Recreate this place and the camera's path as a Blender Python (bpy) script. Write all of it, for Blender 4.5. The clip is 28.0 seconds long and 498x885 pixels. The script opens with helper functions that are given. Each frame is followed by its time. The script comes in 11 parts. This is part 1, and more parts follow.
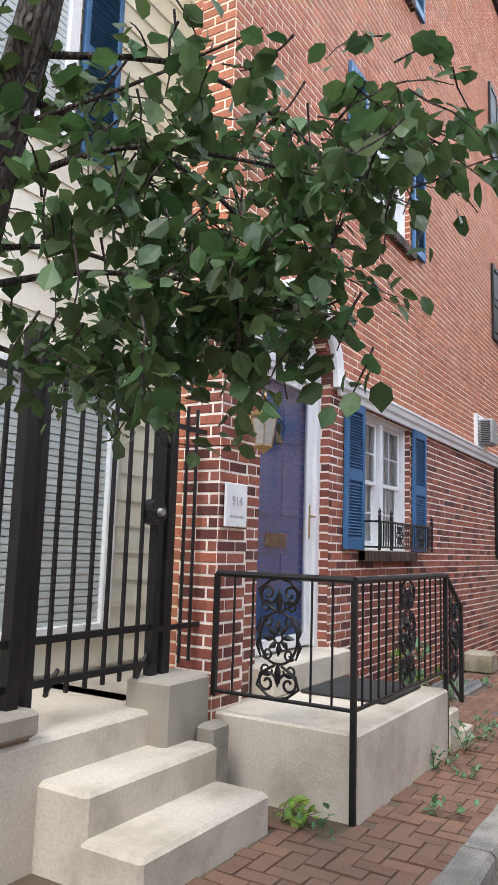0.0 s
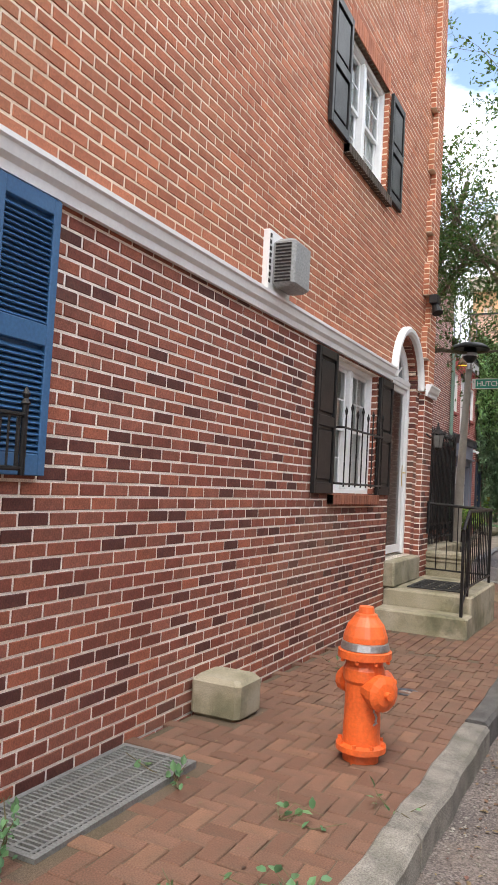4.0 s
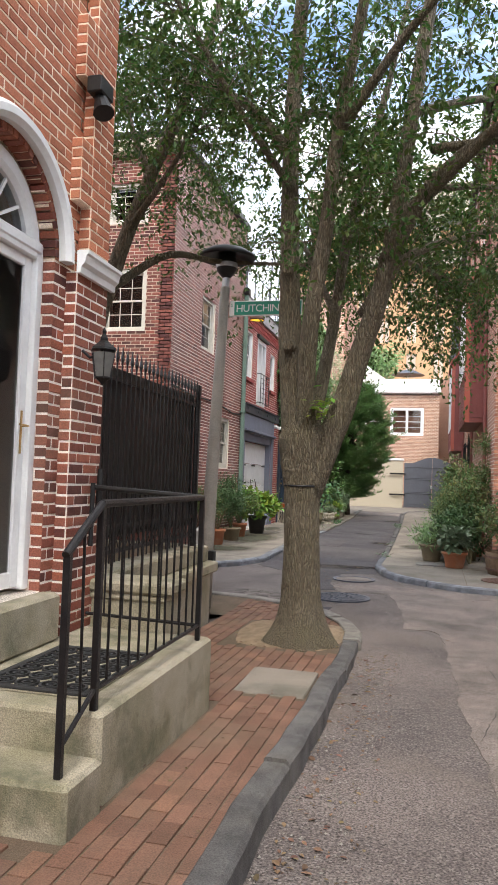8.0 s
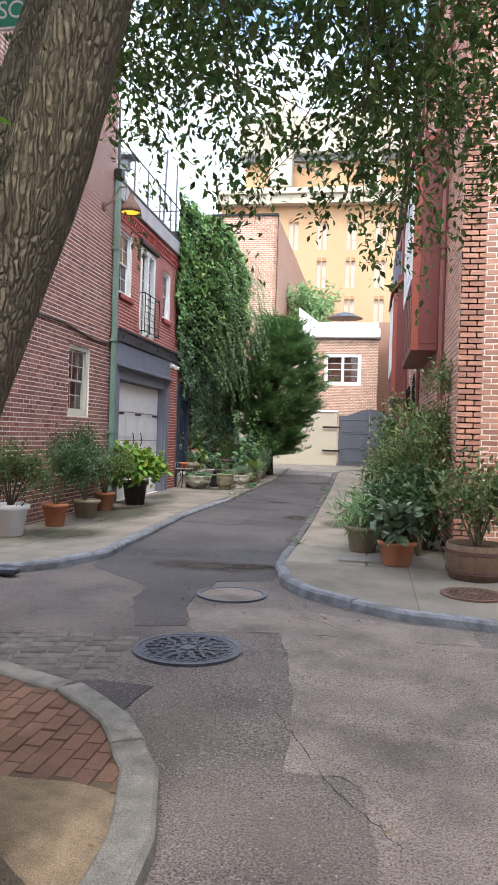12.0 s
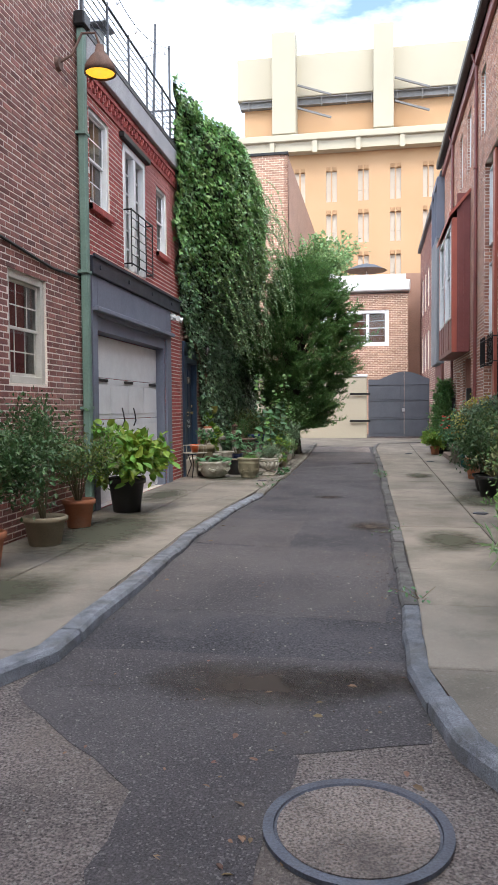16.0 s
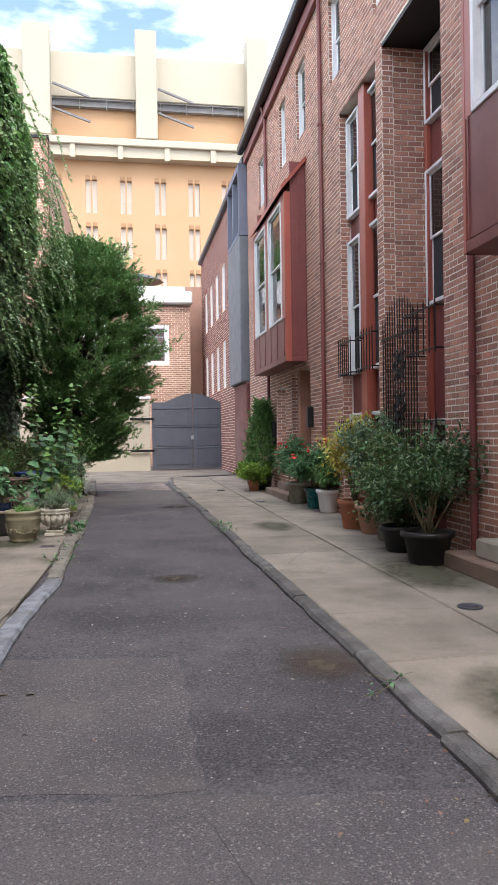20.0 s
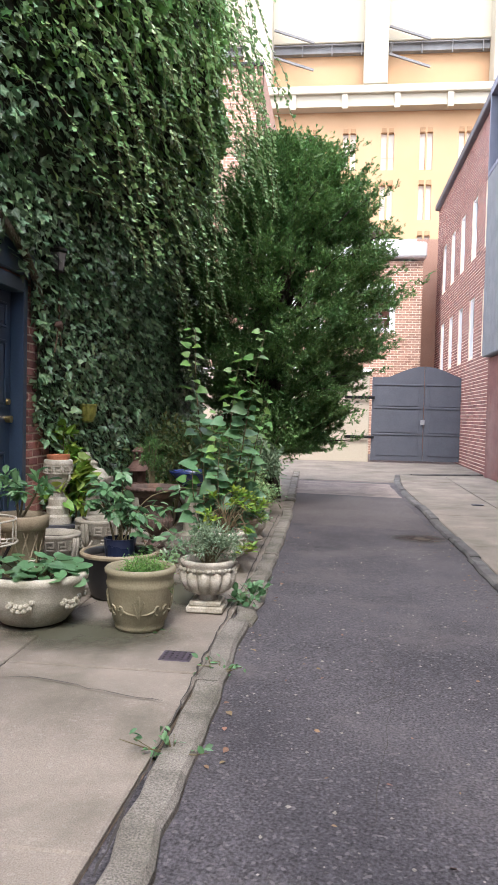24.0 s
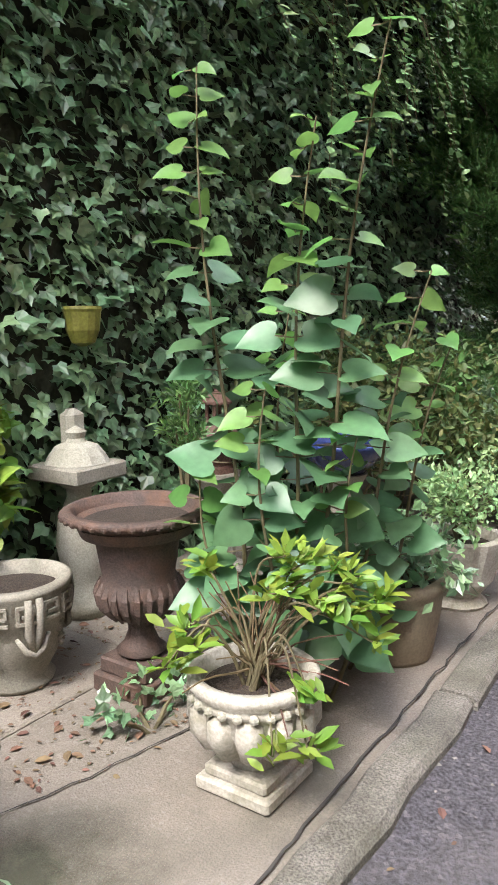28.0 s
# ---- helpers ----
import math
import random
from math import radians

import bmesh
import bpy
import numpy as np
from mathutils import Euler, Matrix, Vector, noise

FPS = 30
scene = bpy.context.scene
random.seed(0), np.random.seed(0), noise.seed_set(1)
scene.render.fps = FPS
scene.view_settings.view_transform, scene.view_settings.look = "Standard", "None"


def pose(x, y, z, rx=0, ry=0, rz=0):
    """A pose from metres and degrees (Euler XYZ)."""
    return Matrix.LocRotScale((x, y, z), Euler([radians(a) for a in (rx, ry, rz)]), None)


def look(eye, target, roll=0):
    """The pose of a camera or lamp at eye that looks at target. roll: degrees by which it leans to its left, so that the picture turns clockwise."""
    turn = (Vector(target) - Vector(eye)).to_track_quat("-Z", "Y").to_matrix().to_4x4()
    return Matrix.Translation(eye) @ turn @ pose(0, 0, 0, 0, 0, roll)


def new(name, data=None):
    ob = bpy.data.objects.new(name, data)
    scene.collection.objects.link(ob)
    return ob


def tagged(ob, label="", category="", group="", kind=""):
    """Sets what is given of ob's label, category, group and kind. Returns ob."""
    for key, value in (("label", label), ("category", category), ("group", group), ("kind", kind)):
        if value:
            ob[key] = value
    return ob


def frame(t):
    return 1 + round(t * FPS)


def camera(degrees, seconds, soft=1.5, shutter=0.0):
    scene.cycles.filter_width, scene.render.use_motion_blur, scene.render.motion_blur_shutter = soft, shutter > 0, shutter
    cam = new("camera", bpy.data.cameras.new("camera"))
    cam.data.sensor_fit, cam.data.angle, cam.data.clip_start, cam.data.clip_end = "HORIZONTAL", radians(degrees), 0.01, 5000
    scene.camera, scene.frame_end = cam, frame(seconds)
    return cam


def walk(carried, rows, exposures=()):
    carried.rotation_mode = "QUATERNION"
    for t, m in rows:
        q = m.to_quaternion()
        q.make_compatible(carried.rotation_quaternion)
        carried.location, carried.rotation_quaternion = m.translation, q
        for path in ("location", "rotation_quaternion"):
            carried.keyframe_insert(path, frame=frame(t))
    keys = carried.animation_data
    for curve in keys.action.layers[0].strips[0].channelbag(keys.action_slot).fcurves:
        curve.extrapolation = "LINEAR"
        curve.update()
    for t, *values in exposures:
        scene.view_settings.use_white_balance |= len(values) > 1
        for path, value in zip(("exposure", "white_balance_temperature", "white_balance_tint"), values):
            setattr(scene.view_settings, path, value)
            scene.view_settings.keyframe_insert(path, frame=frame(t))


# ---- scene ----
cam = camera(37.4, 28.0)
METRES, EYE, TILT, LEAN, TURN = 37.0, 1.6, 0.0, 0.0, 31.4
ROWS = [
    (0.0, 0.0, 0.0, 0.0, -0.25, 8.04, -1.74),
    (0.5, 0.008, 0.0162, -0.0, 1.58, 5.26, -1.11),
    (1.0, 0.0181, 0.031, 0.0004, 3.1, 4.45, -1.18),
    (1.5, 0.0264, 0.0465, 0.0006, 3.79, 4.47, -1.36),
    (2.0, 0.0366, 0.0619, 0.0005, 2.81, 4.3, -2.04),
    (2.5, 0.0458, 0.0794, 0.0005, 0.37, 4.14, -2.15),
    (3.0, 0.056, 0.0953, 0.0005, -2.38, 3.97, -2.76),
    (3.5, 0.0641, 0.1123, 0.0007, -3.89, 3.38, -2.97),
    (5.5, 0.1015, 0.177, -0.0002, -9.41, 3.52, -3.0),
    (6.0, 0.1104, 0.1926, -0.0001, -12.69, 3.45, -2.84),
    (6.5, 0.1199, 0.209, -0.0005, -15.31, 2.88, -2.62),
    (7.0, 0.1297, 0.224, -0.0006, -17.65, 2.92, -2.03),
    (7.5, 0.139, 0.2381, -0.0002, -17.19, 3.13, -2.48),
    (8.0, 0.1492, 0.2542, -0.0006, -17.67, 2.72, -1.99),
    (8.5, 0.1601, 0.2698, -0.0002, -18.23, 2.0, -2.1),
    (9.0, 0.1698, 0.2856, -0.0003, -18.81, 1.84, -1.99),
    (9.5, 0.1807, 0.3006, -0.0001, -17.61, 2.02, -2.93),
    (10.0, 0.1903, 0.3157, -0.0003, -17.82, 1.85, -2.88),
    (10.5, 0.201, 0.3312, -0.0007, -19.04, 1.03, -2.56),
    (11.0, 0.2089, 0.3477, -0.0008, -19.65, 0.59, -1.83),
    (11.5, 0.2196, 0.3632, -0.0012, -20.82, 0.15, -1.58),
    (12.0, 0.2286, 0.3782, -0.0019, -22.19, -0.52, -1.74),
    (12.5, 0.2389, 0.3911, -0.0015, -23.35, -0.2, -1.61),
    (14.5, 0.2636, 0.4531, -0.0037, -23.17, -2.26, -0.61),
    (15.0, 0.2649, 0.4713, -0.0032, -20.75, -2.6, -0.18),
    (15.5, 0.2652, 0.488, -0.0034, -20.45, -2.96, 0.32),
    (16.0, 0.2657, 0.5057, -0.0029, -21.8, -2.65, 0.49),
    (16.5, 0.2658, 0.5228, -0.0032, -24.86, -3.19, 1.47),
    (17.0, 0.2681, 0.5405, -0.0023, -26.87, -3.27, 1.37),
    (17.5, 0.2714, 0.5574, -0.0032, -29.9, -3.05, 1.07),
    (18.0, 0.2773, 0.5739, -0.0036, -32.46, -2.29, 0.83),
    (18.5, 0.2838, 0.5912, -0.0037, -35.71, -1.77, 1.01),
    (19.0, 0.2917, 0.6072, -0.004, -37.16, -1.29, 1.4),
    (19.5, 0.2992, 0.6236, -0.0048, -38.84, -0.75, 1.46),
    (20.0, 0.3083, 0.6391, -0.0053, -40.94, -0.52, 0.88),
    (20.5, 0.3174, 0.656, -0.0053, -41.92, -1.2, 0.67),
    (21.0, 0.3273, 0.67, -0.0049, -41.75, -1.05, 0.6),
    (21.5, 0.3369, 0.6846, -0.0048, -39.49, -0.59, 0.55),
    (22.0, 0.347, 0.6994, -0.0051, -35.79, -0.58, -0.24),
    (22.5, 0.3567, 0.7163, -0.0048, -31.65, -0.87, -1.34),
    (24.5, 0.3898, 0.7801, -0.0028, -21.83, -3.58, -0.45),
    (25.0, 0.398, 0.7947, -0.0027, -17.28, -5.84, 0.36),
    (25.5, 0.4084, 0.8072, -0.0025, -11.46, -7.96, 0.15),
    (26.0, 0.4178, 0.8217, -0.0025, -6.15, -8.83, 0.81),
    (26.5, 0.429, 0.8346, -0.0028, -1.4, -9.89, 0.83),
    (27.0, 0.4376, 0.8478, -0.0029, 0.99, -10.52, 1.08),
    (27.5, 0.4474, 0.8606, -0.0032, 2.11, -10.14, 1.62),
    (28.0, 0.4562, 0.875, -0.0037, 3.09, -9.21, 0.88),
]
walk(cam, [(t, pose(0, 0, EYE, TILT, LEAN, TURN) @ pose(METRES * x, METRES * y, METRES * z, 90 + pitch, roll, yaw)) for t, x, y, z, yaw, pitch, roll in ROWS], exposures=[(0.0, 1.4, 6300, 10), (1.5, 1.5, 6300, 10), (3.0, 1.5, 6900, 10), (6.5, 1.35, 7000, 10), (9.0, 1.66, 6650, 10), (12.0, 1.69, 6400, 10), (16.0, 1.45, 6400, 10), (19.0, 1.5, 6400, 13), (22.0, 1.55, 6600, 13), (25.0, 2.3, 6350, 16), (27.0, 2.68, 6350, 16), (28.0, 2.68, 6450, 13)])

# ---- world, sun and sky ----
world = bpy.data.worlds.new("sky")
scene.world = world
world.use_nodes = True
SUN_AZ, SUN_EL = 174.0, 56.0  # degrees clockwise from +y, degrees up
wn, wl = world.node_tree.nodes, world.node_tree.links
sky = wn.new("ShaderNodeTexSky")
sky.sky_type = "NISHITA"
sky.sun_disc = False
sky.sun_elevation, sky.sun_rotation = radians(SUN_EL), radians(SUN_AZ)
sky.air_density, sky.dust_density, sky.ozone_density = 1.0, 1.5, 1.0
coord = wn.new("ShaderNodeTexCoord")
squash = wn.new("ShaderNodeMapping")
squash.inputs["Scale"].default_value = (1.6, 1.6, 4.5)
wl.new(coord.outputs["Generated"], squash.inputs["Vector"])
puffs = wn.new("ShaderNodeTexNoise")
puffs.inputs["Scale"].default_value = 1.5
puffs.inputs["Detail"].default_value = 7
puffs.inputs["Roughness"].default_value = 0.56
wl.new(squash.outputs["Vector"], puffs.inputs["Vector"])
cover = wn.new("ShaderNodeValToRGB")
cover.color_ramp.elements[0].position, cover.color_ramp.elements[1].position = 0.40, 0.60
wl.new(puffs.outputs["Fac"], cover.inputs["Fac"])
cloudmix = wn.new("ShaderNodeMixRGB")
cloudmix.inputs["Color2"].default_value = (9.4, 9.8, 10.4, 1)
wl.new(cover.outputs["Color"], cloudmix.inputs["Fac"])
wl.new(sky.outputs["Color"], cloudmix.inputs["Color1"])
wl.new(cloudmix.outputs["Color"], wn["Background"].inputs["Color"])
wn["Background"].inputs["Strength"].default_value = 0.15
sun = new("sun", bpy.data.lights.new("sun", "SUN"))
sun.data.energy, sun.data.angle, sun.data.color = 1.0, radians(20.0), (1.0, 0.94, 0.86)
_a, _e = radians(SUN_AZ), radians(SUN_EL)
sun.matrix_world = look((30 * math.sin(_a), 30 * math.cos(_a), 30), (30 * math.sin(_a) - math.sin(_a) * math.cos(_e), 30 * math.cos(_a) - math.cos(_a) * math.cos(_e), 30 - math.sin(_e)))

# ---- materials ----
MATS = {}


def mat(name, color, rough=0.8, second=None, scale=3.0, amount=0.5, grain=60.0, grain_amount=0.25, bump=0.15, metal=0.0,
        island=0.0, per_object=0.0, hue=0.0, spec=0.5, palette=None, dirt=None, dirt_scale=1.2, dirt_amount=0.0, stretch=(1, 1, 1), bump_scale=None, trans=0.0, coat=0.0, speck=None):
    """A procedural surface: a base colour, large blotches of a second colour, fine grain, relief, and variation piece by piece."""
    if name in MATS:
        return MATS[name]
    m = bpy.data.materials.new(name)
    m.use_nodes = True
    n, l = m.node_tree.nodes, m.node_tree.links
    p = n["Principled BSDF"]
    tc = n.new("ShaderNodeTexCoord")
    mp = n.new("ShaderNodeMapping")
    mp.inputs["Scale"].default_value = stretch
    l.new(tc.outputs["Object"], mp.inputs["Vector"])
    second = second or tuple(c * 0.72 for c in color)
    blot = n.new("ShaderNodeTexNoise")
    blot.inputs["Scale"].default_value, blot.inputs["Detail"].default_value = scale, 6
    l.new(mp.outputs["Vector"], blot.inputs["Vector"])
    ramp = n.new("ShaderNodeMapRange")
    ramp.inputs["From Min"].default_value, ramp.inputs["From Max"].default_value = 0.38, 0.66
    ramp.inputs["To Max"].default_value = amount
    l.new(blot.outputs["Fac"], ramp.inputs["Value"])
    mix = n.new("ShaderNodeMixRGB")
    mix.inputs["Color1"].default_value, mix.inputs["Color2"].default_value = (*color, 1), (*second, 1)
    l.new(ramp.outputs["Result"], mix.inputs["Fac"])
    out = mix.outputs["Color"]
    rnd = None
    if island or palette:
        geo = n.new("ShaderNodeNewGeometry")
        rnd = geo.outputs["Random Per Island"]
    if per_object:
        oi = n.new("ShaderNodeObjectInfo")
        both = n.new("ShaderNodeMath")
        both.operation = "FRACT"
        if rnd:
            add = n.new("ShaderNodeMath")
            add.operation = "ADD"
            l.new(rnd, add.inputs[0])
            l.new(oi.outputs["Random"], add.inputs[1])
            l.new(add.outputs[0], both.inputs[0])
        else:
            l.new(oi.outputs["Random"], both.inputs[0])
        rnd = both.outputs[0]
    if palette:
        pal = n.new("ShaderNodeValToRGB")
        pal.color_ramp.interpolation = "CONSTANT"
        while len(pal.color_ramp.elements) < len(palette):
            pal.color_ramp.elements.new(0.5)
        at = 0.0
        for el, (share, c) in zip(pal.color_ramp.elements, palette):
            el.position, el.color = at, (*c, 1)
            at += share
        l.new(rnd, pal.inputs["Fac"])
        pm = n.new("ShaderNodeMixRGB")
        pm.blend_type = "MULTIPLY"
        pm.inputs["Fac"].default_value = 1
        l.new(out, pm.inputs["Color1"])
        l.new(pal.outputs["Color"], pm.inputs["Color2"])
        out = pm.outputs["Color"]
    if rnd and (island or per_object):
        hsv = n.new("ShaderNodeHueSaturation")
        white = n.new("ShaderNodeTexWhiteNoise")
        white.noise_dimensions = "1D"
        l.new(rnd, white.inputs["W"])
        val = n.new("ShaderNodeMapRange")
        amt = max(island, per_object)
        val.inputs["To Min"].default_value, val.inputs["To Max"].default_value = 1 - amt, 1 + amt
        l.new(white.outputs["Value"], val.inputs["Value"])
        l.new(val.outputs["Result"], hsv.inputs["Value"])
        if hue:
            hv = n.new("ShaderNodeMapRange")
            hv.inputs["To Min"].default_value, hv.inputs["To Max"].default_value = 0.5 - hue, 0.5 + hue
            l.new(rnd, hv.inputs["Value"])
            l.new(hv.outputs["Result"], hsv.inputs["Hue"])
        l.new(out, hsv.inputs["Color"])
        out = hsv.outputs["Color"]
    fine = n.new("ShaderNodeTexNoise")
    fine.inputs["Scale"].default_value, fine.inputs["Detail"].default_value = grain, 4
    l.new(mp.outputs["Vector"], fine.inputs["Vector"])
    if grain_amount:
        gr = n.new("ShaderNodeMapRange")
        gr.inputs["From Min"].default_value, gr.inputs["From Max"].default_value = 0.3, 0.7
        gr.inputs["To Min"].default_value, gr.inputs["To Max"].default_value = 1 - grain_amount, 1 + grain_amount
        l.new(fine.outputs["Fac"], gr.inputs["Value"])
        gm = n.new("ShaderNodeVectorMath")
        gm.operation = "SCALE"
        l.new(out, gm.inputs[0])
        l.new(gr.outputs["Result"], gm.inputs["Scale"])
        out = gm.outputs["Vector"]
    if speck:
        sn = n.new("ShaderNodeTexVoronoi")
        sn.inputs["Scale"].default_value = speck[1]
        l.new(mp.outputs["Vector"], sn.inputs["Vector"])
        sr = n.new("ShaderNodeMapRange")
        sr.inputs["From Min"].default_value, sr.inputs["From Max"].default_value = speck[3], speck[3] + 0.12
        sr.inputs["To Max"].default_value = speck[2]
        sc = n.new("ShaderNodeSeparateColor")
        l.new(sn.outputs["Color"], sc.inputs["Color"])
        l.new(sc.outputs["Red"], sr.inputs["Value"])
        sx = n.new("ShaderNodeMixRGB")
        sx.inputs["Color2"].default_value = (*speck[0], 1)
        l.new(sr.outputs["Result"], sx.inputs["Fac"])
        l.new(out, sx.inputs["Color1"])
        out = sx.outputs["Color"]
    if dirt:
        dn = n.new("ShaderNodeTexNoise")
        dn.inputs["Scale"].default_value, dn.inputs["Detail"].default_value = dirt_scale, 8
        dn.inputs["Roughness"].default_value = 0.65
        l.new(tc.outputs["Object"], dn.inputs["Vector"])
        dr = n.new("ShaderNodeMapRange")
        dr.inputs["From Min"].default_value, dr.inputs["From Max"].default_value = 0.5, 0.68
        dr.inputs["To Max"].default_value = dirt_amount
        l.new(dn.outputs["Fac"], dr.inputs["Value"])
        dm = n.new("ShaderNodeMixRGB")
        dm.inputs["Color2"].default_value = (*dirt, 1)
        l.new(dr.outputs["Result"], dm.inputs["Fac"])
        l.new(out, dm.inputs["Color1"])
        out = dm.outputs["Color"]
    l.new(out, p.inputs["Base Color"])
    rv = n.new("ShaderNodeMapRange")
    rv.inputs["To Min"].default_value, rv.inputs["To Max"].default_value = max(0, rough - 0.12), min(1, rough + 0.1)
    l.new(blot.outputs["Fac"], rv.inputs["Value"])
    l.new(rv.outputs["Result"], p.inputs["Roughness"])
    p.inputs["Metallic"].default_value = metal
    p.inputs["Specular IOR Level"].default_value = spec
    if coat:
        p.inputs["Coat Weight"].default_value = coat
    if bump:
        bp = n.new("ShaderNodeBump")
        bp.inputs["Strength"].default_value, bp.inputs["Distance"].default_value = bump, 0.01
        l.new(fine.outputs["Fac"], bp.inputs["Height"])
        l.new(bp.outputs["Normal"], p.inputs["Normal"])
    if trans:
        tr = n.new("ShaderNodeBsdfTranslucent")
        l.new(out, tr.inputs["Color"])
        sm = n.new("ShaderNodeMixShader")
        sm.inputs["Fac"].default_value = trans
        l.new(p.outputs[0], sm.inputs[1])
        l.new(tr.outputs[0], sm.inputs[2])
        l.new(sm.outputs[0], n["Material Output"].inputs["Surface"])
    MATS[name] = m
    return m


def glass_mat(name, tint=(0.9, 0.95, 0.95), rough=0.02, ior=1.6):
    m = bpy.data.materials.new(name)
    m.use_nodes = True
    n, l = m.node_tree.nodes, m.node_tree.links
    n.remove(n["Principled BSDF"])
    tr, gl = n.new("ShaderNodeBsdfTransparent"), n.new("ShaderNodeBsdfGlossy")
    tr.inputs["Color"].default_value = (*tint, 1)
    gl.inputs["Roughness"].default_value = rough
    fr = n.new("ShaderNodeFresnel")
    fr.inputs["IOR"].default_value = ior
    mx = n.new("ShaderNodeMixShader")
    l.new(fr.outputs[0], mx.inputs["Fac"])
    l.new(tr.outputs[0], mx.inputs[1])
    l.new(gl.outputs[0], mx.inputs[2])
    l.new(mx.outputs[0], n["Material Output"].inputs["Surface"])
    return m


RED_DARK = ((0.42, (1, 1, 1)), (0.22, (0.78, 0.66, 0.66)), (0.18, (1.2, 1.12, 1.0)), (0.18, (0.4, 0.36, 0.42)))
RED_OLD = ((0.5, (1, 1, 1)), (0.25, (0.82, 0.78, 0.78)), (0.15, (1.18, 1.16, 1.12)), (0.1, (0.68, 0.66, 0.7)))
RED_EVEN = ((0.6, (1, 1, 1)), (0.25, (0.86, 0.82, 0.8)), (0.15, (1.15, 1.15, 1.1)))
M_BRICK_LOW = mat("brick_low", (0.285, 0.093, 0.06), 0.85, (0.195, 0.07, 0.048), 9, 0.7, 120, 0.3, 0.3, island=0.16, per_object=0.16, palette=RED_DARK, dirt=(0.3, 0.22, 0.15), dirt_amount=0.25, dirt_scale=0.7)
M_BRICK_HIGH = mat("brick_high", (0.43, 0.15, 0.08), 0.85, (0.35, 0.115, 0.062), 8, 0.6, 120, 0.25, 0.25, island=0.1, palette=RED_EVEN, dirt=(0.4, 0.24, 0.13), dirt_amount=0.3, dirt_scale=0.6)
M_MORTAR = mat("mortar", (0.9, 0.83, 0.75), 0.95, (0.6, 0.52, 0.44), 5, 0.6, 150, 0.25, 0.3)
M_MORTAR_TAN = mat("mortar_tan", (0.86, 0.72, 0.57), 0.95, (0.6, 0.45, 0.32), 2, 0.6, 150, 0.25, 0.3)
M_MORTAR_GREY = mat("mortar_grey", (0.78, 0.7, 0.62), 0.95, (0.58, 0.5, 0.44), 3, 0.5, 150, 0.3, 0.3)
M_MORTAR_DIM = mat("mortar_dim", (0.5, 0.39, 0.31), 0.95, (0.36, 0.27, 0.21), 2, 0.6, 150, 0.25, 0.3)
# Redder brick, also darkened for the tree shade on the south wall.
M_BRICK_RED_SHADED = mat("brick_red_shaded", (0.19, 0.058, 0.045), 0.85, (0.13, 0.045, 0.037), 6, 0.7, 120, 0.3, 0.3, island=0.16, palette=RED_DARK, dirt=(0.16, 0.1, 0.075), dirt_amount=0.3)
M_BRICK_OLD = mat("brick_old", (0.265, 0.11, 0.09), 0.85, (0.17, 0.08, 0.075), 5, 0.6, 120, 0.3, 0.3, island=0.22, palette=RED_OLD, dirt=(0.3, 0.22, 0.2), dirt_amount=0.35, dirt_scale=0.5)
M_BRICK_ROSE = mat("brick_rose", (0.38, 0.085, 0.075), 0.8, (0.3, 0.07, 0.065), 5, 0.5, 120, 0.2, 0.2, island=0.1, palette=RED_EVEN)
M_BRICK_TAN = mat("brick_tan", (0.44, 0.22, 0.155), 0.85, (0.34, 0.165, 0.115), 5, 0.6, 120, 0.25, 0.3, island=0.14, palette=RED_OLD, dirt=(0.36, 0.24, 0.17), dirt_amount=0.25)
M_BRICK_PALE = mat("brick_pale", (0.39, 0.23, 0.165), 0.85, (0.32, 0.19, 0.14), 1.5, 0.6, 120, 0.25, 0.3, island=0.16, palette=RED_EVEN, dirt=(0.3, 0.2, 0.15), dirt_amount=0.4)
M_WHITE = mat("white_paint", (0.78, 0.79, 0.79), 0.45, (0.66, 0.67, 0.68), 3, 0.4, 40, 0.04, 0.05, dirt=(0.45, 0.44, 0.4), dirt_amount=0.18, dirt_scale=2.5)
M_CURTAIN = mat("curtain", (0.82, 0.82, 0.8), 0.9, (0.7, 0.7, 0.69), 2, 0.6, 30, 0.05, 0.1, stretch=(6, 6, 0.3))
M_BLIND = mat("blind", (0.56, 0.5, 0.42), 0.7, None, 2, 0.2, 30, 0.05, 0.0)
M_BLUE = mat("blue_paint", (0.035, 0.125, 0.27), 0.5, (0.025, 0.1, 0.23), 4, 0.6, 60, 0.12, 0.1, dirt=(0.08, 0.16, 0.26), dirt_amount=0.3)
M_BLUEDOOR = mat("blue_door", (0.03, 0.25, 0.72), 0.35, (0.025, 0.2, 0.62), 2, 0.4, 60, 0.05, 0.05)
M_BLACKP = mat("black_paint", (0.009, 0.0095, 0.0105), 0.45, (0.016, 0.016, 0.017), 5, 0.5, 80, 0.2, 0.12, dirt=(0.032, 0.03, 0.027), dirt_amount=0.3, dirt_scale=4, spec=0.35)
M_IRON = mat("wrought_iron", (0.008, 0.008, 0.009), 0.42, (0.016, 0.015, 0.015), 12, 0.5, 150, 0.3, 0.25, dirt=(0.04, 0.028, 0.022), dirt_amount=0.2, dirt_scale=9, spec=0.35)
M_CONC = mat("concrete", (0.36, 0.325, 0.27), 0.9, (0.27, 0.245, 0.2), 2.2, 0.7, 160, 0.22, 0.35, dirt=(0.15, 0.135, 0.105), dirt_amount=0.55, dirt_scale=1.6, island=0.05)
M_CONC_LIGHT = mat("concrete_painted", (0.55, 0.5, 0.415), 0.88, (0.44, 0.395, 0.315), 2.2, 0.75, 60, 0.1, 0.2, dirt=(0.25, 0.215, 0.155), dirt_amount=0.6, dirt_scale=1.9)
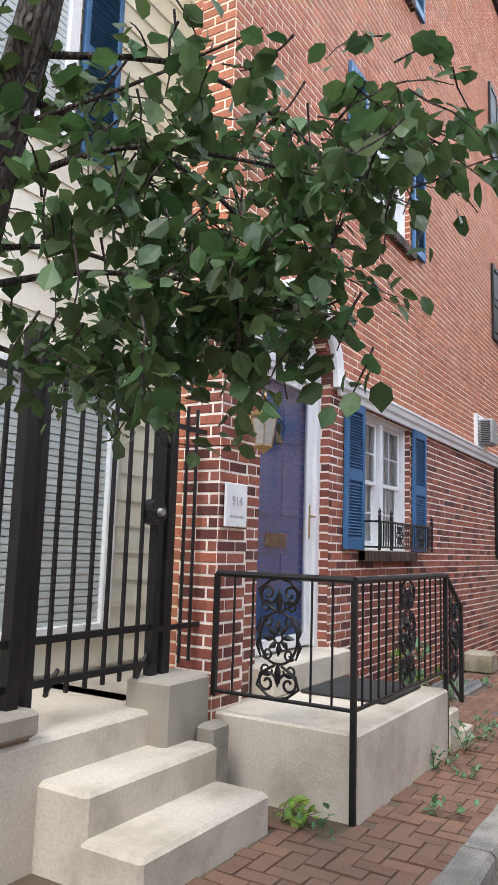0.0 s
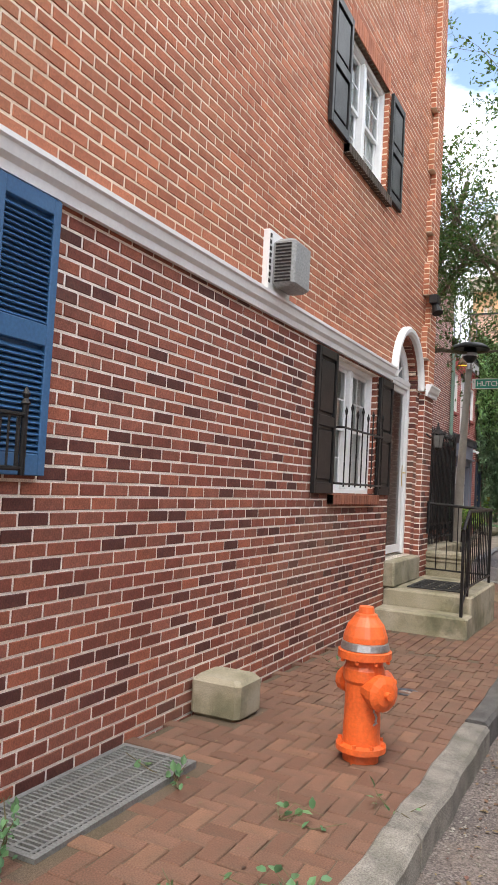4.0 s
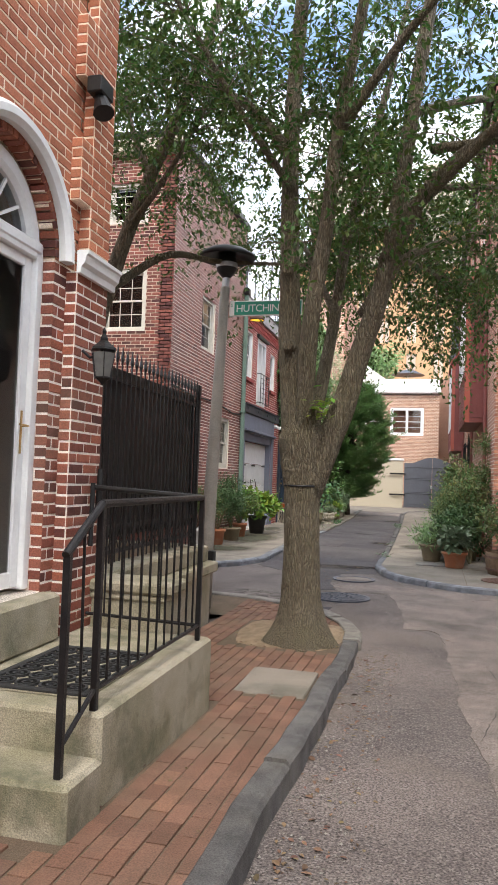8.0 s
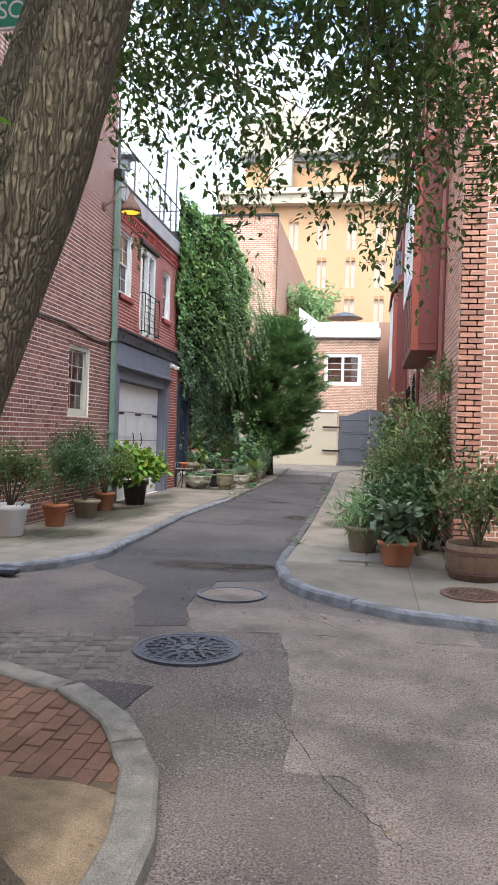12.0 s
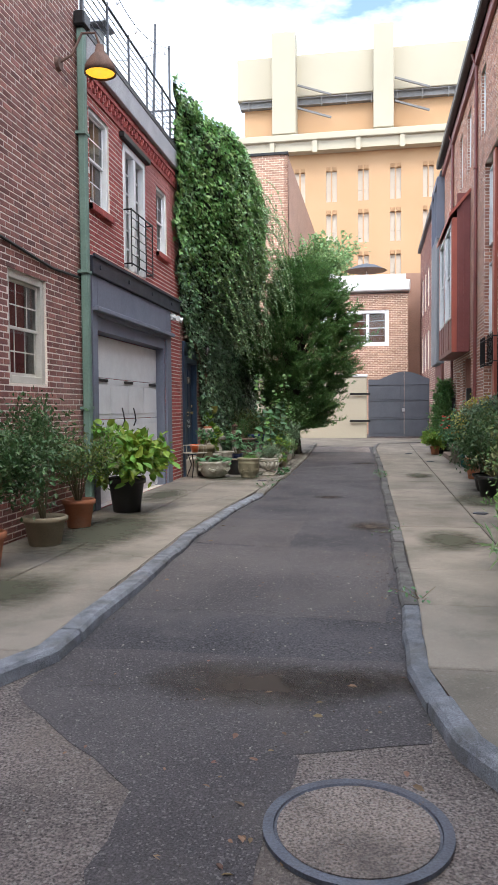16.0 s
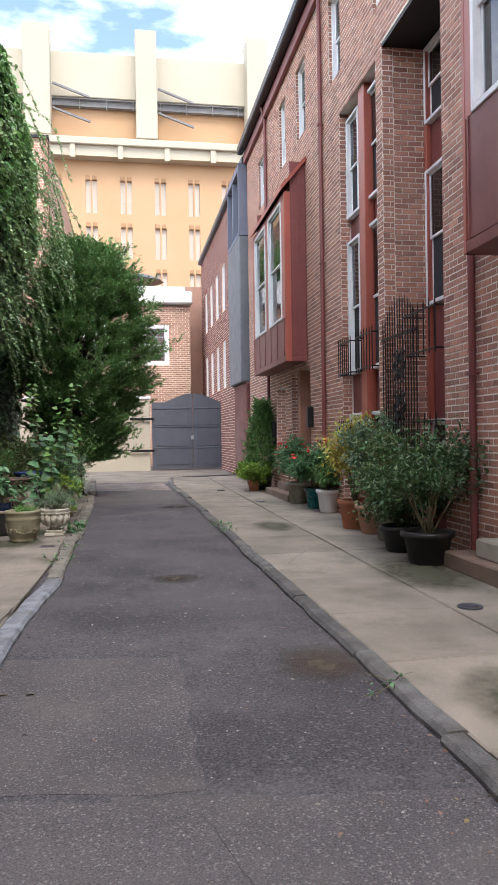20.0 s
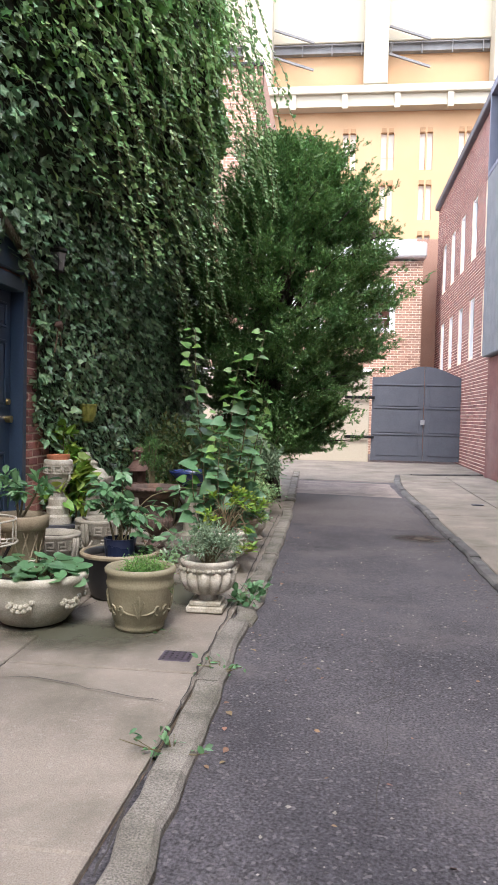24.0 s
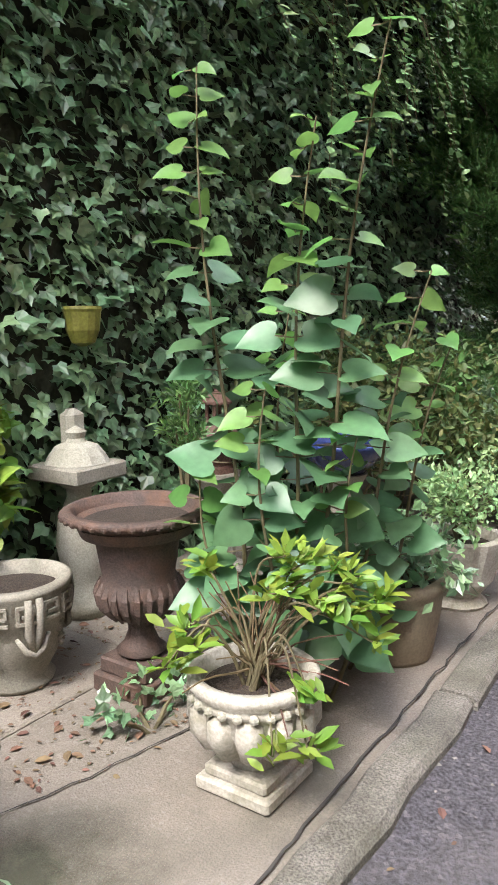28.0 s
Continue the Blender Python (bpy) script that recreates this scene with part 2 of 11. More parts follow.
M_CONC_MOSS = mat("concrete_mossy", (0.35, 0.312, 0.236), 0.92, (0.215, 0.198, 0.122), 3.2, 0.85, 140, 0.35, 0.45, dirt=(0.075, 0.08, 0.045), dirt_amount=0.75, dirt_scale=2.4)
M_SLAB = mat("pavement_slab", (0.225, 0.196, 0.163), 0.92, (0.145, 0.129, 0.106), 1.5, 0.8, 150, 0.22, 0.45, island=0.1, per_object=0.12, dirt=(0.1, 0.093, 0.07), dirt_amount=0.75, dirt_scale=1.3, speck=((0.34, 0.32, 0.285), 80, 0.35, 0.9))
M_KERB_PALE = mat("grey_kerb", (0.1, 0.098, 0.098), 0.9, (0.05, 0.049, 0.048), 6, 0.9, 130, 0.4, 0.9, per_object=0.2, dirt=(0.2, 0.185, 0.16), dirt_amount=0.35, dirt_scale=1.8)
M_KERB_CONC = mat("worn_concrete_kerb", (0.275, 0.258, 0.23), 0.9, (0.15, 0.142, 0.128), 6, 0.9, 130, 0.4, 0.9, per_object=0.15, dirt=(0.12, 0.12, 0.09), dirt_amount=0.6, dirt_scale=2.2)
M_CRACK = mat("crack", (0.04, 0.036, 0.032), 1.0, None, 8, 0.5, 90, 0.3, 0.2)
M_REFLECT = glass_mat("storm_glass", (0.86, 0.92, 0.94), 0.01, 2.05)
M_KERB_WORN = mat("broken_concrete_kerb", (0.215, 0.2, 0.172), 0.93, (0.115, 0.108, 0.088), 5, 0.9, 130, 0.5, 1.1, per_object=0.2, dirt=(0.08, 0.08, 0.05), dirt_amount=0.7, dirt_scale=2.6)
M_KERB = mat("granite_kerb", (0.21, 0.225, 0.255), 0.85, (0.11, 0.118, 0.135), 7, 0.9, 130, 0.4, 0.9, per_object=0.22, dirt=(0.075, 0.07, 0.058), dirt_amount=0.75, dirt_scale=2.4)
M_ASPHALT = mat("asphalt", (0.15, 0.125, 0.116), 0.92, (0.088, 0.075, 0.072), 1.3, 0.9, 85, 0.8, 1.3, dirt=(0.15, 0.122, 0.103), dirt_amount=0.6, dirt_scale=0.8, speck=((0.27, 0.245, 0.225), 100, 0.65, 0.82))
M_PATCH = mat("asphalt_patch", (0.078, 0.07, 0.073), 0.9, (0.052, 0.047, 0.051), 0.9, 0.85, 110, 0.5, 0.9, dirt=(0.105, 0.094, 0.087), dirt_amount=0.45, dirt_scale=1.5, speck=((0.22, 0.205, 0.2), 110, 0.55, 0.85))
M_PATCH_PALE = mat("asphalt_patch_pale", (0.235, 0.195, 0.172), 0.93, (0.155, 0.128, 0.115), 2.2, 0.9, 90, 0.7, 1.3, dirt=(0.07, 0.06, 0.056), dirt_amount=0.65, speck=((0.28, 0.255, 0.235), 95, 0.65, 0.8))
M_ALLEY = mat("alley_asphalt", (0.06, 0.056, 0.063), 0.9, (0.034, 0.032, 0.038), 0.9, 0.9, 80, 0.75, 1.2, dirt=(0.105, 0.096, 0.096), dirt_amount=0.55, dirt_scale=1.3, speck=((0.2, 0.19, 0.19), 70, 0.4, 0.88))
M_PAVER = mat("brick_paver", (0.172, 0.088, 0.058), 0.88, (0.12, 0.068, 0.046), 4, 0.7, 130, 0.3, 0.35, per_object=0.12, island=0.12, palette=RED_EVEN, dirt=(0.14, 0.1, 0.068), dirt_amount=0.6, dirt_scale=0.8)
M_SAND = mat("joint_sand", (0.115, 0.08, 0.055), 1.0, (0.07, 0.06, 0.035), 3, 0.7, 200, 0.4, 0.5)
M_SOIL = mat("soil", (0.05, 0.036, 0.026), 1.0, (0.028, 0.021, 0.016), 9, 0.7, 120, 0.6, 1.0)
M_DUST = mat("sandy_soil", (0.25, 0.185, 0.12), 1.0, (0.13, 0.095, 0.06), 8, 0.7, 160, 0.4, 0.7)


def bark_mat(name, ridge, furrow, lichen, deep=0.035):
    """Ridged bark: long plates parted by wandering furrows, with greenish lichen on the ridges."""
    m = bpy.data.materials.new(name)
    m.use_nodes = True
    n, l = m.node_tree.nodes, m.node_tree.links
    p = n["Principled BSDF"]
    tc, mp, bend, off = n.new("ShaderNodeTexCoord"), n.new("ShaderNodeMapping"), n.new("ShaderNodeTexNoise"), n.new("ShaderNodeVectorMath")
    bend.inputs["Scale"].default_value, bend.inputs["Detail"].default_value = 7.0, 3
    l.new(tc.outputs["Object"], bend.inputs["Vector"])
    off.operation = "MULTIPLY_ADD"
    off.inputs[1].default_value = (0.05, 0.05, 0.25)
    l.new(bend.outputs["Color"], off.inputs[0])
    l.new(tc.outputs["Object"], off.inputs[2])
    mp.inputs["Scale"].default_value = (1, 1, 0.1)
    l.new(off.outputs["Vector"], mp.inputs["Vector"])
    cells, fur, fine, lic = n.new("ShaderNodeTexVoronoi"), n.new("ShaderNodeTexNoise"), n.new("ShaderNodeTexNoise"), n.new("ShaderNodeTexNoise")
    cells.feature = "DISTANCE_TO_EDGE"
    cells.inputs["Scale"].default_value = 64.0
    for q, s, d in ((fur, 55, 4), (fine, 150, 4), (lic, 2.2, 5)):
        q.inputs["Scale"].default_value, q.inputs["Detail"].default_value = s, d
    l.new(mp.outputs["Vector"], cells.inputs["Vector"])
    l.new(mp.outputs["Vector"], fur.inputs["Vector"])
    l.new(tc.outputs["Object"], fine.inputs["Vector"])
    l.new(tc.outputs["Object"], lic.inputs["Vector"])
    plate, high = n.new("ShaderNodeMapRange"), n.new("ShaderNodeMath")
    plate.inputs["From Max"].default_value = 0.3
    l.new(cells.outputs["Distance"], plate.inputs["Value"])
    high.operation = "MULTIPLY_ADD"
    high.inputs[1].default_value = 0.7
    l.new(fur.outputs["Fac"], high.inputs[0])
    l.new(plate.outputs["Result"], high.inputs[2])
    ramp = n.new("ShaderNodeValToRGB")
    ramp.color_ramp.elements[0].position, ramp.color_ramp.elements[0].color = 0.34, (*furrow, 1)
    ramp.color_ramp.elements[1].position, ramp.color_ramp.elements[1].color = 0.95, (*ridge, 1)
    l.new(high.outputs[0], ramp.inputs["Fac"])
    lr = n.new("ShaderNodeMapRange")
    lr.inputs["From Min"].default_value, lr.inputs["From Max"].default_value, lr.inputs["To Max"].default_value = 0.5, 0.7, 0.45
    l.new(lic.outputs["Fac"], lr.inputs["Value"])
    mx = n.new("ShaderNodeMixRGB")
    mx.blend_type = "MULTIPLY"
    mx.inputs["Color2"].default_value = (*lichen, 1)
    l.new(lr.outputs["Result"], mx.inputs["Fac"])
    l.new(ramp.outputs["Color"], mx.inputs["Color1"])
    l.new(mx.outputs["Color"], p.inputs["Base Color"])
    p.inputs["Roughness"].default_value = 0.95
    b1, b2 = n.new("ShaderNodeBump"), n.new("ShaderNodeBump")
    b1.inputs["Strength"].default_value, b1.inputs["Distance"].default_value = 1.0, deep
    b2.inputs["Strength"].default_value, b2.inputs["Distance"].default_value = 0.5, 0.008
    l.new(high.outputs[0], b1.inputs["Height"])
    l.new(fine.outputs["Fac"], b2.inputs["Height"])
    l.new(b1.outputs["Normal"], b2.inputs["Normal"])
    l.new(b2.outputs["Normal"], p.inputs["Normal"])
    return m


def stain_mat(name, color, strength, full=0.42):
    """A stain with a ragged soft edge that lets the road show through."""
    m = bpy.data.materials.new(name)
    m.use_nodes = True
    n, l = m.node_tree.nodes, m.node_tree.links
    p = n["Principled BSDF"]
    p.inputs["Base Color"].default_value, p.inputs["Roughness"].default_value = (*color, 1), 0.9
    tc, mp, gr, no = n.new("ShaderNodeTexCoord"), n.new("ShaderNodeMapping"), n.new("ShaderNodeTexGradient"), n.new("ShaderNodeTexNoise")
    mp.inputs["Location"].default_value, mp.inputs["Scale"].default_value = (-1, -1, 0), (2, 2, 0)
    gr.gradient_type = "SPHERICAL"
    l.new(tc.outputs["Generated"], mp.inputs["Vector"])
    l.new(mp.outputs["Vector"], gr.inputs["Vector"])
    no.inputs["Scale"].default_value, no.inputs["Detail"].default_value, no.inputs["Roughness"].default_value = 5.0, 8, 0.7
    l.new(tc.outputs["Object"], no.inputs["Vector"])
    mul, rg, tr, mx = n.new("ShaderNodeMath"), n.new("ShaderNodeMapRange"), n.new("ShaderNodeBsdfTransparent"), n.new("ShaderNodeMixShader")
    mul.operation = "MULTIPLY"
    l.new(gr.outputs["Fac"], mul.inputs[0])
    l.new(no.outputs["Fac"], mul.inputs[1])
    rg.inputs["From Min"].default_value, rg.inputs["From Max"].default_value, rg.inputs["To Max"].default_value = 0.08, full, strength
    l.new(mul.outputs[0], rg.inputs["Value"])
    l.new(rg.outputs["Result"], mx.inputs["Fac"])
    l.new(tr.outputs[0], mx.inputs[1])
    l.new(p.outputs[0], mx.inputs[2])
    l.new(mx.outputs[0], n["Material Output"].inputs["Surface"])
    return m


M_BARK = bark_mat("bark", (0.185, 0.155, 0.105), (0.09, 0.073, 0.05), (0.8, 0.85, 0.62), 0.016)
M_STAIN = stain_mat("brown_stain", (0.05, 0.036, 0.026), 0.85)
M_MOSSY_STAIN = stain_mat("green_stain", (0.062, 0.064, 0.04), 0.8, 0.34)
M_BARK_DARK = bark_mat("dark_bark", (0.085, 0.068, 0.055), (0.028, 0.022, 0.018), (0.85, 0.9, 0.7), 0.015)
# Near-black for panels behind panes: the shade of unlit rooms as a colour.
M_ROOM_SHADE = mat("room_shade", (0.03, 0.03, 0.035), 0.9, None, 2, 0.3, 20, 0.1, 0)
M_GLASS = glass_mat("window_glass")
M_GLASS_DARK = glass_mat("dark_glass", (0.5, 0.55, 0.55))
M_GLASS_SKY = glass_mat("mirroring_glass", (0.55, 0.6, 0.62), 0.02, 2.1)
M_ORANGE_WALL = mat("ochre_render", (0.5, 0.315, 0.175), 0.85, (0.46, 0.28, 0.145), 0.3, 0.5, 20, 0.05, 0.0)
M_CREAM = mat("cream_panel", (0.47, 0.43, 0.33), 0.8, (0.42, 0.385, 0.3), 0.3, 0.5, 20, 0.05, 0.0)
M_GREYMETAL = mat("grey_metal", (0.085, 0.095, 0.115), 0.55, (0.065, 0.072, 0.09), 2, 0.5, 30, 0.1, 0.05)
M_BLUEGREY = mat("bluegrey_paint", (0.17, 0.19, 0.245), 0.6, (0.14, 0.155, 0.2), 2, 0.5, 30, 0.08, 0.05)
M_NAVYDOOR = mat("navy_door_paint", (0.022, 0.04, 0.07), 0.4, (0.03, 0.05, 0.08), 3, 0.5, 60, 0.1, 0.08)
M_REDMETAL = mat("red_metal_panel", (0.37, 0.095, 0.065), 0.45, (0.31, 0.08, 0.055), 2, 0.5, 30, 0.06, 0.03)
M_MAROON = mat("maroon_siding", (0.2, 0.058, 0.052), 0.5, (0.16, 0.046, 0.044), 2, 0.5, 30, 0.08, 0.05)
M_SIDING = mat("cream_siding", (0.76, 0.72, 0.6), 0.6, (0.7, 0.66, 0.54), 2, 0.5, 30, 0.04, 0.05)
M_PALESIDING = mat("pale_siding", (0.5, 0.54, 0.52), 0.6, None, 2, 0.3, 30, 0.05, 0.05)
M_BRASS = mat("brass", (0.62, 0.46, 0.2), 0.34, (0.36, 0.26, 0.12), 8, 0.5, 60, 0.1, 0.05, metal=1.0)
M_STEEL = mat("steel", (0.45, 0.46, 0.47), 0.45, (0.35, 0.36, 0.37), 6, 0.5, 90, 0.15, 0.1, metal=0.9)
M_GALV = mat("galvanised_grate", (0.26, 0.27, 0.27), 0.6, (0.18, 0.18, 0.18), 6, 0.6, 90, 0.2, 0.2, metal=0.5)
M_CASTIRON = mat("cast_iron", (0.095, 0.105, 0.135), 0.5, (0.07, 0.075, 0.09), 8, 0.6, 90, 0.25, 0.2, metal=0.6, dirt=(0.13, 0.11, 0.09), dirt_amount=0.3, dirt_scale=6)
M_RUST = mat("rusty_iron", (0.13, 0.07, 0.05), 0.8, (0.085, 0.05, 0.042), 7, 0.8, 120, 0.35, 0.4, dirt=(0.2, 0.13, 0.1), dirt_amount=0.3, dirt_scale=6)
M_HYDRANT = mat("hydrant_orange", (0.72, 0.13, 0.03), 0.42, (0.6, 0.1, 0.025), 6, 0.6, 60, 0.12, 0.12, dirt=(0.35, 0.12, 0.06), dirt_amount=0.4, dirt_scale=7)
M_GREENPIPE = mat("green_pipe", (0.14, 0.22, 0.185), 0.6, (0.1, 0.17, 0.14), 4, 0.5, 40, 0.1, 0.08)
M_LAMPPOST = mat("lamppost_paint", (0.28, 0.26, 0.23), 0.55, (0.22, 0.2, 0.175), 4, 0.6, 50, 0.12, 0.1, dirt=(0.4, 0.36, 0.3), dirt_amount=0.4, dirt_scale=6)
M_SIGN = mat("sign_green", (0.02, 0.28, 0.19), 0.45, None, 3, 0.2, 30, 0.04, 0)
M_LEAF = mat("leaf_green", (0.065, 0.115, 0.036), 0.45, (0.04, 0.09, 0.03), 2, 0.6, 30, 0.15, 0.0, island=0.4, hue=0.03, trans=0.35)
M_LEAF_ALLEY = mat("leaf_locust", (0.075, 0.135, 0.032), 0.5, (0.05, 0.092, 0.025), 1.0, 0.7, 30, 0.15, 0.0, island=0.45, hue=0.04, trans=0.45)
M_IVY = mat("leaf_ivy", (0.175, 0.305, 0.15), 0.38, (0.1, 0.2, 0.1), 1.2, 0.8, 30, 0.2, 0.0, island=0.55, hue=0.03, trans=0.15, spec=0.9)
# Lighter ivy green: the sky's light on the upper leaves, put into the colour.
M_IVY_LIT = mat("leaf_ivy_lit", (0.2, 0.36, 0.11), 0.42, (0.12, 0.25, 0.075), 1.2, 0.7, 30, 0.2, 0.0, island=0.45, hue=0.03, trans=0.25, spec=0.7)
M_VINE = mat("leaf_vine", (0.27, 0.42, 0.19), 0.4, (0.18, 0.32, 0.12), 1.2, 0.7, 30, 0.2, 0.0, island=0.35, hue=0.03, trans=0.3, spec=0.7)
M_YEW = mat("leaf_yew", (0.13, 0.25, 0.075), 0.45, (0.065, 0.16, 0.05), 1.5, 0.8, 30, 0.2, 0.0, island=0.4, hue=0.025, trans=0.25)
M_JUNIPER = mat("leaf_juniper", (0.062, 0.122, 0.042), 0.5, (0.034, 0.08, 0.027), 1.5, 0.8, 30, 0.2, 0.0, island=0.4, hue=0.03, trans=0.25)
M_CACTUS = mat("cactus_pad", (0.12, 0.17, 0.1), 0.55, (0.085, 0.13, 0.07), 6, 0.6, 60, 0.12, 0.1, island=0.15)
M_WEED = mat("leaf_weed", (0.115, 0.25, 0.115), 0.4, (0.085, 0.2, 0.09), 2, 0.6, 30, 0.12, 0.0, island=0.28, hue=0.02, trans=0.35)
M_FRESH = mat("leaf_fresh", (0.15, 0.31, 0.075), 0.45, (0.1, 0.23, 0.06), 3, 0.6, 30, 0.12, 0.0, island=0.25, hue=0.02, trans=0.4)
M_LIME = mat("leaf_lime", (0.2, 0.32, 0.045), 0.5, (0.12, 0.24, 0.035), 3, 0.6, 30, 0.12, 0.0, island=0.3, hue=0.04, trans=0.35)
M_GREYLEAF = mat("leaf_greygreen", (0.19, 0.275, 0.17), 0.6, (0.13, 0.2, 0.115), 3, 0.6, 30, 0.12, 0.0, island=0.3, hue=0.02, trans=0.3)
M_MOSSY = mat("leaf_dull", (0.125, 0.175, 0.06), 0.55, (0.07, 0.115, 0.04), 2, 0.6, 30, 0.12, 0.0, island=0.45, hue=0.07, trans=0.35)
M_YELLOWLEAF = mat("leaf_yellow", (0.52, 0.44, 0.1), 0.6, (0.3, 0.31, 0.06), 3, 0.6, 30, 0.12, 0.0, island=0.3, hue=0.05, trans=0.3)
M_DEAD = mat("dead_leaf", (0.17, 0.105, 0.06), 0.8, (0.1, 0.065, 0.04), 3, 0.6, 30, 0.2, 0.0, island=0.4, hue=0.04)
M_STEM = mat("stem", (0.13, 0.11, 0.055), 0.8, (0.08, 0.07, 0.04), 5, 0.5, 50, 0.2, 0.1)
M_REDFLOWER = mat("red_flower", (0.75, 0.04, 0.03), 0.6, None, 3, 0.3, 30, 0.1, 0, island=0.2)
M_PALETERRA = mat("pale_terracotta", (0.46, 0.27, 0.18), 0.88, (0.38, 0.22, 0.15), 5, 0.6, 90, 0.15, 0.2, dirt=(0.3, 0.22, 0.16), dirt_amount=0.35, dirt_scale=4)
M_TERRA = mat("terracotta", (0.42, 0.16, 0.08), 0.85, (0.34, 0.13, 0.07), 5, 0.6, 90, 0.15, 0.2, dirt=(0.4, 0.3, 0.22), dirt_amount=0.35, dirt_scale=4)
M_OLIVEPOT = mat("olive_pot", (0.215, 0.195, 0.125), 0.75, (0.16, 0.145, 0.09), 6, 0.7, 90, 0.15, 0.2, dirt=(0.09, 0.085, 0.05), dirt_amount=0.45, dirt_scale=4)
M_IRONURN = mat("old_urn_iron", (0.085, 0.056, 0.045), 0.75, (0.055, 0.04, 0.034), 7, 0.8, 120, 0.35, 0.4, dirt=(0.17, 0.085, 0.05), dirt_amount=0.6, dirt_scale=5)
M_TANPOT = mat("tan_pot", (0.25, 0.21, 0.14), 0.7, (0.2, 0.155, 0.1), 6, 0.7, 90, 0.15, 0.15, dirt=(0.12, 0.1, 0.06), dirt_amount=0.35, dirt_scale=4)
M_PLASTER = mat("weathered_plaster", (0.43, 0.405, 0.345), 0.9, (0.28, 0.265, 0.21), 9, 0.7, 90, 0.2, 0.3, dirt=(0.15, 0.145, 0.085), dirt_amount=0.6, dirt_scale=7)
M_STONEPOT = mat("pale_stone_pot", (0.41, 0.394, 0.328), 0.9, (0.295, 0.287, 0.221), 6, 0.7, 120, 0.2, 0.3, dirt=(0.16, 0.16, 0.1), dirt_amount=0.55, dirt_scale=5)
M_GREYPOT = mat("grey_stone_pot", (0.3, 0.28, 0.23), 0.9, (0.2, 0.19, 0.155), 6, 0.7, 120, 0.22, 0.3, dirt=(0.11, 0.11, 0.08), dirt_amount=0.45, dirt_scale=5)
M_BLACKPOT = mat("black_pot", (0.02, 0.02, 0.021), 0.45, (0.035, 0.035, 0.034), 4, 0.5, 60, 0.1, 0.05)
M_TEALPOT = mat("teal_pot", (0.01, 0.13, 0.15), 0.3, None, 4, 0.4, 60, 0.1, 0.03)
M_WOOD = mat("weathered_wood", (0.16, 0.1, 0.06), 0.85, (0.1, 0.065, 0.04), 4, 0.7, 60, 0.3, 0.35, stretch=(3, 3, 0.5))
M_RUBBER = mat("rubber_mat", (0.02, 0.02, 0.021), 0.8, None, 6, 0.4, 90, 0.2, 0.3)
M_WOODTREAD = mat("brown_kerbstone", (0.2, 0.135, 0.1), 0.85, (0.14, 0.1, 0.075), 4, 0.6, 100, 0.2, 0.3)

# ---- mesh helpers ----


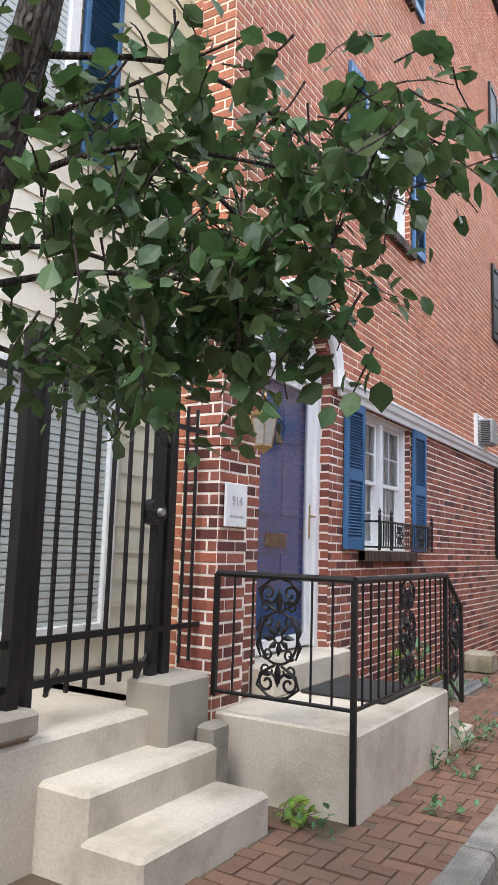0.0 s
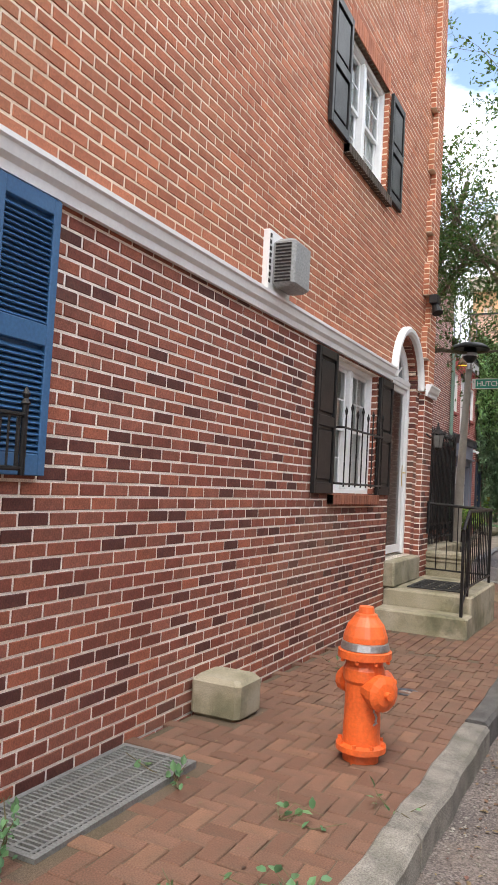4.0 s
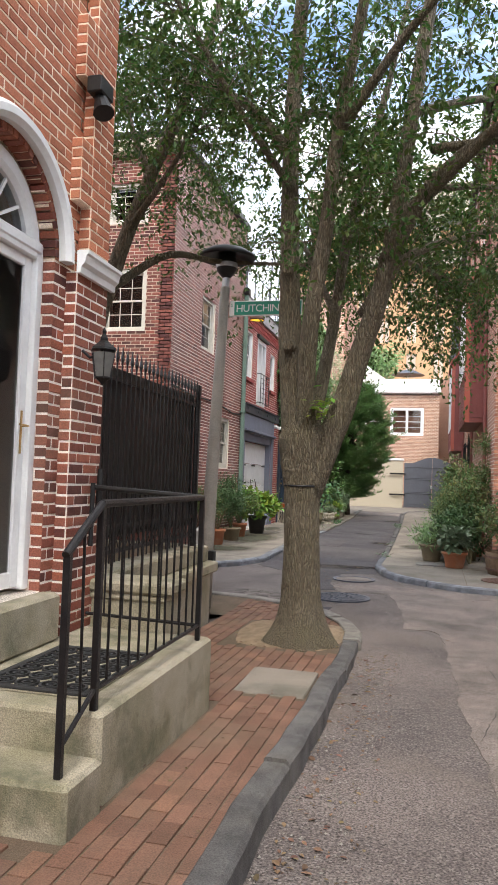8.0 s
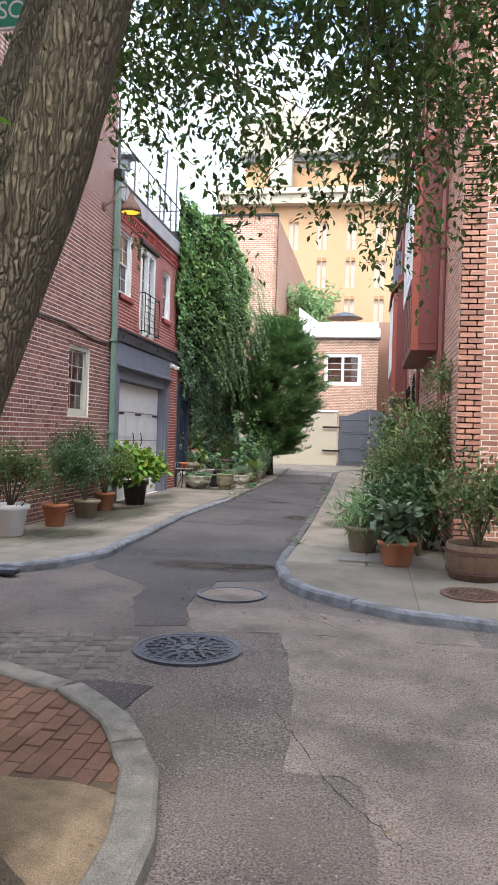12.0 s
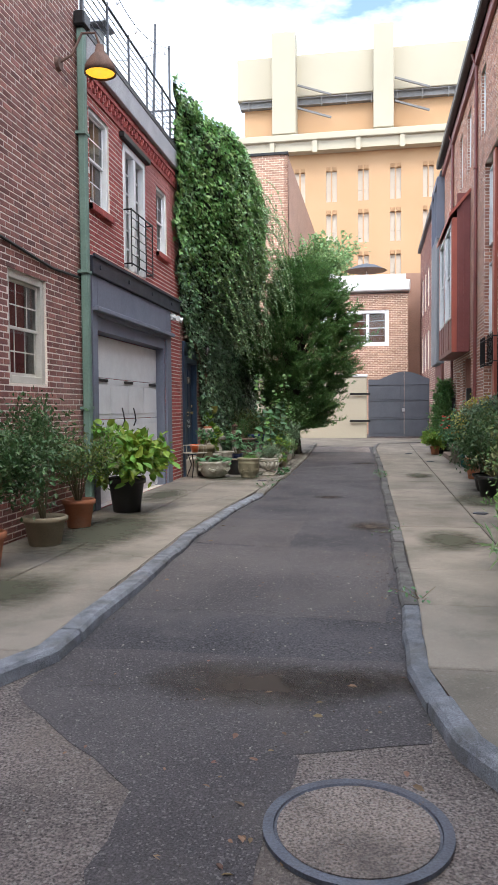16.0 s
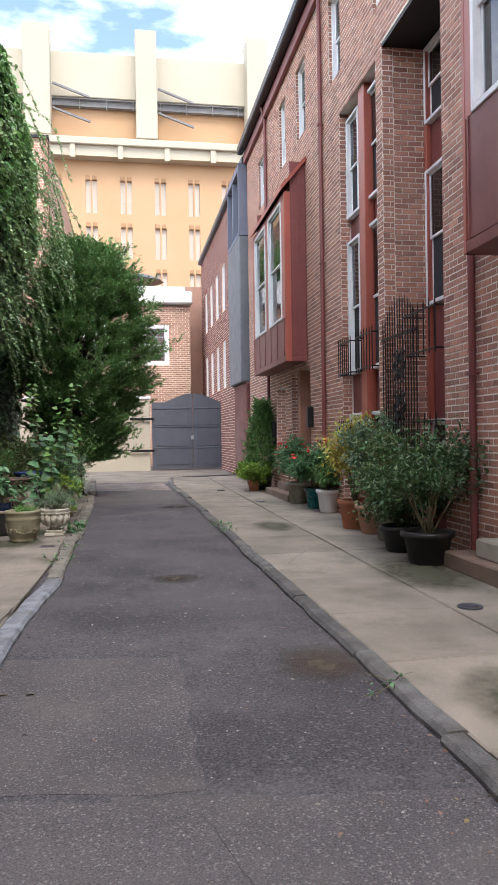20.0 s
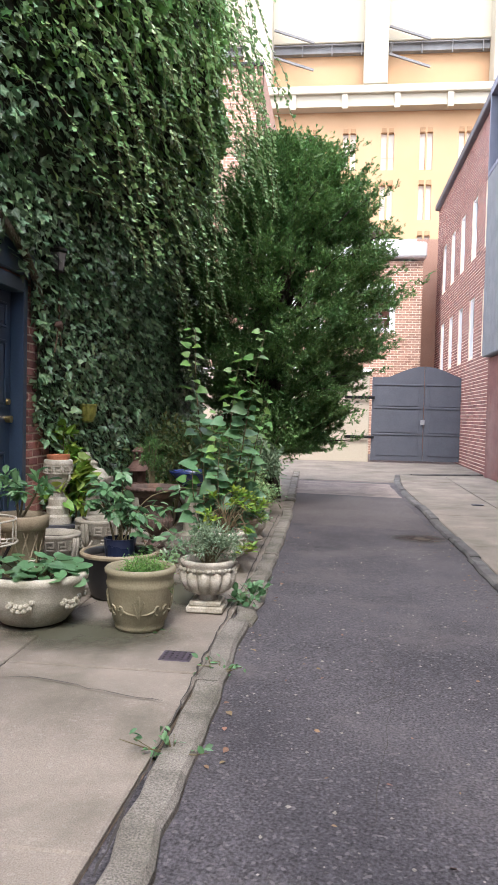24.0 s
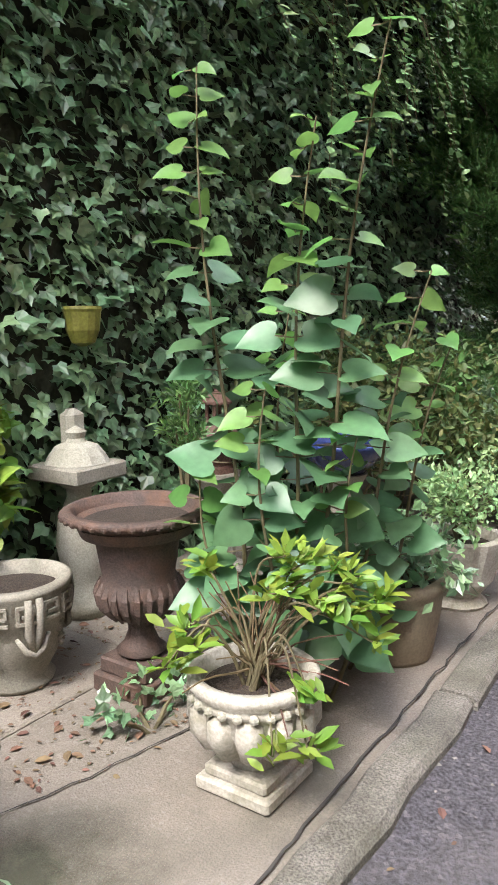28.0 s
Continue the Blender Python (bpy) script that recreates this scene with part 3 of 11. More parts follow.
class Geo:
    """Vertices and faces gathered for one mesh, in world metres."""

    def __init__(self):
        self.v, self.f = [], []

    def add(self, verts, faces):
        k = len(self.v)
        self.v.extend(tuple(p) for p in verts)
        self.f.extend(tuple(i + k for i in f) for f in faces)
        return self

    def box(self, x0, x1, y0, y1, z0, z1, c=0.0):
        if x0 > x1: x0, x1 = x1, x0
        if y0 > y1: y0, y1 = y1, y0
        if z0 > z1: z0, z1 = z1, z0
        if c <= 0:
            return self.add([(x0, y0, z0), (x1, y0, z0), (x1, y1, z0), (x0, y1, z0), (x0, y0, z1), (x1, y0, z1), (x1, y1, z1), (x0, y1, z1)],
                            [(3, 2, 1, 0), (4, 5, 6, 7), (0, 1, 5, 4), (1, 2, 6, 5), (2, 3, 7, 6), (3, 0, 4, 7)])
        c = min(c, (x1 - x0) * 0.45, (y1 - y0) * 0.45, (z1 - z0) * 0.45)
        ring = lambda i, z: [(x0 + i, y0 + c + i, z), (x0 + c + i, y0 + i, z), (x1 - c - i, y0 + i, z), (x1 - i, y0 + c + i, z), (x1 - i, y1 - c - i, z), (x1 - c - i, y1 - i, z), (x0 + c + i, y1 - i, z), (x0 + i, y1 - c - i, z)]
        v = ring(c, z0) + ring(0, z0 + c) + ring(0, z1 - c) + ring(c, z1)
        f = [tuple(range(7, -1, -1)), tuple(range(24, 32))]
        for r in range(3):
            for i in range(8):
                j = (i + 1) % 8
                f.append((8 * r + i, 8 * r + j, 8 * r + 8 + j, 8 * r + 8 + i))
        return self.add(v, f)

    def slab(self, m, sx, sy, sz, c=0.0):
        """A box of that size whose base's centre lies at the origin of the pose m."""
        g = Geo().box(-sx / 2, sx / 2, -sy / 2, sy / 2, 0, sz, c)
        return self.add([m @ Vector(p) for p in g.v], g.f)

    def tube(self, pts, radii, n=8, caps=True):
        pts = [Vector(p) for p in pts]
        if not hasattr(radii, "__len__"):
            radii = [radii] * len(pts)
        k = len(self.v)
        side = None
        for i, p in enumerate(pts):
            d = (pts[min(i + 1, len(pts) - 1)] - pts[max(i - 1, 0)])
            d = d.normalized() if d.length > 1e-9 else Vector((0, 0, 1))
            if side is None:
                side = d.orthogonal().normalized()
            side = (side - d * side.dot(d))
            side = side.normalized() if side.length > 1e-6 else d.orthogonal().normalized()
            up = d.cross(side)
            for j in range(n):
                a = 2 * math.pi * j / n
                self.v.append(tuple(p + (side * math.cos(a) + up * math.sin(a)) * radii[i]))
        for i in range(len(pts) - 1):
            for j in range(n):
                q = (j + 1) % n
                self.f.append((k + i * n + j, k + i * n + q, k + (i + 1) * n + q, k + (i + 1) * n + j))
        if caps:
            self.f.append(tuple(k + j for j in range(n - 1, -1, -1)))
            self.f.append(tuple(k + (len(pts) - 1) * n + j for j in range(n)))
        return self

    def lathe(self, cx, cy, prof, n=24, wobble=0.0, waves=0, z=0.0):
        """Turns a profile of (radius, height) round the upright line through (cx, cy)."""
        k = len(self.v)
        for r, h in prof:
            for j in range(n):
                a = 2 * math.pi * j / n
                rr = r * (1 + wobble * abs(math.sin(waves * a / 2))) if waves else r
                self.v.append((cx + rr * math.cos(a), cy + rr * math.sin(a), z + h))
        for i in range(len(prof) - 1):
            for j in range(n):
                q = (j + 1) % n
                self.f.append((k + i * n + j, k + i * n + q, k + (i + 1) * n + q, k + (i + 1) * n + j))
        if prof[0][0] > 0.001:
            self.f.append(tuple(k + j for j in range(n - 1, -1, -1)))
        if prof[-1][0] > 0.001:
            self.f.append(tuple(k + (len(prof) - 1) * n + j for j in range(n)))
        return self

    def prism(self, poly, axis, a, b):
        """Extrudes a polygon along an axis from a to b. The polygon is given in the two other axes, in x, y, z order."""
        def at(p, w):
            return {"x": (w, p[0], p[1]), "y": (p[0], w, p[1]), "z": (p[0], p[1], w)}[axis]
        k = len(poly)
        v = [at(p, a) for p in poly] + [at(p, b) for p in poly]
        f = [tuple(range(k - 1, -1, -1)), tuple(range(k, 2 * k))] + [(i, (i + 1) % k, k + (i + 1) % k, k + i) for i in range(k)]
        return self.add(v, f)

    def sweep(self, path, section, closed=False):
        """Carries a closed section, in (sideways, up), along a level path; sideways is to the right of the way."""
        k, m = len(self.v), len(section)
        for i, p in enumerate(path):
            a = Vector(path[max(i - 1, 0)][:2])
            b = Vector(path[min(i + 1, len(path) - 1)][:2])
            d = (b - a).normalized()
            for s, u in section:
                self.v.append((p[0] + d.y * s, p[1] - d.x * s, p[2] + u))
        for i in range(len(path) - 1):
            for j in range(m):
                q = (j + 1) % m
                self.f.append((k + i * m + j, k + i * m + q, k + (i + 1) * m + q, k + (i + 1) * m + j))
        self.f.append(tuple(k + j for j in range(m)))
        self.f.append(tuple(k + (len(path) - 1) * m + j for j in range(m - 1, -1, -1)))
        return self


BASE = {}


def mesh_of(name, g, material, origin=(0, 0, 0), smooth=False):
    me = bpy.data.meshes.new(name)
    v = np.array(g.v, float).reshape(-1, 3) - np.array(origin, float)
    me.from_pydata(v.tolist(), [], g.f)
    me.materials.append(material)
    if smooth:
        me.polygons.foreach_set("use_smooth", [True] * len(me.polygons))
    me.update()
    return me


def thing(name, at, label, category, group="", kind=""):
    """An Empty at a thing's base, to which its parts belong."""
    ob = new(name)
    ob.empty_display_size = 0.1
    ob.location = at
    BASE[ob] = Vector(at)
    return tagged(ob, label, category, group, kind)


def part(name, g, material, parent, label="", smooth=False, kind=""):
    me = mesh_of(name, g, material, BASE[parent], smooth)
    ob = new(name, me)
    ob.parent = parent
    BASE[ob] = BASE[parent]
    return tagged(ob, label, "", "", kind)


def single(name, g, material, label, category, at=None, group="", kind="", smooth=False):
    """A thing of one mesh, with its origin at its base."""
    v = np.array(g.v)
    at = at or (float(v[:, 0].mean()), float(v[:, 1].mean()), float(v[:, 2].min()))
    ob = new(name, mesh_of(name, g, material, at, smooth))
    ob.location = at
    BASE[ob] = Vector(at)
    return tagged(ob, label, category, group, kind)


# ---- levels of the ground along the way ----
LEVELS = [(-40, 0.16, 0.03), (7.7, 0.14, 0.0), (13.7, 0.06, -0.08), (17.5, -0.07, -0.18), (20, -0.12, -0.19), (24, -0.05, -0.13), (26, 0.0, -0.065), (30, 0.0, -0.04),
          (36, 0.03, -0.01), (45, 0.08, 0.05), (54.2, 0.17, 0.14), (70, 0.17, 0.14)]
YS = [r[0] for r in LEVELS]


def side_z(y):
    return float(np.interp(y, YS, [r[1] for r in LEVELS]))


def road_z(y):
    return float(np.interp(y, YS, [r[2] for r in LEVELS]))

# ---- walls, openings and brickwork ----


class Face:
    """An upright wall face: u runs along it, w stands out of it, z is up."""

    def __init__(self, way, at):
        self.way, self.at = way, at

    def p(self, u, w, z):
        return {"x+": (self.at + w, u, z), "x-": (self.at - w, u, z), "y-": (u, self.at - w, z), "y+": (u, self.at + w, z)}[self.way]

    def box(self, g, u0, u1, w0, w1, z0, z1, c=0.0):
        a, b = self.p(u0, w0, z0), self.p(u1, w1, z1)
        return g.box(a[0], b[0], a[1], b[1], a[2], b[2], c)

    def quad(self, g, u0, u1, w, z0, z1):
        """One pane facing outwards."""
        v = [self.p(u0, w, z0), self.p(u1, w, z0), self.p(u1, w, z1), self.p(u0, w, z1)]
        return g.add(v, [(0, 1, 2, 3)] if self.way in ("x+", "y-") else [(3, 2, 1, 0)])

    def put(self, g, h):
        """Adds the mesh h, made in (u, w, z), to g."""
        flip = self.way in ("x+", "y-")
        return g.add([self.p(*q) for q in h.v], h.f if not flip else [tuple(reversed(f)) for f in h.f])


def hole_span(op, z):
    """The stretch that an opening takes out of a wall at the height z, or None."""
    u0, u1, z0, z1, arch = op
    if z0 <= z <= z1:
        return u0, u1
    r = (u1 - u0) / 2
    if arch and z1 < z < z1 + r:
        h = math.sqrt(max(r * r - (z - z1) ** 2, 0))
        return (u0 + u1) / 2 - h, (u0 + u1) / 2 + h
    return None


def wall_body(face, u0, u1, z0, z1, ops, thick):
    """The wall's core, with the openings cut through it."""
    g = Geo()
    cuts = {u0, u1}
    for a, b, _, _, arch in ops:
        n = 20 if arch else 1
        cuts |= {a + (b - a) * i / n for i in range(n + 1)}
    cuts = sorted(c for c in cuts if u0 <= c <= u1)
    for a, b in zip(cuts, cuts[1:]):
        m, zs = (a + b) / 2, []
        for o in ops:
            if o[0] < m < o[1]:
                top = o[3]
                if o[4]:
                    r = (o[1] - o[0]) / 2
                    top += math.sqrt(max(r * r - (m - (o[0] + o[1]) / 2) ** 2, 0))
                zs.append((o[2], top))
        at = z0
        for lo, hi in sorted(zs) + [(z1, z1)]:
            if lo > at + 1e-4:
                face.box(g, a, b, -thick, 0, at, lo)
            at = max(at, hi)
    return g


def brick_list(face, u0, u1, z0, z1, ops, course=0.0735, length=0.212, joint=0.0152, rng=None):
    """Bricks in running bond as (u0, u1, z0, z1, proud), cut at the openings."""
    rng = rng or random.Random(5)
    out, rows = [], int(round((z1 - z0) / course))
    course = (z1 - z0) / rows
    for k in range(rows):
        a, b = z0 + k * course + joint / 2, z0 + (k + 1) * course - joint / 2
        free = [(u0, u1)]
        for o in ops:
            s = hole_span(o, (a + b) / 2)
            if s:
                free = [q for lo, hi in free for q in ((lo, min(hi, s[0])), (max(lo, s[1]), hi)) if q[1] - q[0] > 0.02]
        for lo, hi in free:
            n0 = math.floor((lo - u0) / length) - 1
            u = u0 + n0 * length + (length / 2 if k % 2 else 0) + rng.uniform(-0.006, 0.006)
            while u < hi:
                c, d = max(u + joint / 2, lo), min(u + length - joint / 2, hi)
                if d - c > 0.025:
                    out.append((c, d, a + rng.uniform(-0.0015, 0.0015), b, 0.003 + rng.uniform(0, 0.003)))
                u += length
    return out


def bricks(face, items):
    g = Geo()
    flip = face.way in ("x+", "y-")
    for a, b, lo, hi, w in items:
        e = 0.003
        v = [face.p(a, 0, lo), face.p(b, 0, lo), face.p(b, 0, hi), face.p(a, 0, hi),
             face.p(a + e, w, lo + e), face.p(b - e, w, lo + e), face.p(b - e, w, hi - e), face.p(a + e, w, hi - e)]
        f = [(4, 5, 6, 7), (0, 1, 5, 4), (1, 2, 6, 5), (2, 3, 7, 6), (3, 0, 4, 7)]
        g.add(v, f if not flip else [tuple(reversed(q)) for q in f])
    return g


def brick_wall(house, name, face, u0, u1, z0, z1, ops, mortar, brick, thick=0.25, course=0.0735, length=0.212, label="", pick=None):
    """A wall with its bricks; those inside pick = (u0, u1, z0, z1) are parts of their own."""
    wall = part(name, wall_body(face, u0, u1, z0, z1, ops, thick), mortar, house, label)
    items = brick_list(face, u0, u1, z0, z1, ops, course, length, rng=random.Random(int(u0 * 10) + 3))
    own = []
    if pick:
        own = [q for q in items if pick[0] < q[0] and q[1] < pick[1] and pick[2] < q[2] and q[3] < pick[3] and q[1] - q[0] > length * 0.9][:300]
        chosen = set(own)
        items = [q for q in items if q not in chosen]
    part("brickwork", bricks(face, items), brick, wall, kind="stuff")
    if own:
        w, h = length - 0.0152, own[0][3] - own[0][2]
        me = mesh_of("brick", bricks(Face(face.way, 0), [(0, w, 0, h, 0.0055)]), brick)
        for q in own:
            ob = new("brick", me)
            ob.parent = wall
            ob.location = Vector(face.p(q[0], 0, q[2])) - BASE[wall]
    return wall


def ring(face, cu, cz, r0, r1, w0, w1, a0=0.0, a1=math.pi, n=28, step=0.0):
    """Part of a flat ring standing out of a wall."""
    g = Geo()
    pts = []
    for i in range(n + 1):
        a = a0 + (a1 - a0) * i / n
        c, s = math.cos(a), math.sin(a)
        row = [(r0, w0), (r0, w1 - step), (r0 + step, w1), (r1 - step, w1), (r1, w1 - step), (r1, w0)]
        pts.append([face.p(cu + r * c, w, cz + r * s) for r, w in row])
    k = 6
    v = [q for row in pts for q in row]
    f = []
    for i in range(n):
        for j in range(k):
            f.append((i * k + j, i * k + (j + 1) % k, (i + 1) * k + (j + 1) % k, (i + 1) * k + j))
    f += [tuple(range(k)), tuple(n * k + j for j in range(k - 1, -1, -1))]
    g.add(v, f)
    return g


def sash_window(house, face, u0, u1, z0, z1, units=1, cols=2, rows=2, recess=0.08, mat_frame=None, back=None, sill=None, label="", glass=None, room=True, rim=0.05):
    """A hung window: outer frame, an upper and a lower sash for each unit, panes, and what hangs behind it."""
    mf, glass = mat_frame or M_WHITE, glass or M_GLASS
    fr = Geo()
    t = rim
    for a, b, lo, hi in ((u0, u0 + t, z0, z1), (u1 - t, u1, z0, z1), (u0 + t, u1 - t, z1 - t, z1), (u0 + t, u1 - t, z0, z0 + t)):
        face.box(fr, a, b, -recess - 0.09, -recess + 0.02, lo, hi, 0.006)
    step = (u1 - u0 - 2 * t) / units
    for i in range(1, units):
        c = u0 + t + step * i
        face.box(fr, c - 0.045, c + 0.045, -recess - 0.09, -recess + 0.015, z0 + t, z1 - t, 0.006)
    win = part("window", fr, mf, house, label)
    for i in range(units):
        a, b = u0 + t + step * i + (0.045 if i else 0), u0 + t + step * (i + 1) - (0.045 if i < units - 1 else 0)
        mid = (z0 + z1) / 2
        for lo, hi, w in ((mid - 0.02, z1 - t, -recess - 0.03), (z0 + t, mid + 0.02, -recess - 0.06)):
            g = Geo()
            for q in ((a, a + 0.035, lo, hi), (b - 0.035, b, lo, hi), (a + 0.035, b - 0.035, lo, lo + 0.04), (a + 0.035, b - 0.035, hi - 0.035, hi)):
                face.box(g, q[0], q[1], w - 0.025, w, q[2], q[3], 0.004)
            for k in range(1, cols):
                c = a + (b - a) * k / cols
                face.box(g, c - 0.008, c + 0.008, w - 0.018, w - 0.008, lo + 0.04, hi - 0.035)
            for k in range(1, rows):
                c = lo + (hi - lo) * k / rows
                face.box(g, a + 0.035, b - 0.035, w - 0.0185, w - 0.0085, c - 0.008, c + 0.008)
            part("sash", g, mf, win)
            g = Geo()
            face.quad(g, a + 0.03, b - 0.03, w - 0.013, lo + 0.03, hi - 0.03)
            ob = part("pane", g, glass, win)
            ob.visible_shadow = False
    if back:
        g = Geo()
        n = 40
        for k in range(n):
            c, d = u0 + (u1 - u0) * k / n, u0 + (u1 - u0) * (k + 1) / n
            wob = lambda q: -recess - 0.102 + 0.008 * math.sin(q * 60) + 0.006 * math.sin(q * 23)
            g.add([face.p(c, wob(c), z0), face.p(d, wob(d), z0), face.p(d, wob(d), z1), face.p(c, wob(c), z1)], [(0, 1, 2, 3)])
        part("curtain", g, back, win, smooth=True)
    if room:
        # Added dark panel; its colour stands for the shade of the room.
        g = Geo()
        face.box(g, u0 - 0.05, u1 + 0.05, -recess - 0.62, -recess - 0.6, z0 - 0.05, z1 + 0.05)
        part("room_back", g, M_ROOM_SHADE, win)
    if sill:
        g = Geo()
        n = max(2, int((u1 - u0 + 0.1) / 0.075))
        for k in range(n):
            a = u0 - 0.05 + (u1 - u0 + 0.1) * k / n
            face.box(g, a + 0.004, a + (u1 - u0 + 0.1) / n - 0.004, -0.06, 0.07, z0 - 0.105, z0 - 0.005, 0.006)
        bed = part("window_sill", face.box(Geo(), u0 - 0.046, u1 + 0.046, -0.055, 0.064, z0 - 0.1, z0 - 0.01), M_MORTAR_GREY, win)
        part("sill_brickwork", g, sill, bed, kind="stuff")
    return win


def shutter(house, face, u0, u1, z0, z1, kind, material, separate=False, label=""):
    g = Geo()
    w0, w1, st = 0.012, 0.05, 0.05
    mid = (z0 + z1) / 2
    pieces = [("stile", u0, u0 + st, z0, z1), ("stile", u1 - st, u1, z0, z1), ("rail", u0 + st, u1 - st, z1 - 0.08, z1), ("rail", u0 + st, u1 - st, z0, z0 + 0.1), ("rail", u0 + st, u1 - st, mid - 0.05, mid + 0.05)]
    panels = []
    if kind == "panel":
        for lo, hi in ((z0 + 0.1, mid - 0.05), (mid + 0.05, z1 - 0.08)):
            panels.append(face.box(Geo(), u0 + st + 0.03, u1 - st - 0.03, w0 + 0.0125, w0 + 0.03, lo + 0.03, hi - 0.03, 0.015))
    face.box(g, u0 + 0.01, u1 - 0.01, w0 - 0.002, w0 + (0.012 if kind == "panel" else 0.006), z0 + 0.01, z1 - 0.01)
    sh = part("shutter", g, material, house, label)
    for nm, a, b, lo, hi in pieces:
        part(nm, face.box(Geo(), a, b, w0, w1, lo, hi, 0.004), material, sh)
    for q in panels:
        part("panel", q, material, sh)
    if kind == "louvre":
        h = Geo()
        length = u1 - u0 - 2 * st
        h.add([(0, 0.02, 0.022), (length, 0.02, 0.022), (length, 0.046, 0), (0, 0.046, 0), (0, 0.016, 0.017), (length, 0.016, 0.017), (length, 0.042, -0.005), (0, 0.042, -0.005)],
              [(0, 1, 2, 3), (3, 2, 6, 7), (7, 6, 5, 4), (0, 3, 7, 4), (2, 1, 5, 6)])
        spots = []
        for lo, hi in ((z0 + 0.1, mid - 0.05), (mid + 0.05, z1 - 0.08)):
            n = int((hi - lo) / 0.027)
            spots += [lo + 0.008 + (hi - lo - 0.02) * k / n for k in range(n)]
        if separate:
            one = Face(face.way, 0)
            me = mesh_of("slat", one.put(Geo(), h), material)
            for z in spots:
                ob = new("slat", me)
                ob.parent = sh
                ob.location = Vector(face.p(u0 + st, 0, z)) - BASE[sh]
        else:
            g = Geo()
            for z in spots:
                k = Geo()
                k.v, k.f = [(q[0] + u0 + st, q[1], q[2] + z) for q in h.v], h.f
                face.put(g, k)
            part("slats", g, material, sh, kind="stuff")
    return sh


# ---- ground ----
def sheet(x0, x1, ys, zf, nx=1):
    g = Geo()
    for y in ys:
        for i in range(nx + 1):
            g.v.append((x0 + (x1 - x0) * i / nx, y, zf(y)))
    for j in range(len(ys) - 1):
        for i in range(nx):
            a = j * (nx + 1) + i
            g.f.append((a, a + 1, a + nx + 2, a + nx + 1))
    return g


g = Geo().add([(-900, -900, -0.45), (900, -900, -0.45), (900, 900, -0.45), (-900, 900, -0.45)], [(0, 1, 2, 3)])
tagged(new("ground", mesh_of("ground", g, M_ASPHALT)), "dark worn ground of the city blocks around", "ground", kind="structure")
road = tagged(new("road", mesh_of("road", sheet(-40, 40, [y for y in np.arange(-40, 70.1, 0.5)], road_z, 4), M_ASPHALT)), "worn grey asphalt street and alley with patches", "road", kind="structure")
BASE[road] = Vector((0, 0, 0))


def patch(poly, material, lift=0.004, name="asphalt_patch"):
    """A thin repair in the road, cut to a polygon."""
    rp = random.Random(int(abs(poly[0][0] * 100)) + len(poly))
    rough = []
    for (x0, y0), (x1, y1) in zip(poly, poly[1:] + poly[:1]):
        n = max(2, int(math.hypot(x1 - x0, y1 - y0) / 0.18))
        rough += [(x0 + (x1 - x0) * i / n + rp.uniform(-0.025, 0.025), y0 + (y1 - y0) * i / n + rp.uniform(-0.025, 0.025)) for i in range(n)]
    poly = rough
    v = [(x, y, road_z(y) + lift) for x, y in poly] + [(x, y, road_z(y) - 0.02) for x, y in poly]
    k = len(poly)
    me = Geo().add(v, [tuple(range(k))] + [(i, k + i, k + (i + 1) % k, (i + 1) % k) for i in range(k)])
    return part(name, me, material, road)


def kerb_run(pts, width, name, label, joint=1.8, height=0.3, rise=0.0, side_of=1, material=None, wear=0.015):
    """Kerb stones, one mesh each, along a line on the pavement's edge; the stones lie to the right of the way, or to its left with side_of -1."""
    root = thing(name, (pts[0][0], pts[0][1], side_z(pts[0][1])), label, "kerb", kind="structure")
    dense = []
    for (x0, y0), (x1, y1) in zip(pts, pts[1:]):
        n = max(1, int(math.hypot(x1 - x0, y1 - y0) / (0.3 if wear < 0.02 else 0.2)))
        dense += [(x0 + (x1 - x0) * i / n, y0 + (y1 - y0) * i / n) for i in range(n)]
    dense.append(pts[-1])
    rng, run, stone = random.Random(len(pts)), 0.0, [dense[0]]
    sect = [(0.008, -height), (0.0, 0.0), (0.012, 0.012), (width - 0.022, 0.012), (width, -0.012), (width + 0.006, -height)]
    sect = [(s * side_of, u) for s, u in sect]
    stone_mat = material or M_KERB

    def close(stone):
        if len(stone) > 1:
            lift, side = rng.uniform(-0.01, 0.012) + rise, rng.uniform(-0.012, 0.012)
            a, b = Vector(stone[0]), Vector(stone[-1])
            d0, d1 = (Vector(stone[1]) - a).normalized() * 0.006, (b - Vector(stone[-2])).normalized() * 0.006
            line = [a + d0, *[Vector(q) + Vector((rng.uniform(-wear, wear), rng.uniform(-wear, wear))) for q in stone[1:-1]], b - d1]
            part("kerb_stone", Geo().sweep([(q.x, q.y, side_z(q.y) + lift) for q in line], [(s + side, u) for s, u in sect]), stone_mat, root)

    want = joint * rng.uniform(0.8, 1.2)
    for p, q in zip(dense, dense[1:]):
        run += math.hypot(q[0] - p[0], q[1] - p[1])
        stone.append(q)
        if run > want:
            close(stone)
            stone, run, want = [q], 0.0, joint * rng.uniform(0.75, 1.25)
    close(stone)
    return root


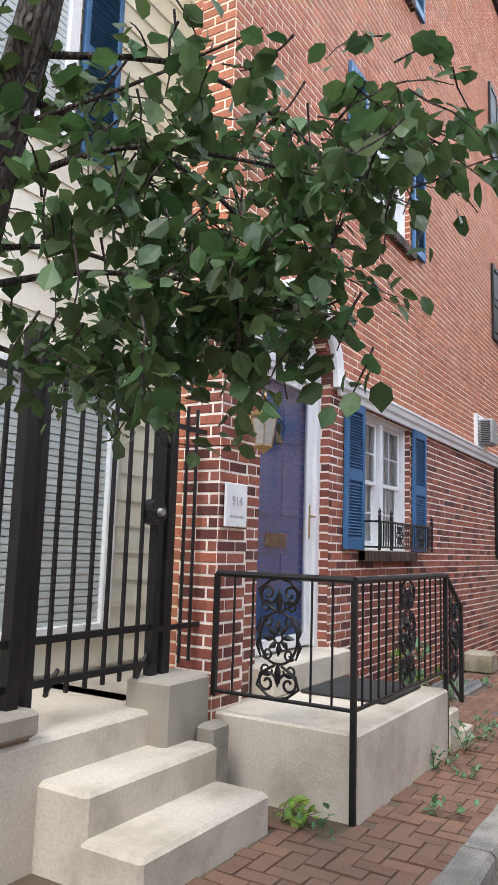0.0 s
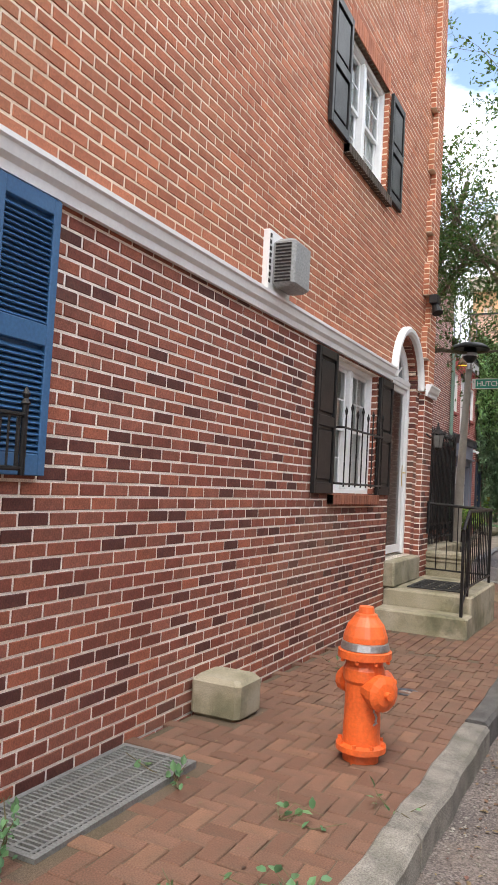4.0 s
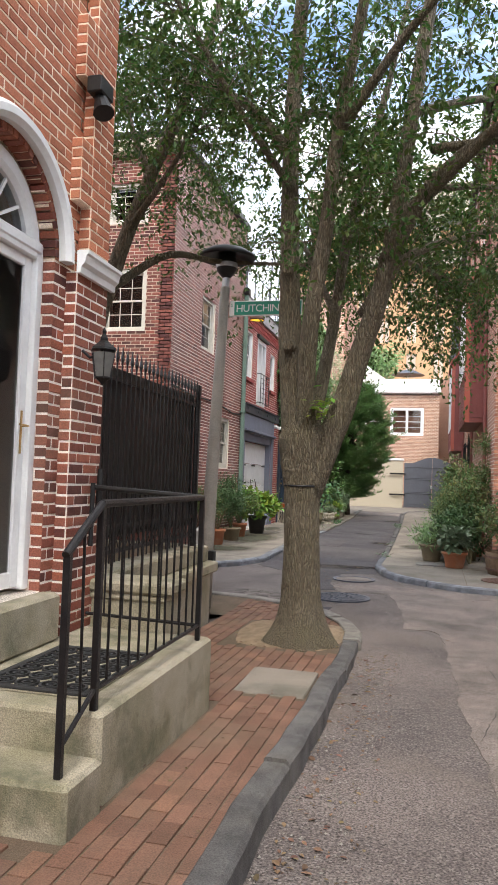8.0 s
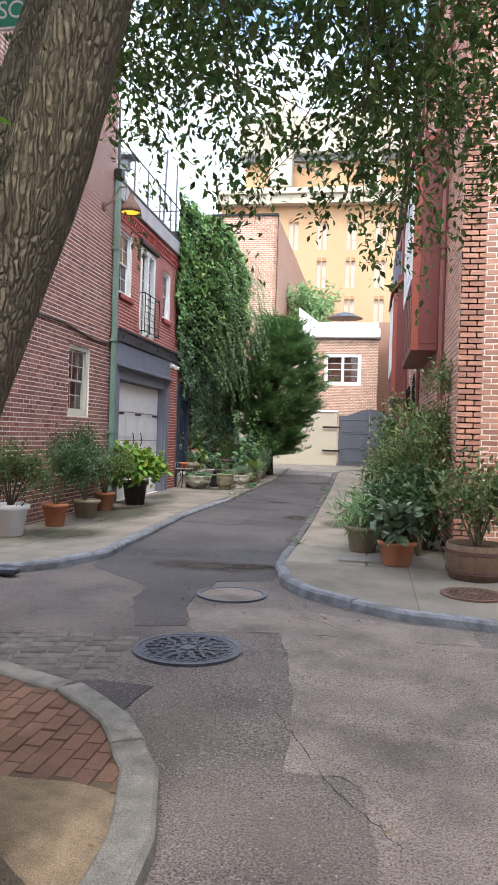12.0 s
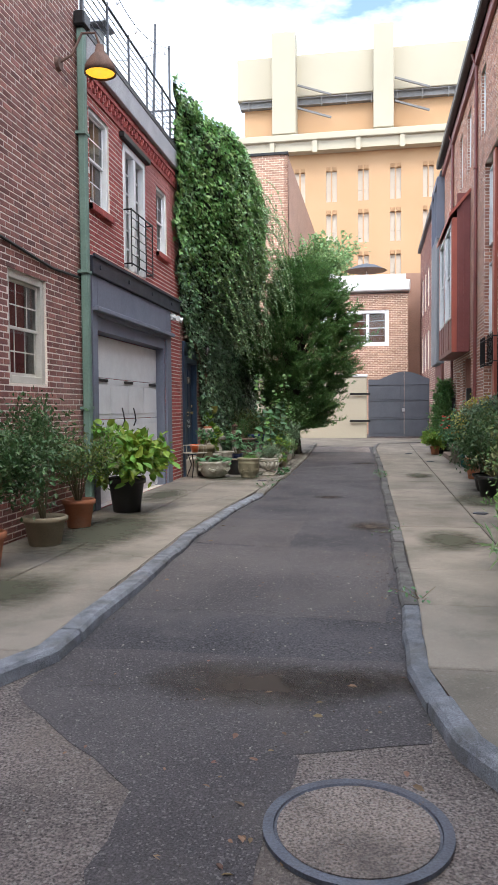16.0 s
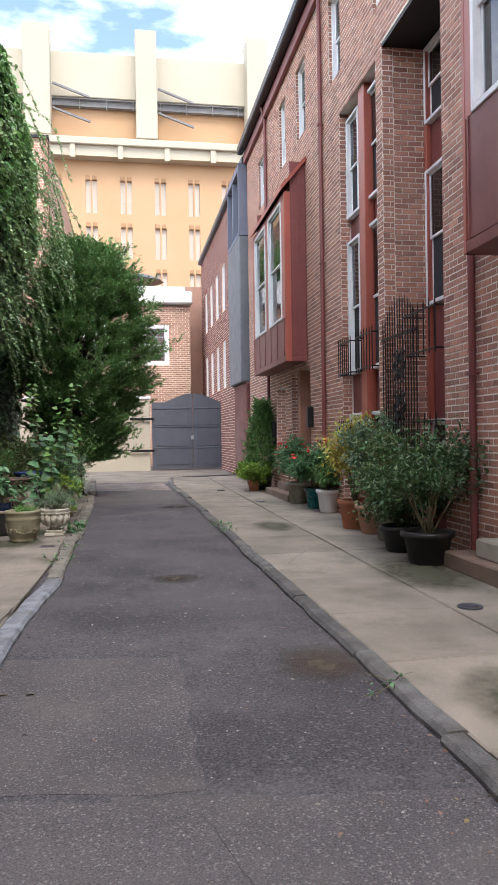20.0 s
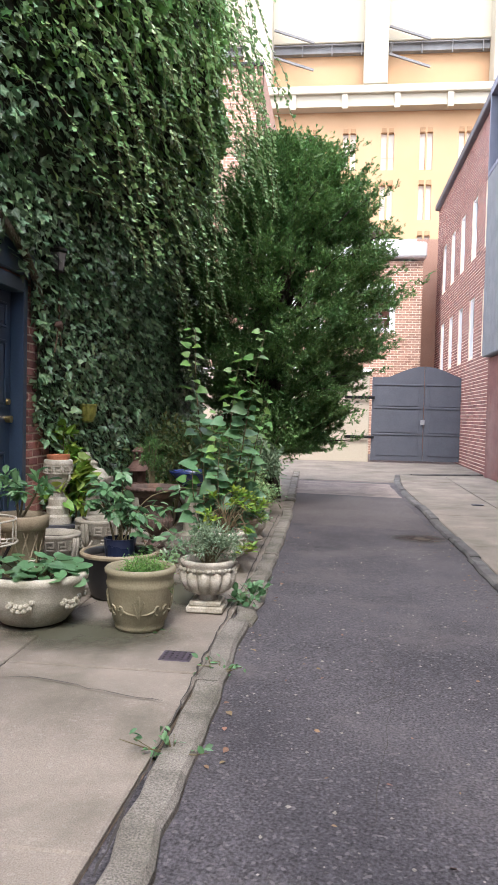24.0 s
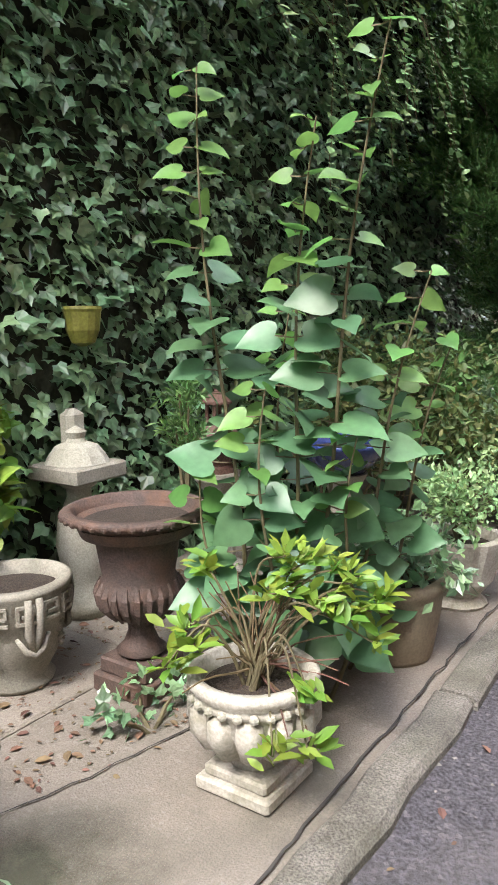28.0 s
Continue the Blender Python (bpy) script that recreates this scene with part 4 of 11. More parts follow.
# the brick pavement before the houses and its kerb
KERB_W = [(-1.08, -14), (-1.08, 6), (-1.06, 11), (-1.04, 14), (-1.0, 17.4), (-1.02, 18.7), (-1.06, 19.2), (-1.2, 19.75), (-1.5, 20.3), (-1.95, 20.7), (-2.6, 20.98), (-3.3, 21.12), (-5, 21.2), (-20, 21.25)]
KERB_R = [(20, 23.1), (1.4, 23.15), (0.4, 23.36), (-0.12, 23.66), (-0.54, 24.0), (-0.87, 24.52), (-1.05, 25.4), (-1.02, 26.7), (-1.03, 30), (-1.05, 32), (-1.14, 40), (-1.28, 47), (-1.1, 49.5), (1.0, 50.2)]
KERB_L = [(-3.65, 49.5), (-3.6, 47.7), (-3.4, 42), (-3.37, 38), (-3.4, 35), (-3.52, 32), (-3.58, 29.6), (-3.48, 26.7), (-3.46, 25.4), (-3.75, 24.7), (-4.3, 24.2), (-5.2, 24.1), (-20, 24.1)]


def paved(line, back, name, material, label, depth=0.3, lower=0.03):
    """A pavement's body between a kerb line and its back line."""
    poly = [(x, y) for x, y in line] + back
    dense = []
    for (x0, y0), (x1, y1) in zip(poly, poly[1:] + poly[:1]):
        n = max(1, int(math.hypot(x1 - x0, y1 - y0) / 0.8))
        dense += [(x0 + (x1 - x0) * i / n, y0 + (y1 - y0) * i / n) for i in range(n)]
    bm = bmesh.new()
    bm.faces.new([bm.verts.new((x, y, 0)) for x, y in dense])
    for y in YS:
        bmesh.ops.bisect_plane(bm, geom=bm.verts[:] + bm.edges[:] + bm.faces[:], plane_co=(0, y, 0), plane_no=(0, 1, 0))
    bmesh.ops.triangulate(bm, faces=bm.faces[:])
    for v in bm.verts:
        v.co.z = side_z(v.co.y) - lower
    if sum(f.normal.z for f in bm.faces) < 0:
        bmesh.ops.reverse_faces(bm, faces=bm.faces[:])
    me = bpy.data.meshes.new(name)
    bm.to_mesh(me)
    bm.free()
    me.materials.append(material)
    ob = tagged(new(name, me), label, "pavement", kind="structure")
    BASE[ob] = Vector((0, 0, 0))
    return ob


pave_w = paved(KERB_W, [(-20, 19.7), (-2.6, 19.7), (-2.6, -14)], "pavement_west", M_SAND, "red brick pavement with sandy joints and weeds", lower=0.008)
pave_l = paved(KERB_L, [(-20, 25.3), (-5.4, 25.3), (-5.4, 49.5)], "pavement_left", M_SAND, "grey concrete slab pavement before the garage and ivy wall")
pave_r = paved(KERB_R, [(1.1, 50.2), (1.1, 26.1), (20, 26.1)], "pavement_right", M_SAND, "pale concrete slab pavement before the brick town houses")
kerb_run(KERB_W[:2] + [(-1.06, 10.6)], 0.17, "kerb_west", "pale concrete kerb stones along the brick pavement", rise=0.014, material=M_KERB_CONC)
kerb_run([(-1.06, 10.62)] + KERB_W[2:6], 0.15, "kerb_west", "dark grey worn kerb stones along the brick pavement", rise=0.014, material=M_KERB_PALE)
kerb_run(KERB_W[5:], 0.19, "kerb_west", "pale worn kerb stones curving round the tree", 1.1, rise=0.014, material=M_KERB_CONC)
kerb_run(KERB_R[:8], 0.13, "kerb_right", "bluish granite kerb stones curving round the corner", side_of=-1)
kerb_run([(-1.02, 26.72)] + KERB_R[8:], 0.13, "kerb_right", "dark broken kerb stones along the alley", 1.2, side_of=-1, material=M_KERB_PALE)
kerb_run([(-3.385, 33.6)] + KERB_L[5:], 0.16, "kerb_left", "cracked bluish granite kerb stones of the alley", side_of=-1)
kerb_run(KERB_L[:5] + [(-3.385, 33.58)], 0.15, "kerb_left", "broken pale concrete kerb before the ivy wall", 1.1, side_of=-1, material=M_KERB_WORN, wear=0.0201)

# ---- brick row house with arched doors ----
W = -2.65
FW = Face("x+", W)
house = thing("row_house", (W, 9.9, 0.1), "three-storey red brick row house with white band and arched doors", "house")
DOOR_A, DOOR_B = 5.08, 14.72
WIN_A, WIN_B = (6.36, 7.72), (12.13, 13.52)
LOW_OPS = [(DOOR_A - 0.58, DOOR_A + 0.58, 0.78, 3.0, True), (DOOR_B - 0.58, DOOR_B + 0.58, 0.78, 3.0, True), (*WIN_A, 1.6, 2.92, False), (*WIN_B, 1.56, 2.9, False)]
UP_OPS = [LOW_OPS[0], LOW_OPS[1]] + [(a, b, lo, hi, False) for a, b in (WIN_A, WIN_B) for lo, hi in ((4.98, 6.22), (8.1, 9.4))]
HY0, HY1, HTOP = 3.92, 15.88, 11.2
low_wall = brick_wall(house, "lower_wall", FW, HY0, HY1, -0.05, 2.98, LOW_OPS, M_MORTAR, M_BRICK_LOW, 0.2, label="dark red brick with pale mortar", pick=(6.1, 9.4, 0.15, 1.5))
brick_wall(house, "upper_wall", FW, HY0, HY1, 2.98, HTOP, UP_OPS, M_MORTAR_TAN, M_BRICK_HIGH, 0.2, label="orange brick with tan mortar")
FS, FN = Face("y-", HY0), Face("y+", HY1)
brick_wall(house, "side_wall", FS, -2.97, W, -0.05, HTOP, [], M_MORTAR_TAN, M_BRICK_HIGH, 0.08)
brick_wall(house, "end_wall", FN, -12, W, -0.05, HTOP, [], M_MORTAR_TAN, M_BRICK_HIGH, 0.3)
part("roof", Geo().box(-12, W + 0.1, HY0 - 0.1, HY1 + 0.1, HTOP, HTOP + 0.25, 0.03), M_BLACKP, house)
part("back_wall", Geo().box(-12.3, -12, HY0, HY1, -0.05, HTOP), M_MORTAR_TAN, house)
# corner piers
for name, a, b in (("pier", HY0 - 0.06, 4.2), ("pier", 15.46, HY1 + 0.06)):
    f2 = Face("x+", W + 0.085)
    for lo, hi, mo, br in ((-0.05, 2.95, M_MORTAR, M_BRICK_LOW), (3.08, HTOP - 0.3, M_MORTAR_TAN, M_BRICK_HIGH)):
        aa, bb = (a, b) if lo < 1 else ((a, b - 0.12) if a < 5 else (a + 0.16, b))
        g = wall_body(f2, aa, bb, lo, hi, [], 0.085)
        pier = part(name, g, mo, house)
        part("brickwork", bricks(f2, brick_list(f2, aa, bb, lo, hi, [])), br, pier, kind="stuff")
        fe = Face("y-", aa) if a < 5 else Face("y+", bb)
        part("brickwork", bricks(fe, brick_list(fe, W - (0.2 if a < 5 else 0.6), W + 0.08, lo, hi, [])), br, pier, kind="stuff")
        if a < 5:
            part("side_facing", Geo().box(W - 0.2, W, aa, HY0 - 0.012, lo, hi), mo, pier)
        else:
            part("side_facing", Geo().box(W - 0.6, W, HY1 + 0.012, bb, lo, hi), mo, pier)
        if a > 5:
            fl = Face("y-", aa)
            part("brickwork", bricks(fl, brick_list(fl, W, W + 0.08, lo, hi, [])), br, pier, kind="stuff")
    for k in range(5):
        z = 3.455 + 0.882 * k
        yy = (4.081, 4.24) if a < 5 else (15.46, 15.619)
        f3 = Face("x+", W + 0.08)
        blk = part("pier_block", wall_body(f3, yy[0], yy[1], z, z + 0.441, [], 0.08), M_MORTAR_TAN, house)
        part("brickwork", bricks(f3, brick_list(f3, yy[0], yy[1], z, z + 0.441, [])), M_BRICK_HIGH, blk, kind="stuff")
        fl = Face("y-", yy[0])
        part("brickwork", bricks(fl, brick_list(fl, W, W + 0.078, z, z + 0.441, [])), M_BRICK_HIGH, blk, kind="stuff")


# bricks returning into the openings
for ops, lo_, hi_, br in ((LOW_OPS, -0.05, 2.98, M_BRICK_LOW), (UP_OPS[2:], 2.98, HTOP, M_BRICK_HIGH)):
    for q in ops:
        fr_ = Face("y-", q[1])
        part("brickwork", bricks(fr_, brick_list(fr_, W - 0.085, W + 0.003, q[2], min(q[3], hi_), [])), br, house, kind="stuff")


def band(u0, u1, w=0.0):
    g = Geo()
    prof = [(w, 2.93), (w + 0.03, 2.93), (w + 0.035, 2.975), (w + 0.06, 3.0), (w + 0.07, 3.05), (w + 0.085, 3.06), (w + 0.085, 3.085), (w, 3.085)]
    g.prism([(W + a, b) for a, b in prof], "y", u0, u1)
    return g


for a, b, w in ((HY0 - 0.1, 4.22, 0.1), (DOOR_A + 0.695, DOOR_B - 0.695, 0.012), (15.42, HY1 + 0.1, 0.1)):
    part("stone_band", band(a, b, w), M_WHITE, house, "white painted moulded band")
g = Geo().prism([(HY0 - 0.06 - a, b) for a, b in ((0.0, 2.93), (0.03, 2.93), (0.06, 3.0), (0.085, 3.06), (0.085, 3.085), (0.0, 3.085))], "x", -3.0, W + 0.1)
part("stone_band", g, M_WHITE, house)
part("stone_band", band(4.225, DOOR_A - 0.695, 0.012), M_WHITE, house)
for cu in (DOOR_A, DOOR_B):
    part("arch_moulding", ring(FW, cu, 3.0, 0.612, 0.715, 0.013, 0.09, -0.02, math.pi + 0.02, 36, 0.03), M_WHITE, house, "white painted round arch")
    # bricks on edge inside the arch
    g = Geo()
    for k in range(30):
        a0, a1 = math.pi * k / 30 + 0.012, math.pi * (k + 1) / 30 - 0.012
        h = ring(FW, cu, 3.0, 0.565, 0.613, -0.1, 0.012, a0, a1, 2, 0.004)
        g.add(h.v, h.f)
    part("arch_bricks", g, M_BRICK_LOW, house, "dark bricks on edge under the arch")


def front_door(cu, inner, room_glass, z0=0.8, z1=3.03, deep=0.0):
    """A glazed storm door in a white frame with a fanlight over it, before an inner door."""
    a, b = cu - 0.55, cu + 0.55
    g = Geo()
    for q in ((a - 0.028, a + 0.05, z0, z1 + 0.05), (b - 0.05, b + 0.028, z0, z1 + 0.05), (a + 0.05, b - 0.05, z1 - 0.06, z1 + 0.05)):
        FW.box(g, q[0], q[1], -0.2 - deep, -0.08, q[2], q[3], 0.008)
    fan = ring(FW, cu, 3.0, 0.42, 0.56, -0.2, -0.085, 0, math.pi, 30, 0.03)
    g.add(fan.v, fan.f)
    FW.box(g, a, b, -0.19, -0.07, z1 - 0.02, z1 + 0.055, 0.01)
    dr = part("entrance", g, M_WHITE, house, "white door frame with a fanlight")
    g = Geo()
    for i in range(1, 6):
        t = math.pi * i / 6
        c, s = math.cos(t), math.sin(t)
        v = [FW.p(cu + r * c + q * s, w, 3.07 + r * s - q * c) for r in (0.08, 0.43) for q in (-0.01, 0.01) for w in (-0.15, -0.13)]
        g.add(v, [(0, 1, 3, 2), (4, 6, 7, 5), (0, 4, 5, 1), (2, 3, 7, 6), (1, 5, 7, 3), (0, 2, 6, 4)])
    hub = ring(FW, cu, 3.07, 0.02, 0.1, -0.16, -0.125, 0, math.pi, 16, 0.01)
    g.add(hub.v, hub.f)
    part("fan_bars", g, M_WHITE, dr)
    g = Geo().add([FW.p(cu, -0.145, 3.07)] + [FW.p(cu + 0.44 * math.cos(math.pi * k / 30), -0.145, 3.07 + 0.44 * math.sin(math.pi * k / 30)) for k in range(31)], [(0, k, k + 1) for k in range(1, 31)])
    part("fan_glass", g, M_GLASS_DARK, dr).visible_shadow = False
    # storm door leaf
    s = 0.085
    g = Geo()
    for q in ((a + 0.05, a + 0.05 + s, z0 + 0.02, z1 - 0.06), (b - 0.05 - s, b - 0.05, z0 + 0.02, z1 - 0.06), (a + 0.05 + s, b - 0.05 - s, z0 + 0.02, z0 + 0.12), (a + 0.05 + s, b - 0.05 - s, z1 - 0.13, z1 - 0.06)):
        FW.box(g, q[0], q[1], -0.155, -0.115, q[2], q[3], 0.006)
    part("storm_door", g, M_WHITE, dr, "white framed glass storm door")
    g = Geo()
    FW.quad(g, a + 0.125, b - 0.125, -0.137, z0 + 0.11, z1 - 0.12)
    part("door_glass", g, room_glass, dr, "clear reflecting glass").visible_shadow = False
    g = Geo()
    FW.box(g, b - 0.112, b - 0.09, -0.115, -0.108, 1.68, 1.96, 0.004)
    g.tube([FW.p(b - 0.1, -0.105, 1.86), FW.p(b - 0.1, -0.06, 1.86), FW.p(b - 0.2, -0.06, 1.865)], 0.007, 8)
    part("door_handle", g, M_BRASS, dr, "brass lever handle")
    # inner door
    g = Geo()
    FW.box(g, a + 0.03, b - 0.03, -0.26 - deep, -0.215 - deep, z0 + 0.02, z1, 0.005)
    for lo, hi in ((1.0, 1.55), (1.85, 2.35), (2.45, 2.8)):
        for c in (cu - 0.24, cu + 0.24):
            FW.box(g, c - 0.16, c + 0.16, -0.217 - deep, -0.203 - deep, lo, hi, 0.012)
    part("inner_door", g, inner, dr)
    return dr


dA = front_door(DOOR_A, M_BLUEDOOR, M_REFLECT, deep=-0.03)
g = Geo()
FW.box(g, DOOR_A - 0.16, DOOR_A + 0.16, -0.187, -0.165, 1.6, 1.71, 0.006)
part("letter_slot", g, M_BRASS, dA, "brass letter slot")
g = Geo()
g.tube([FW.p(DOOR_A - 0.02, -0.18, 2.52), FW.p(DOOR_A - 0.04, -0.16, 2.42), FW.p(DOOR_A + 0.0, -0.16, 2.42), FW.p(DOOR_A + 0.0, -0.18, 2.52)], 0.015, 8)
part("knocker", g, M_BRASS, dA, "brass knocker")
dB = front_door(DOOR_B, M_BLACKP, glass_mat("screen_glass", (0.45, 0.46, 0.46), 0.05, 1.32), deep=0.28)
# windows and shutters
WALL_SILL = mat("dark_sill_brick", (0.085, 0.055, 0.045), 0.9, (0.05, 0.045, 0.03), 6, 0.7, 100, 0.3, 0.4, island=0.25)
ORANGE_SILL = mat("red_sill_brick", (0.33, 0.12, 0.07), 0.9, (0.25, 0.09, 0.06), 6, 0.7, 100, 0.3, 0.4, island=0.2)
for i, (a, b) in enumerate((WIN_A, WIN_B)):
    for k, (lo, hi) in enumerate(((1.6, 2.92) if i == 0 else (1.56, 2.9), (4.98, 6.22), (8.1, 9.4))):
        sash_window(house, FW, a, b, lo, hi, 2, 2, 2, 0.075, M_WHITE, M_CURTAIN, WALL_SILL if i == 0 or k else ORANGE_SILL,
                    label="white paired hung window with pale curtains")
        kind, m, lab = ("louvre", M_BLUE, "blue louvred shutter") if i == 0 else ("panel", M_BLACKP, "black panelled shutter")
        wd = 0.41 if i == 0 else 0.5
        shutter(house, FW, a - 0.02 - wd, a - 0.02, lo + 0.0, hi, kind, m, k == 0 and i == 0, lab)
        shutter(house, FW, b + 0.03, b + 0.03 + wd, lo + 0.0, hi, kind, m, k == 0 and i == 0, lab)
        if k:
            g = Geo()
            n = int((b - a) / 0.075)
            for j in range(n):
                u = a + (b - a) * j / n
                FW.box(g, u + 0.004, u + (b - a) / n - 0.004, -0.07, 0.012, hi, hi + 0.2, 0.004)
            part("lintel_bricks", g, M_BRICK_HIGH, house, "bricks on end over the window")

# ---- closing walls out of sight ----
def plain_block(name, x0, x1, y0, y1, top, material, label):
    return tagged(new(name, mesh_of(name, Geo().box(x0, x1, y0, y1, -0.4, top), material)), label, "wall", kind="structure")


plain_block("wall_east", 7.5, 14, -34, 19.5, 7.0, M_BRICK_PALE, "plain brick houses across the street")
plain_block("wall_south", -14, 14, -40, -34, 9, M_BRICK_OLD, "plain brick houses that close the street behind")
plain_block("wall_cross_east", 32, 40, 14, 34, 10, M_BRICK_OLD, "plain brick houses that close the cross street")
plain_block("wall_cross_west", -40, -32, 14, 34, 9, M_BRICK_OLD, "plain brick houses that close the cross street")
plain_block("wall_court", -14, -3.1, 19.6, 19.9, 2.4, M_BRICK_OLD, "plain garden wall behind the iron fence")

# ---- brick house at the corner of the alley ----
XL = -5.42
FL = Face("x+", XL)
FLS = Face("y-", 25.15)
corner_house = thing("corner_house", (XL, 28, 0), "old dark red brick corner house with white windows", "house")
LC_OPS = [(25.55, 26.56, 1.8, 3.13, False), (28.88, 29.87, 1.81, 3.11, False), (27.15, 28.2, 4.55, 5.85, False)]
SC_OPS = [(-7.0, -6.02, 4.54, 5.88, False), (-6.95, -6.04, 6.85, 7.75, False), (-9.6, -8.55, 4.6, 5.9, False), (-9.6, -8.55, 6.85, 8.0, False)]
brick_wall(corner_house, "east_wall", FL, 25.15, 31.1, -0.05, 8.6, LC_OPS, M_MORTAR_GREY, M_BRICK_OLD, 0.3)
# Red brick and dim mortar here; their colours include the shade on this side.
brick_wall(corner_house, "south_wall", FLS, -13, XL - 0.001, -0.05, 8.3, SC_OPS, M_MORTAR_DIM, M_BRICK_RED_SHADED, 0.3)
part("roof", Geo().box(-13, XL + 0.12, 25.02, 31.1, 8.6, 8.8, 0.03), M_BLACKP, corner_house)
part("cornice", Geo().box(-13, XL + 0.15, 24.95, 25.15, 8.3, 8.6, 0.04), M_CREAM, corner_house, "pale wooden cornice")
part("back_walls", Geo().box(-13.3, -13, 25.15, 31.1, -0.05, 8.6), M_MORTAR_GREY, corner_house)
OLDWHITE = mat("old_white_frame", (0.55, 0.53, 0.47), 0.6, (0.42, 0.4, 0.35), 4, 0.5, 60, 0.1, 0.1)
for o in LC_OPS:
    sash_window(corner_house, FL, *o[:4], 1, 3, 2, 0.05, OLDWHITE, None, None, glass=M_GLASS_DARK, label="white sash window with small panes", rim=0.09)
for o in SC_OPS:
    sash_window(corner_house, FLS, *o[:4], 1, 3, 2, 0.05, OLDWHITE, None, None, glass=M_GLASS_DARK, label="white sash window with small panes", rim=0.09)

# ---- rose brick garage house ----
garage = thing("garage_house", (XL, 33.5, 0), "rose red brick house over a white garage door", "house")
GY0, GY1 = 31.15, 36.35
GA_OPS = [(31.5, 35.2, 0.0, 2.9, False), (31.4, 32.22, 4.5, 5.9, False), (32.85, 34.0, 3.85, 5.9, False), (34.75, 35.45, 4.5, 5.75, False)]
brick_wall(garage, "front_wall", FL, GY0, GY1, -0.05, 6.75, GA_OPS, M_MORTAR_GREY, M_BRICK_ROSE, 0.3)
part("roof", Geo().box(-13, XL + 0.1, GY0, GY1, 6.75, 6.85, 0.02), M_BLACKP, garage)
part("side_walls", Geo().box(-13, XL - 0.31, GY1 - 0.2, GY1, -0.05, 6.75), M_BRICK_ROSE, garage)

# ---- ivy house with the dark blue door ----
ivyhouse = thing("ivy_house", (XL, 41, 0), "brick house overgrown with ivy, with a dark blue door", "house")
IV_OPS = [(36.72, 37.75, 0.42, 2.62, False)]
brick_wall(ivyhouse, "front_wall", FL, GY1 + 0.02, 46.5, -0.05, 7.0, IV_OPS, mat("mortar_dim", (0.42, 0.36, 0.32), 0.95, (0.25, 0.2, 0.18), 3, 0.6, 150, 0.3, 0.3), M_BRICK_OLD, 0.3)
part("roof", Geo().box(-13, XL + 0.08, GY1 + 0.02, 46.5, 7.0, 7.2, 0.02), M_BLACKP, ivyhouse)
part("end_wall", Geo().box(-13, XL - 0.31, 46.3, 46.5, -0.05, 7.0), M_BRICK_ROSE, ivyhouse)

# ---- brick town houses with bays ----
XR = 1.05
FR = Face("x-", XR)
FRS = Face("y-", 26.2)
terrace = thing("town_house_terrace", (XR, 36.5, 0), "brown brick town houses with maroon bays and dark gutters", "house")
TR_OPS = [(34.1, 36.05, 0.12, 6.88, False), (36.3, 38.13, 0.12, 6.8, False), (40.3, 42.0, 0.12, 2.75, False), (42.6, 43.6, 0.9, 2.5, False),
          (29.4, 32.5, 3.3, 6.3, False), (40.7, 43.9, 3.2, 6.1, False),
          (30.2, 31.5, 7.4, 8.9, False), (35.3, 36.4, 7.5, 9.0, False), (38.0, 38.7, 7.5, 9.0, False), (40.4, 41.2, 7.5, 9.0, False), (42.2, 42.9, 7.5, 9.0, False), (44.6, 45.6, 7.4, 8.7, False)]
brick_wall(terrace, "street_wall", FR, 26.2, 47.4, -0.05, 9.7, TR_OPS, M_MORTAR_GREY, M_BRICK_TAN, 0.3)
brick_wall(terrace, "corner_wall", FRS, XR + 0.001, 12, -0.05, 9.7, [], M_MORTAR_GREY, M_BRICK_TAN, 0.3)
part("roof", Geo().box(XR - 0.1, 12, 26.1, 47.4, 9.7, 9.9, 0.02), M_BLACKP, terrace)
part("far_wall", Geo().box(XR + 0.31, 12, 47.2, 47.4, -0.05, 9.7), M_BRICK_TAN, terrace)
g = Geo().box(XR - 0.28, XR - 0.1, 26.0, 47.5, 9.62, 9.84, 0.03)
part("gutter", g, M_BLACKP, terrace, "dark brown gutter along the eaves")

# ---- far end: gate, walls and buildings beyond ----
far_wall = thing("yard_wall", (-4, 54.3, 0.15), "cream rendered yard wall beside the gate", "wall")
part("wall", Geo().box(-9, -1.65, 54.25, 54.5, 0.1, 2.85, 0.02), M_CREAM, far_wall)
part("coping", Geo().box(-9, -1.62, 54.2, 54.55, 2.85, 2.97, 0.02), M_WHITE, far_wall)
gate = thing("yard_gate", (0, 54.2, 0.15), "dark grey arched double gate with raised panels", "gate")
for i, (a, b) in enumerate(((-1.58, -0.04), (-0.02, 1.5))):
    poly = [(a, 0.2), (b, 0.2)]
    top = lambda x: 2.72 + 0.34 * math.cos(min(1, abs(x + 0.03) / 1.1) * math.pi / 2) ** 1.2
    poly += [(b + (a - b) * k / 10, top(b + (a - b) * k / 10)) for k in range(11)]
    leaf = part("gate_leaf", Geo().prism(poly, "y", 54.2, 54.26), M_GREYMETAL, gate)
    g = Geo()
    for lo, hi in ((0.35, 0.95), (1.05, 1.75), (1.85, 2.45)):
        g.box(a + 0.15, b - 0.15, 54.185, 54.2, lo, hi, 0.008)
        g.box(a + 0.05, b - 0.05, 54.17, 54.2, hi + 0.02, hi + 0.07, 0.008)
    part("panel", g, M_GREYMETAL, leaf)
part("latch", Geo().box(-0.12, 0.0, 54.14, 54.18, 1.3, 1.45, 0.005), M_STEEL, gate, "small steel latch")
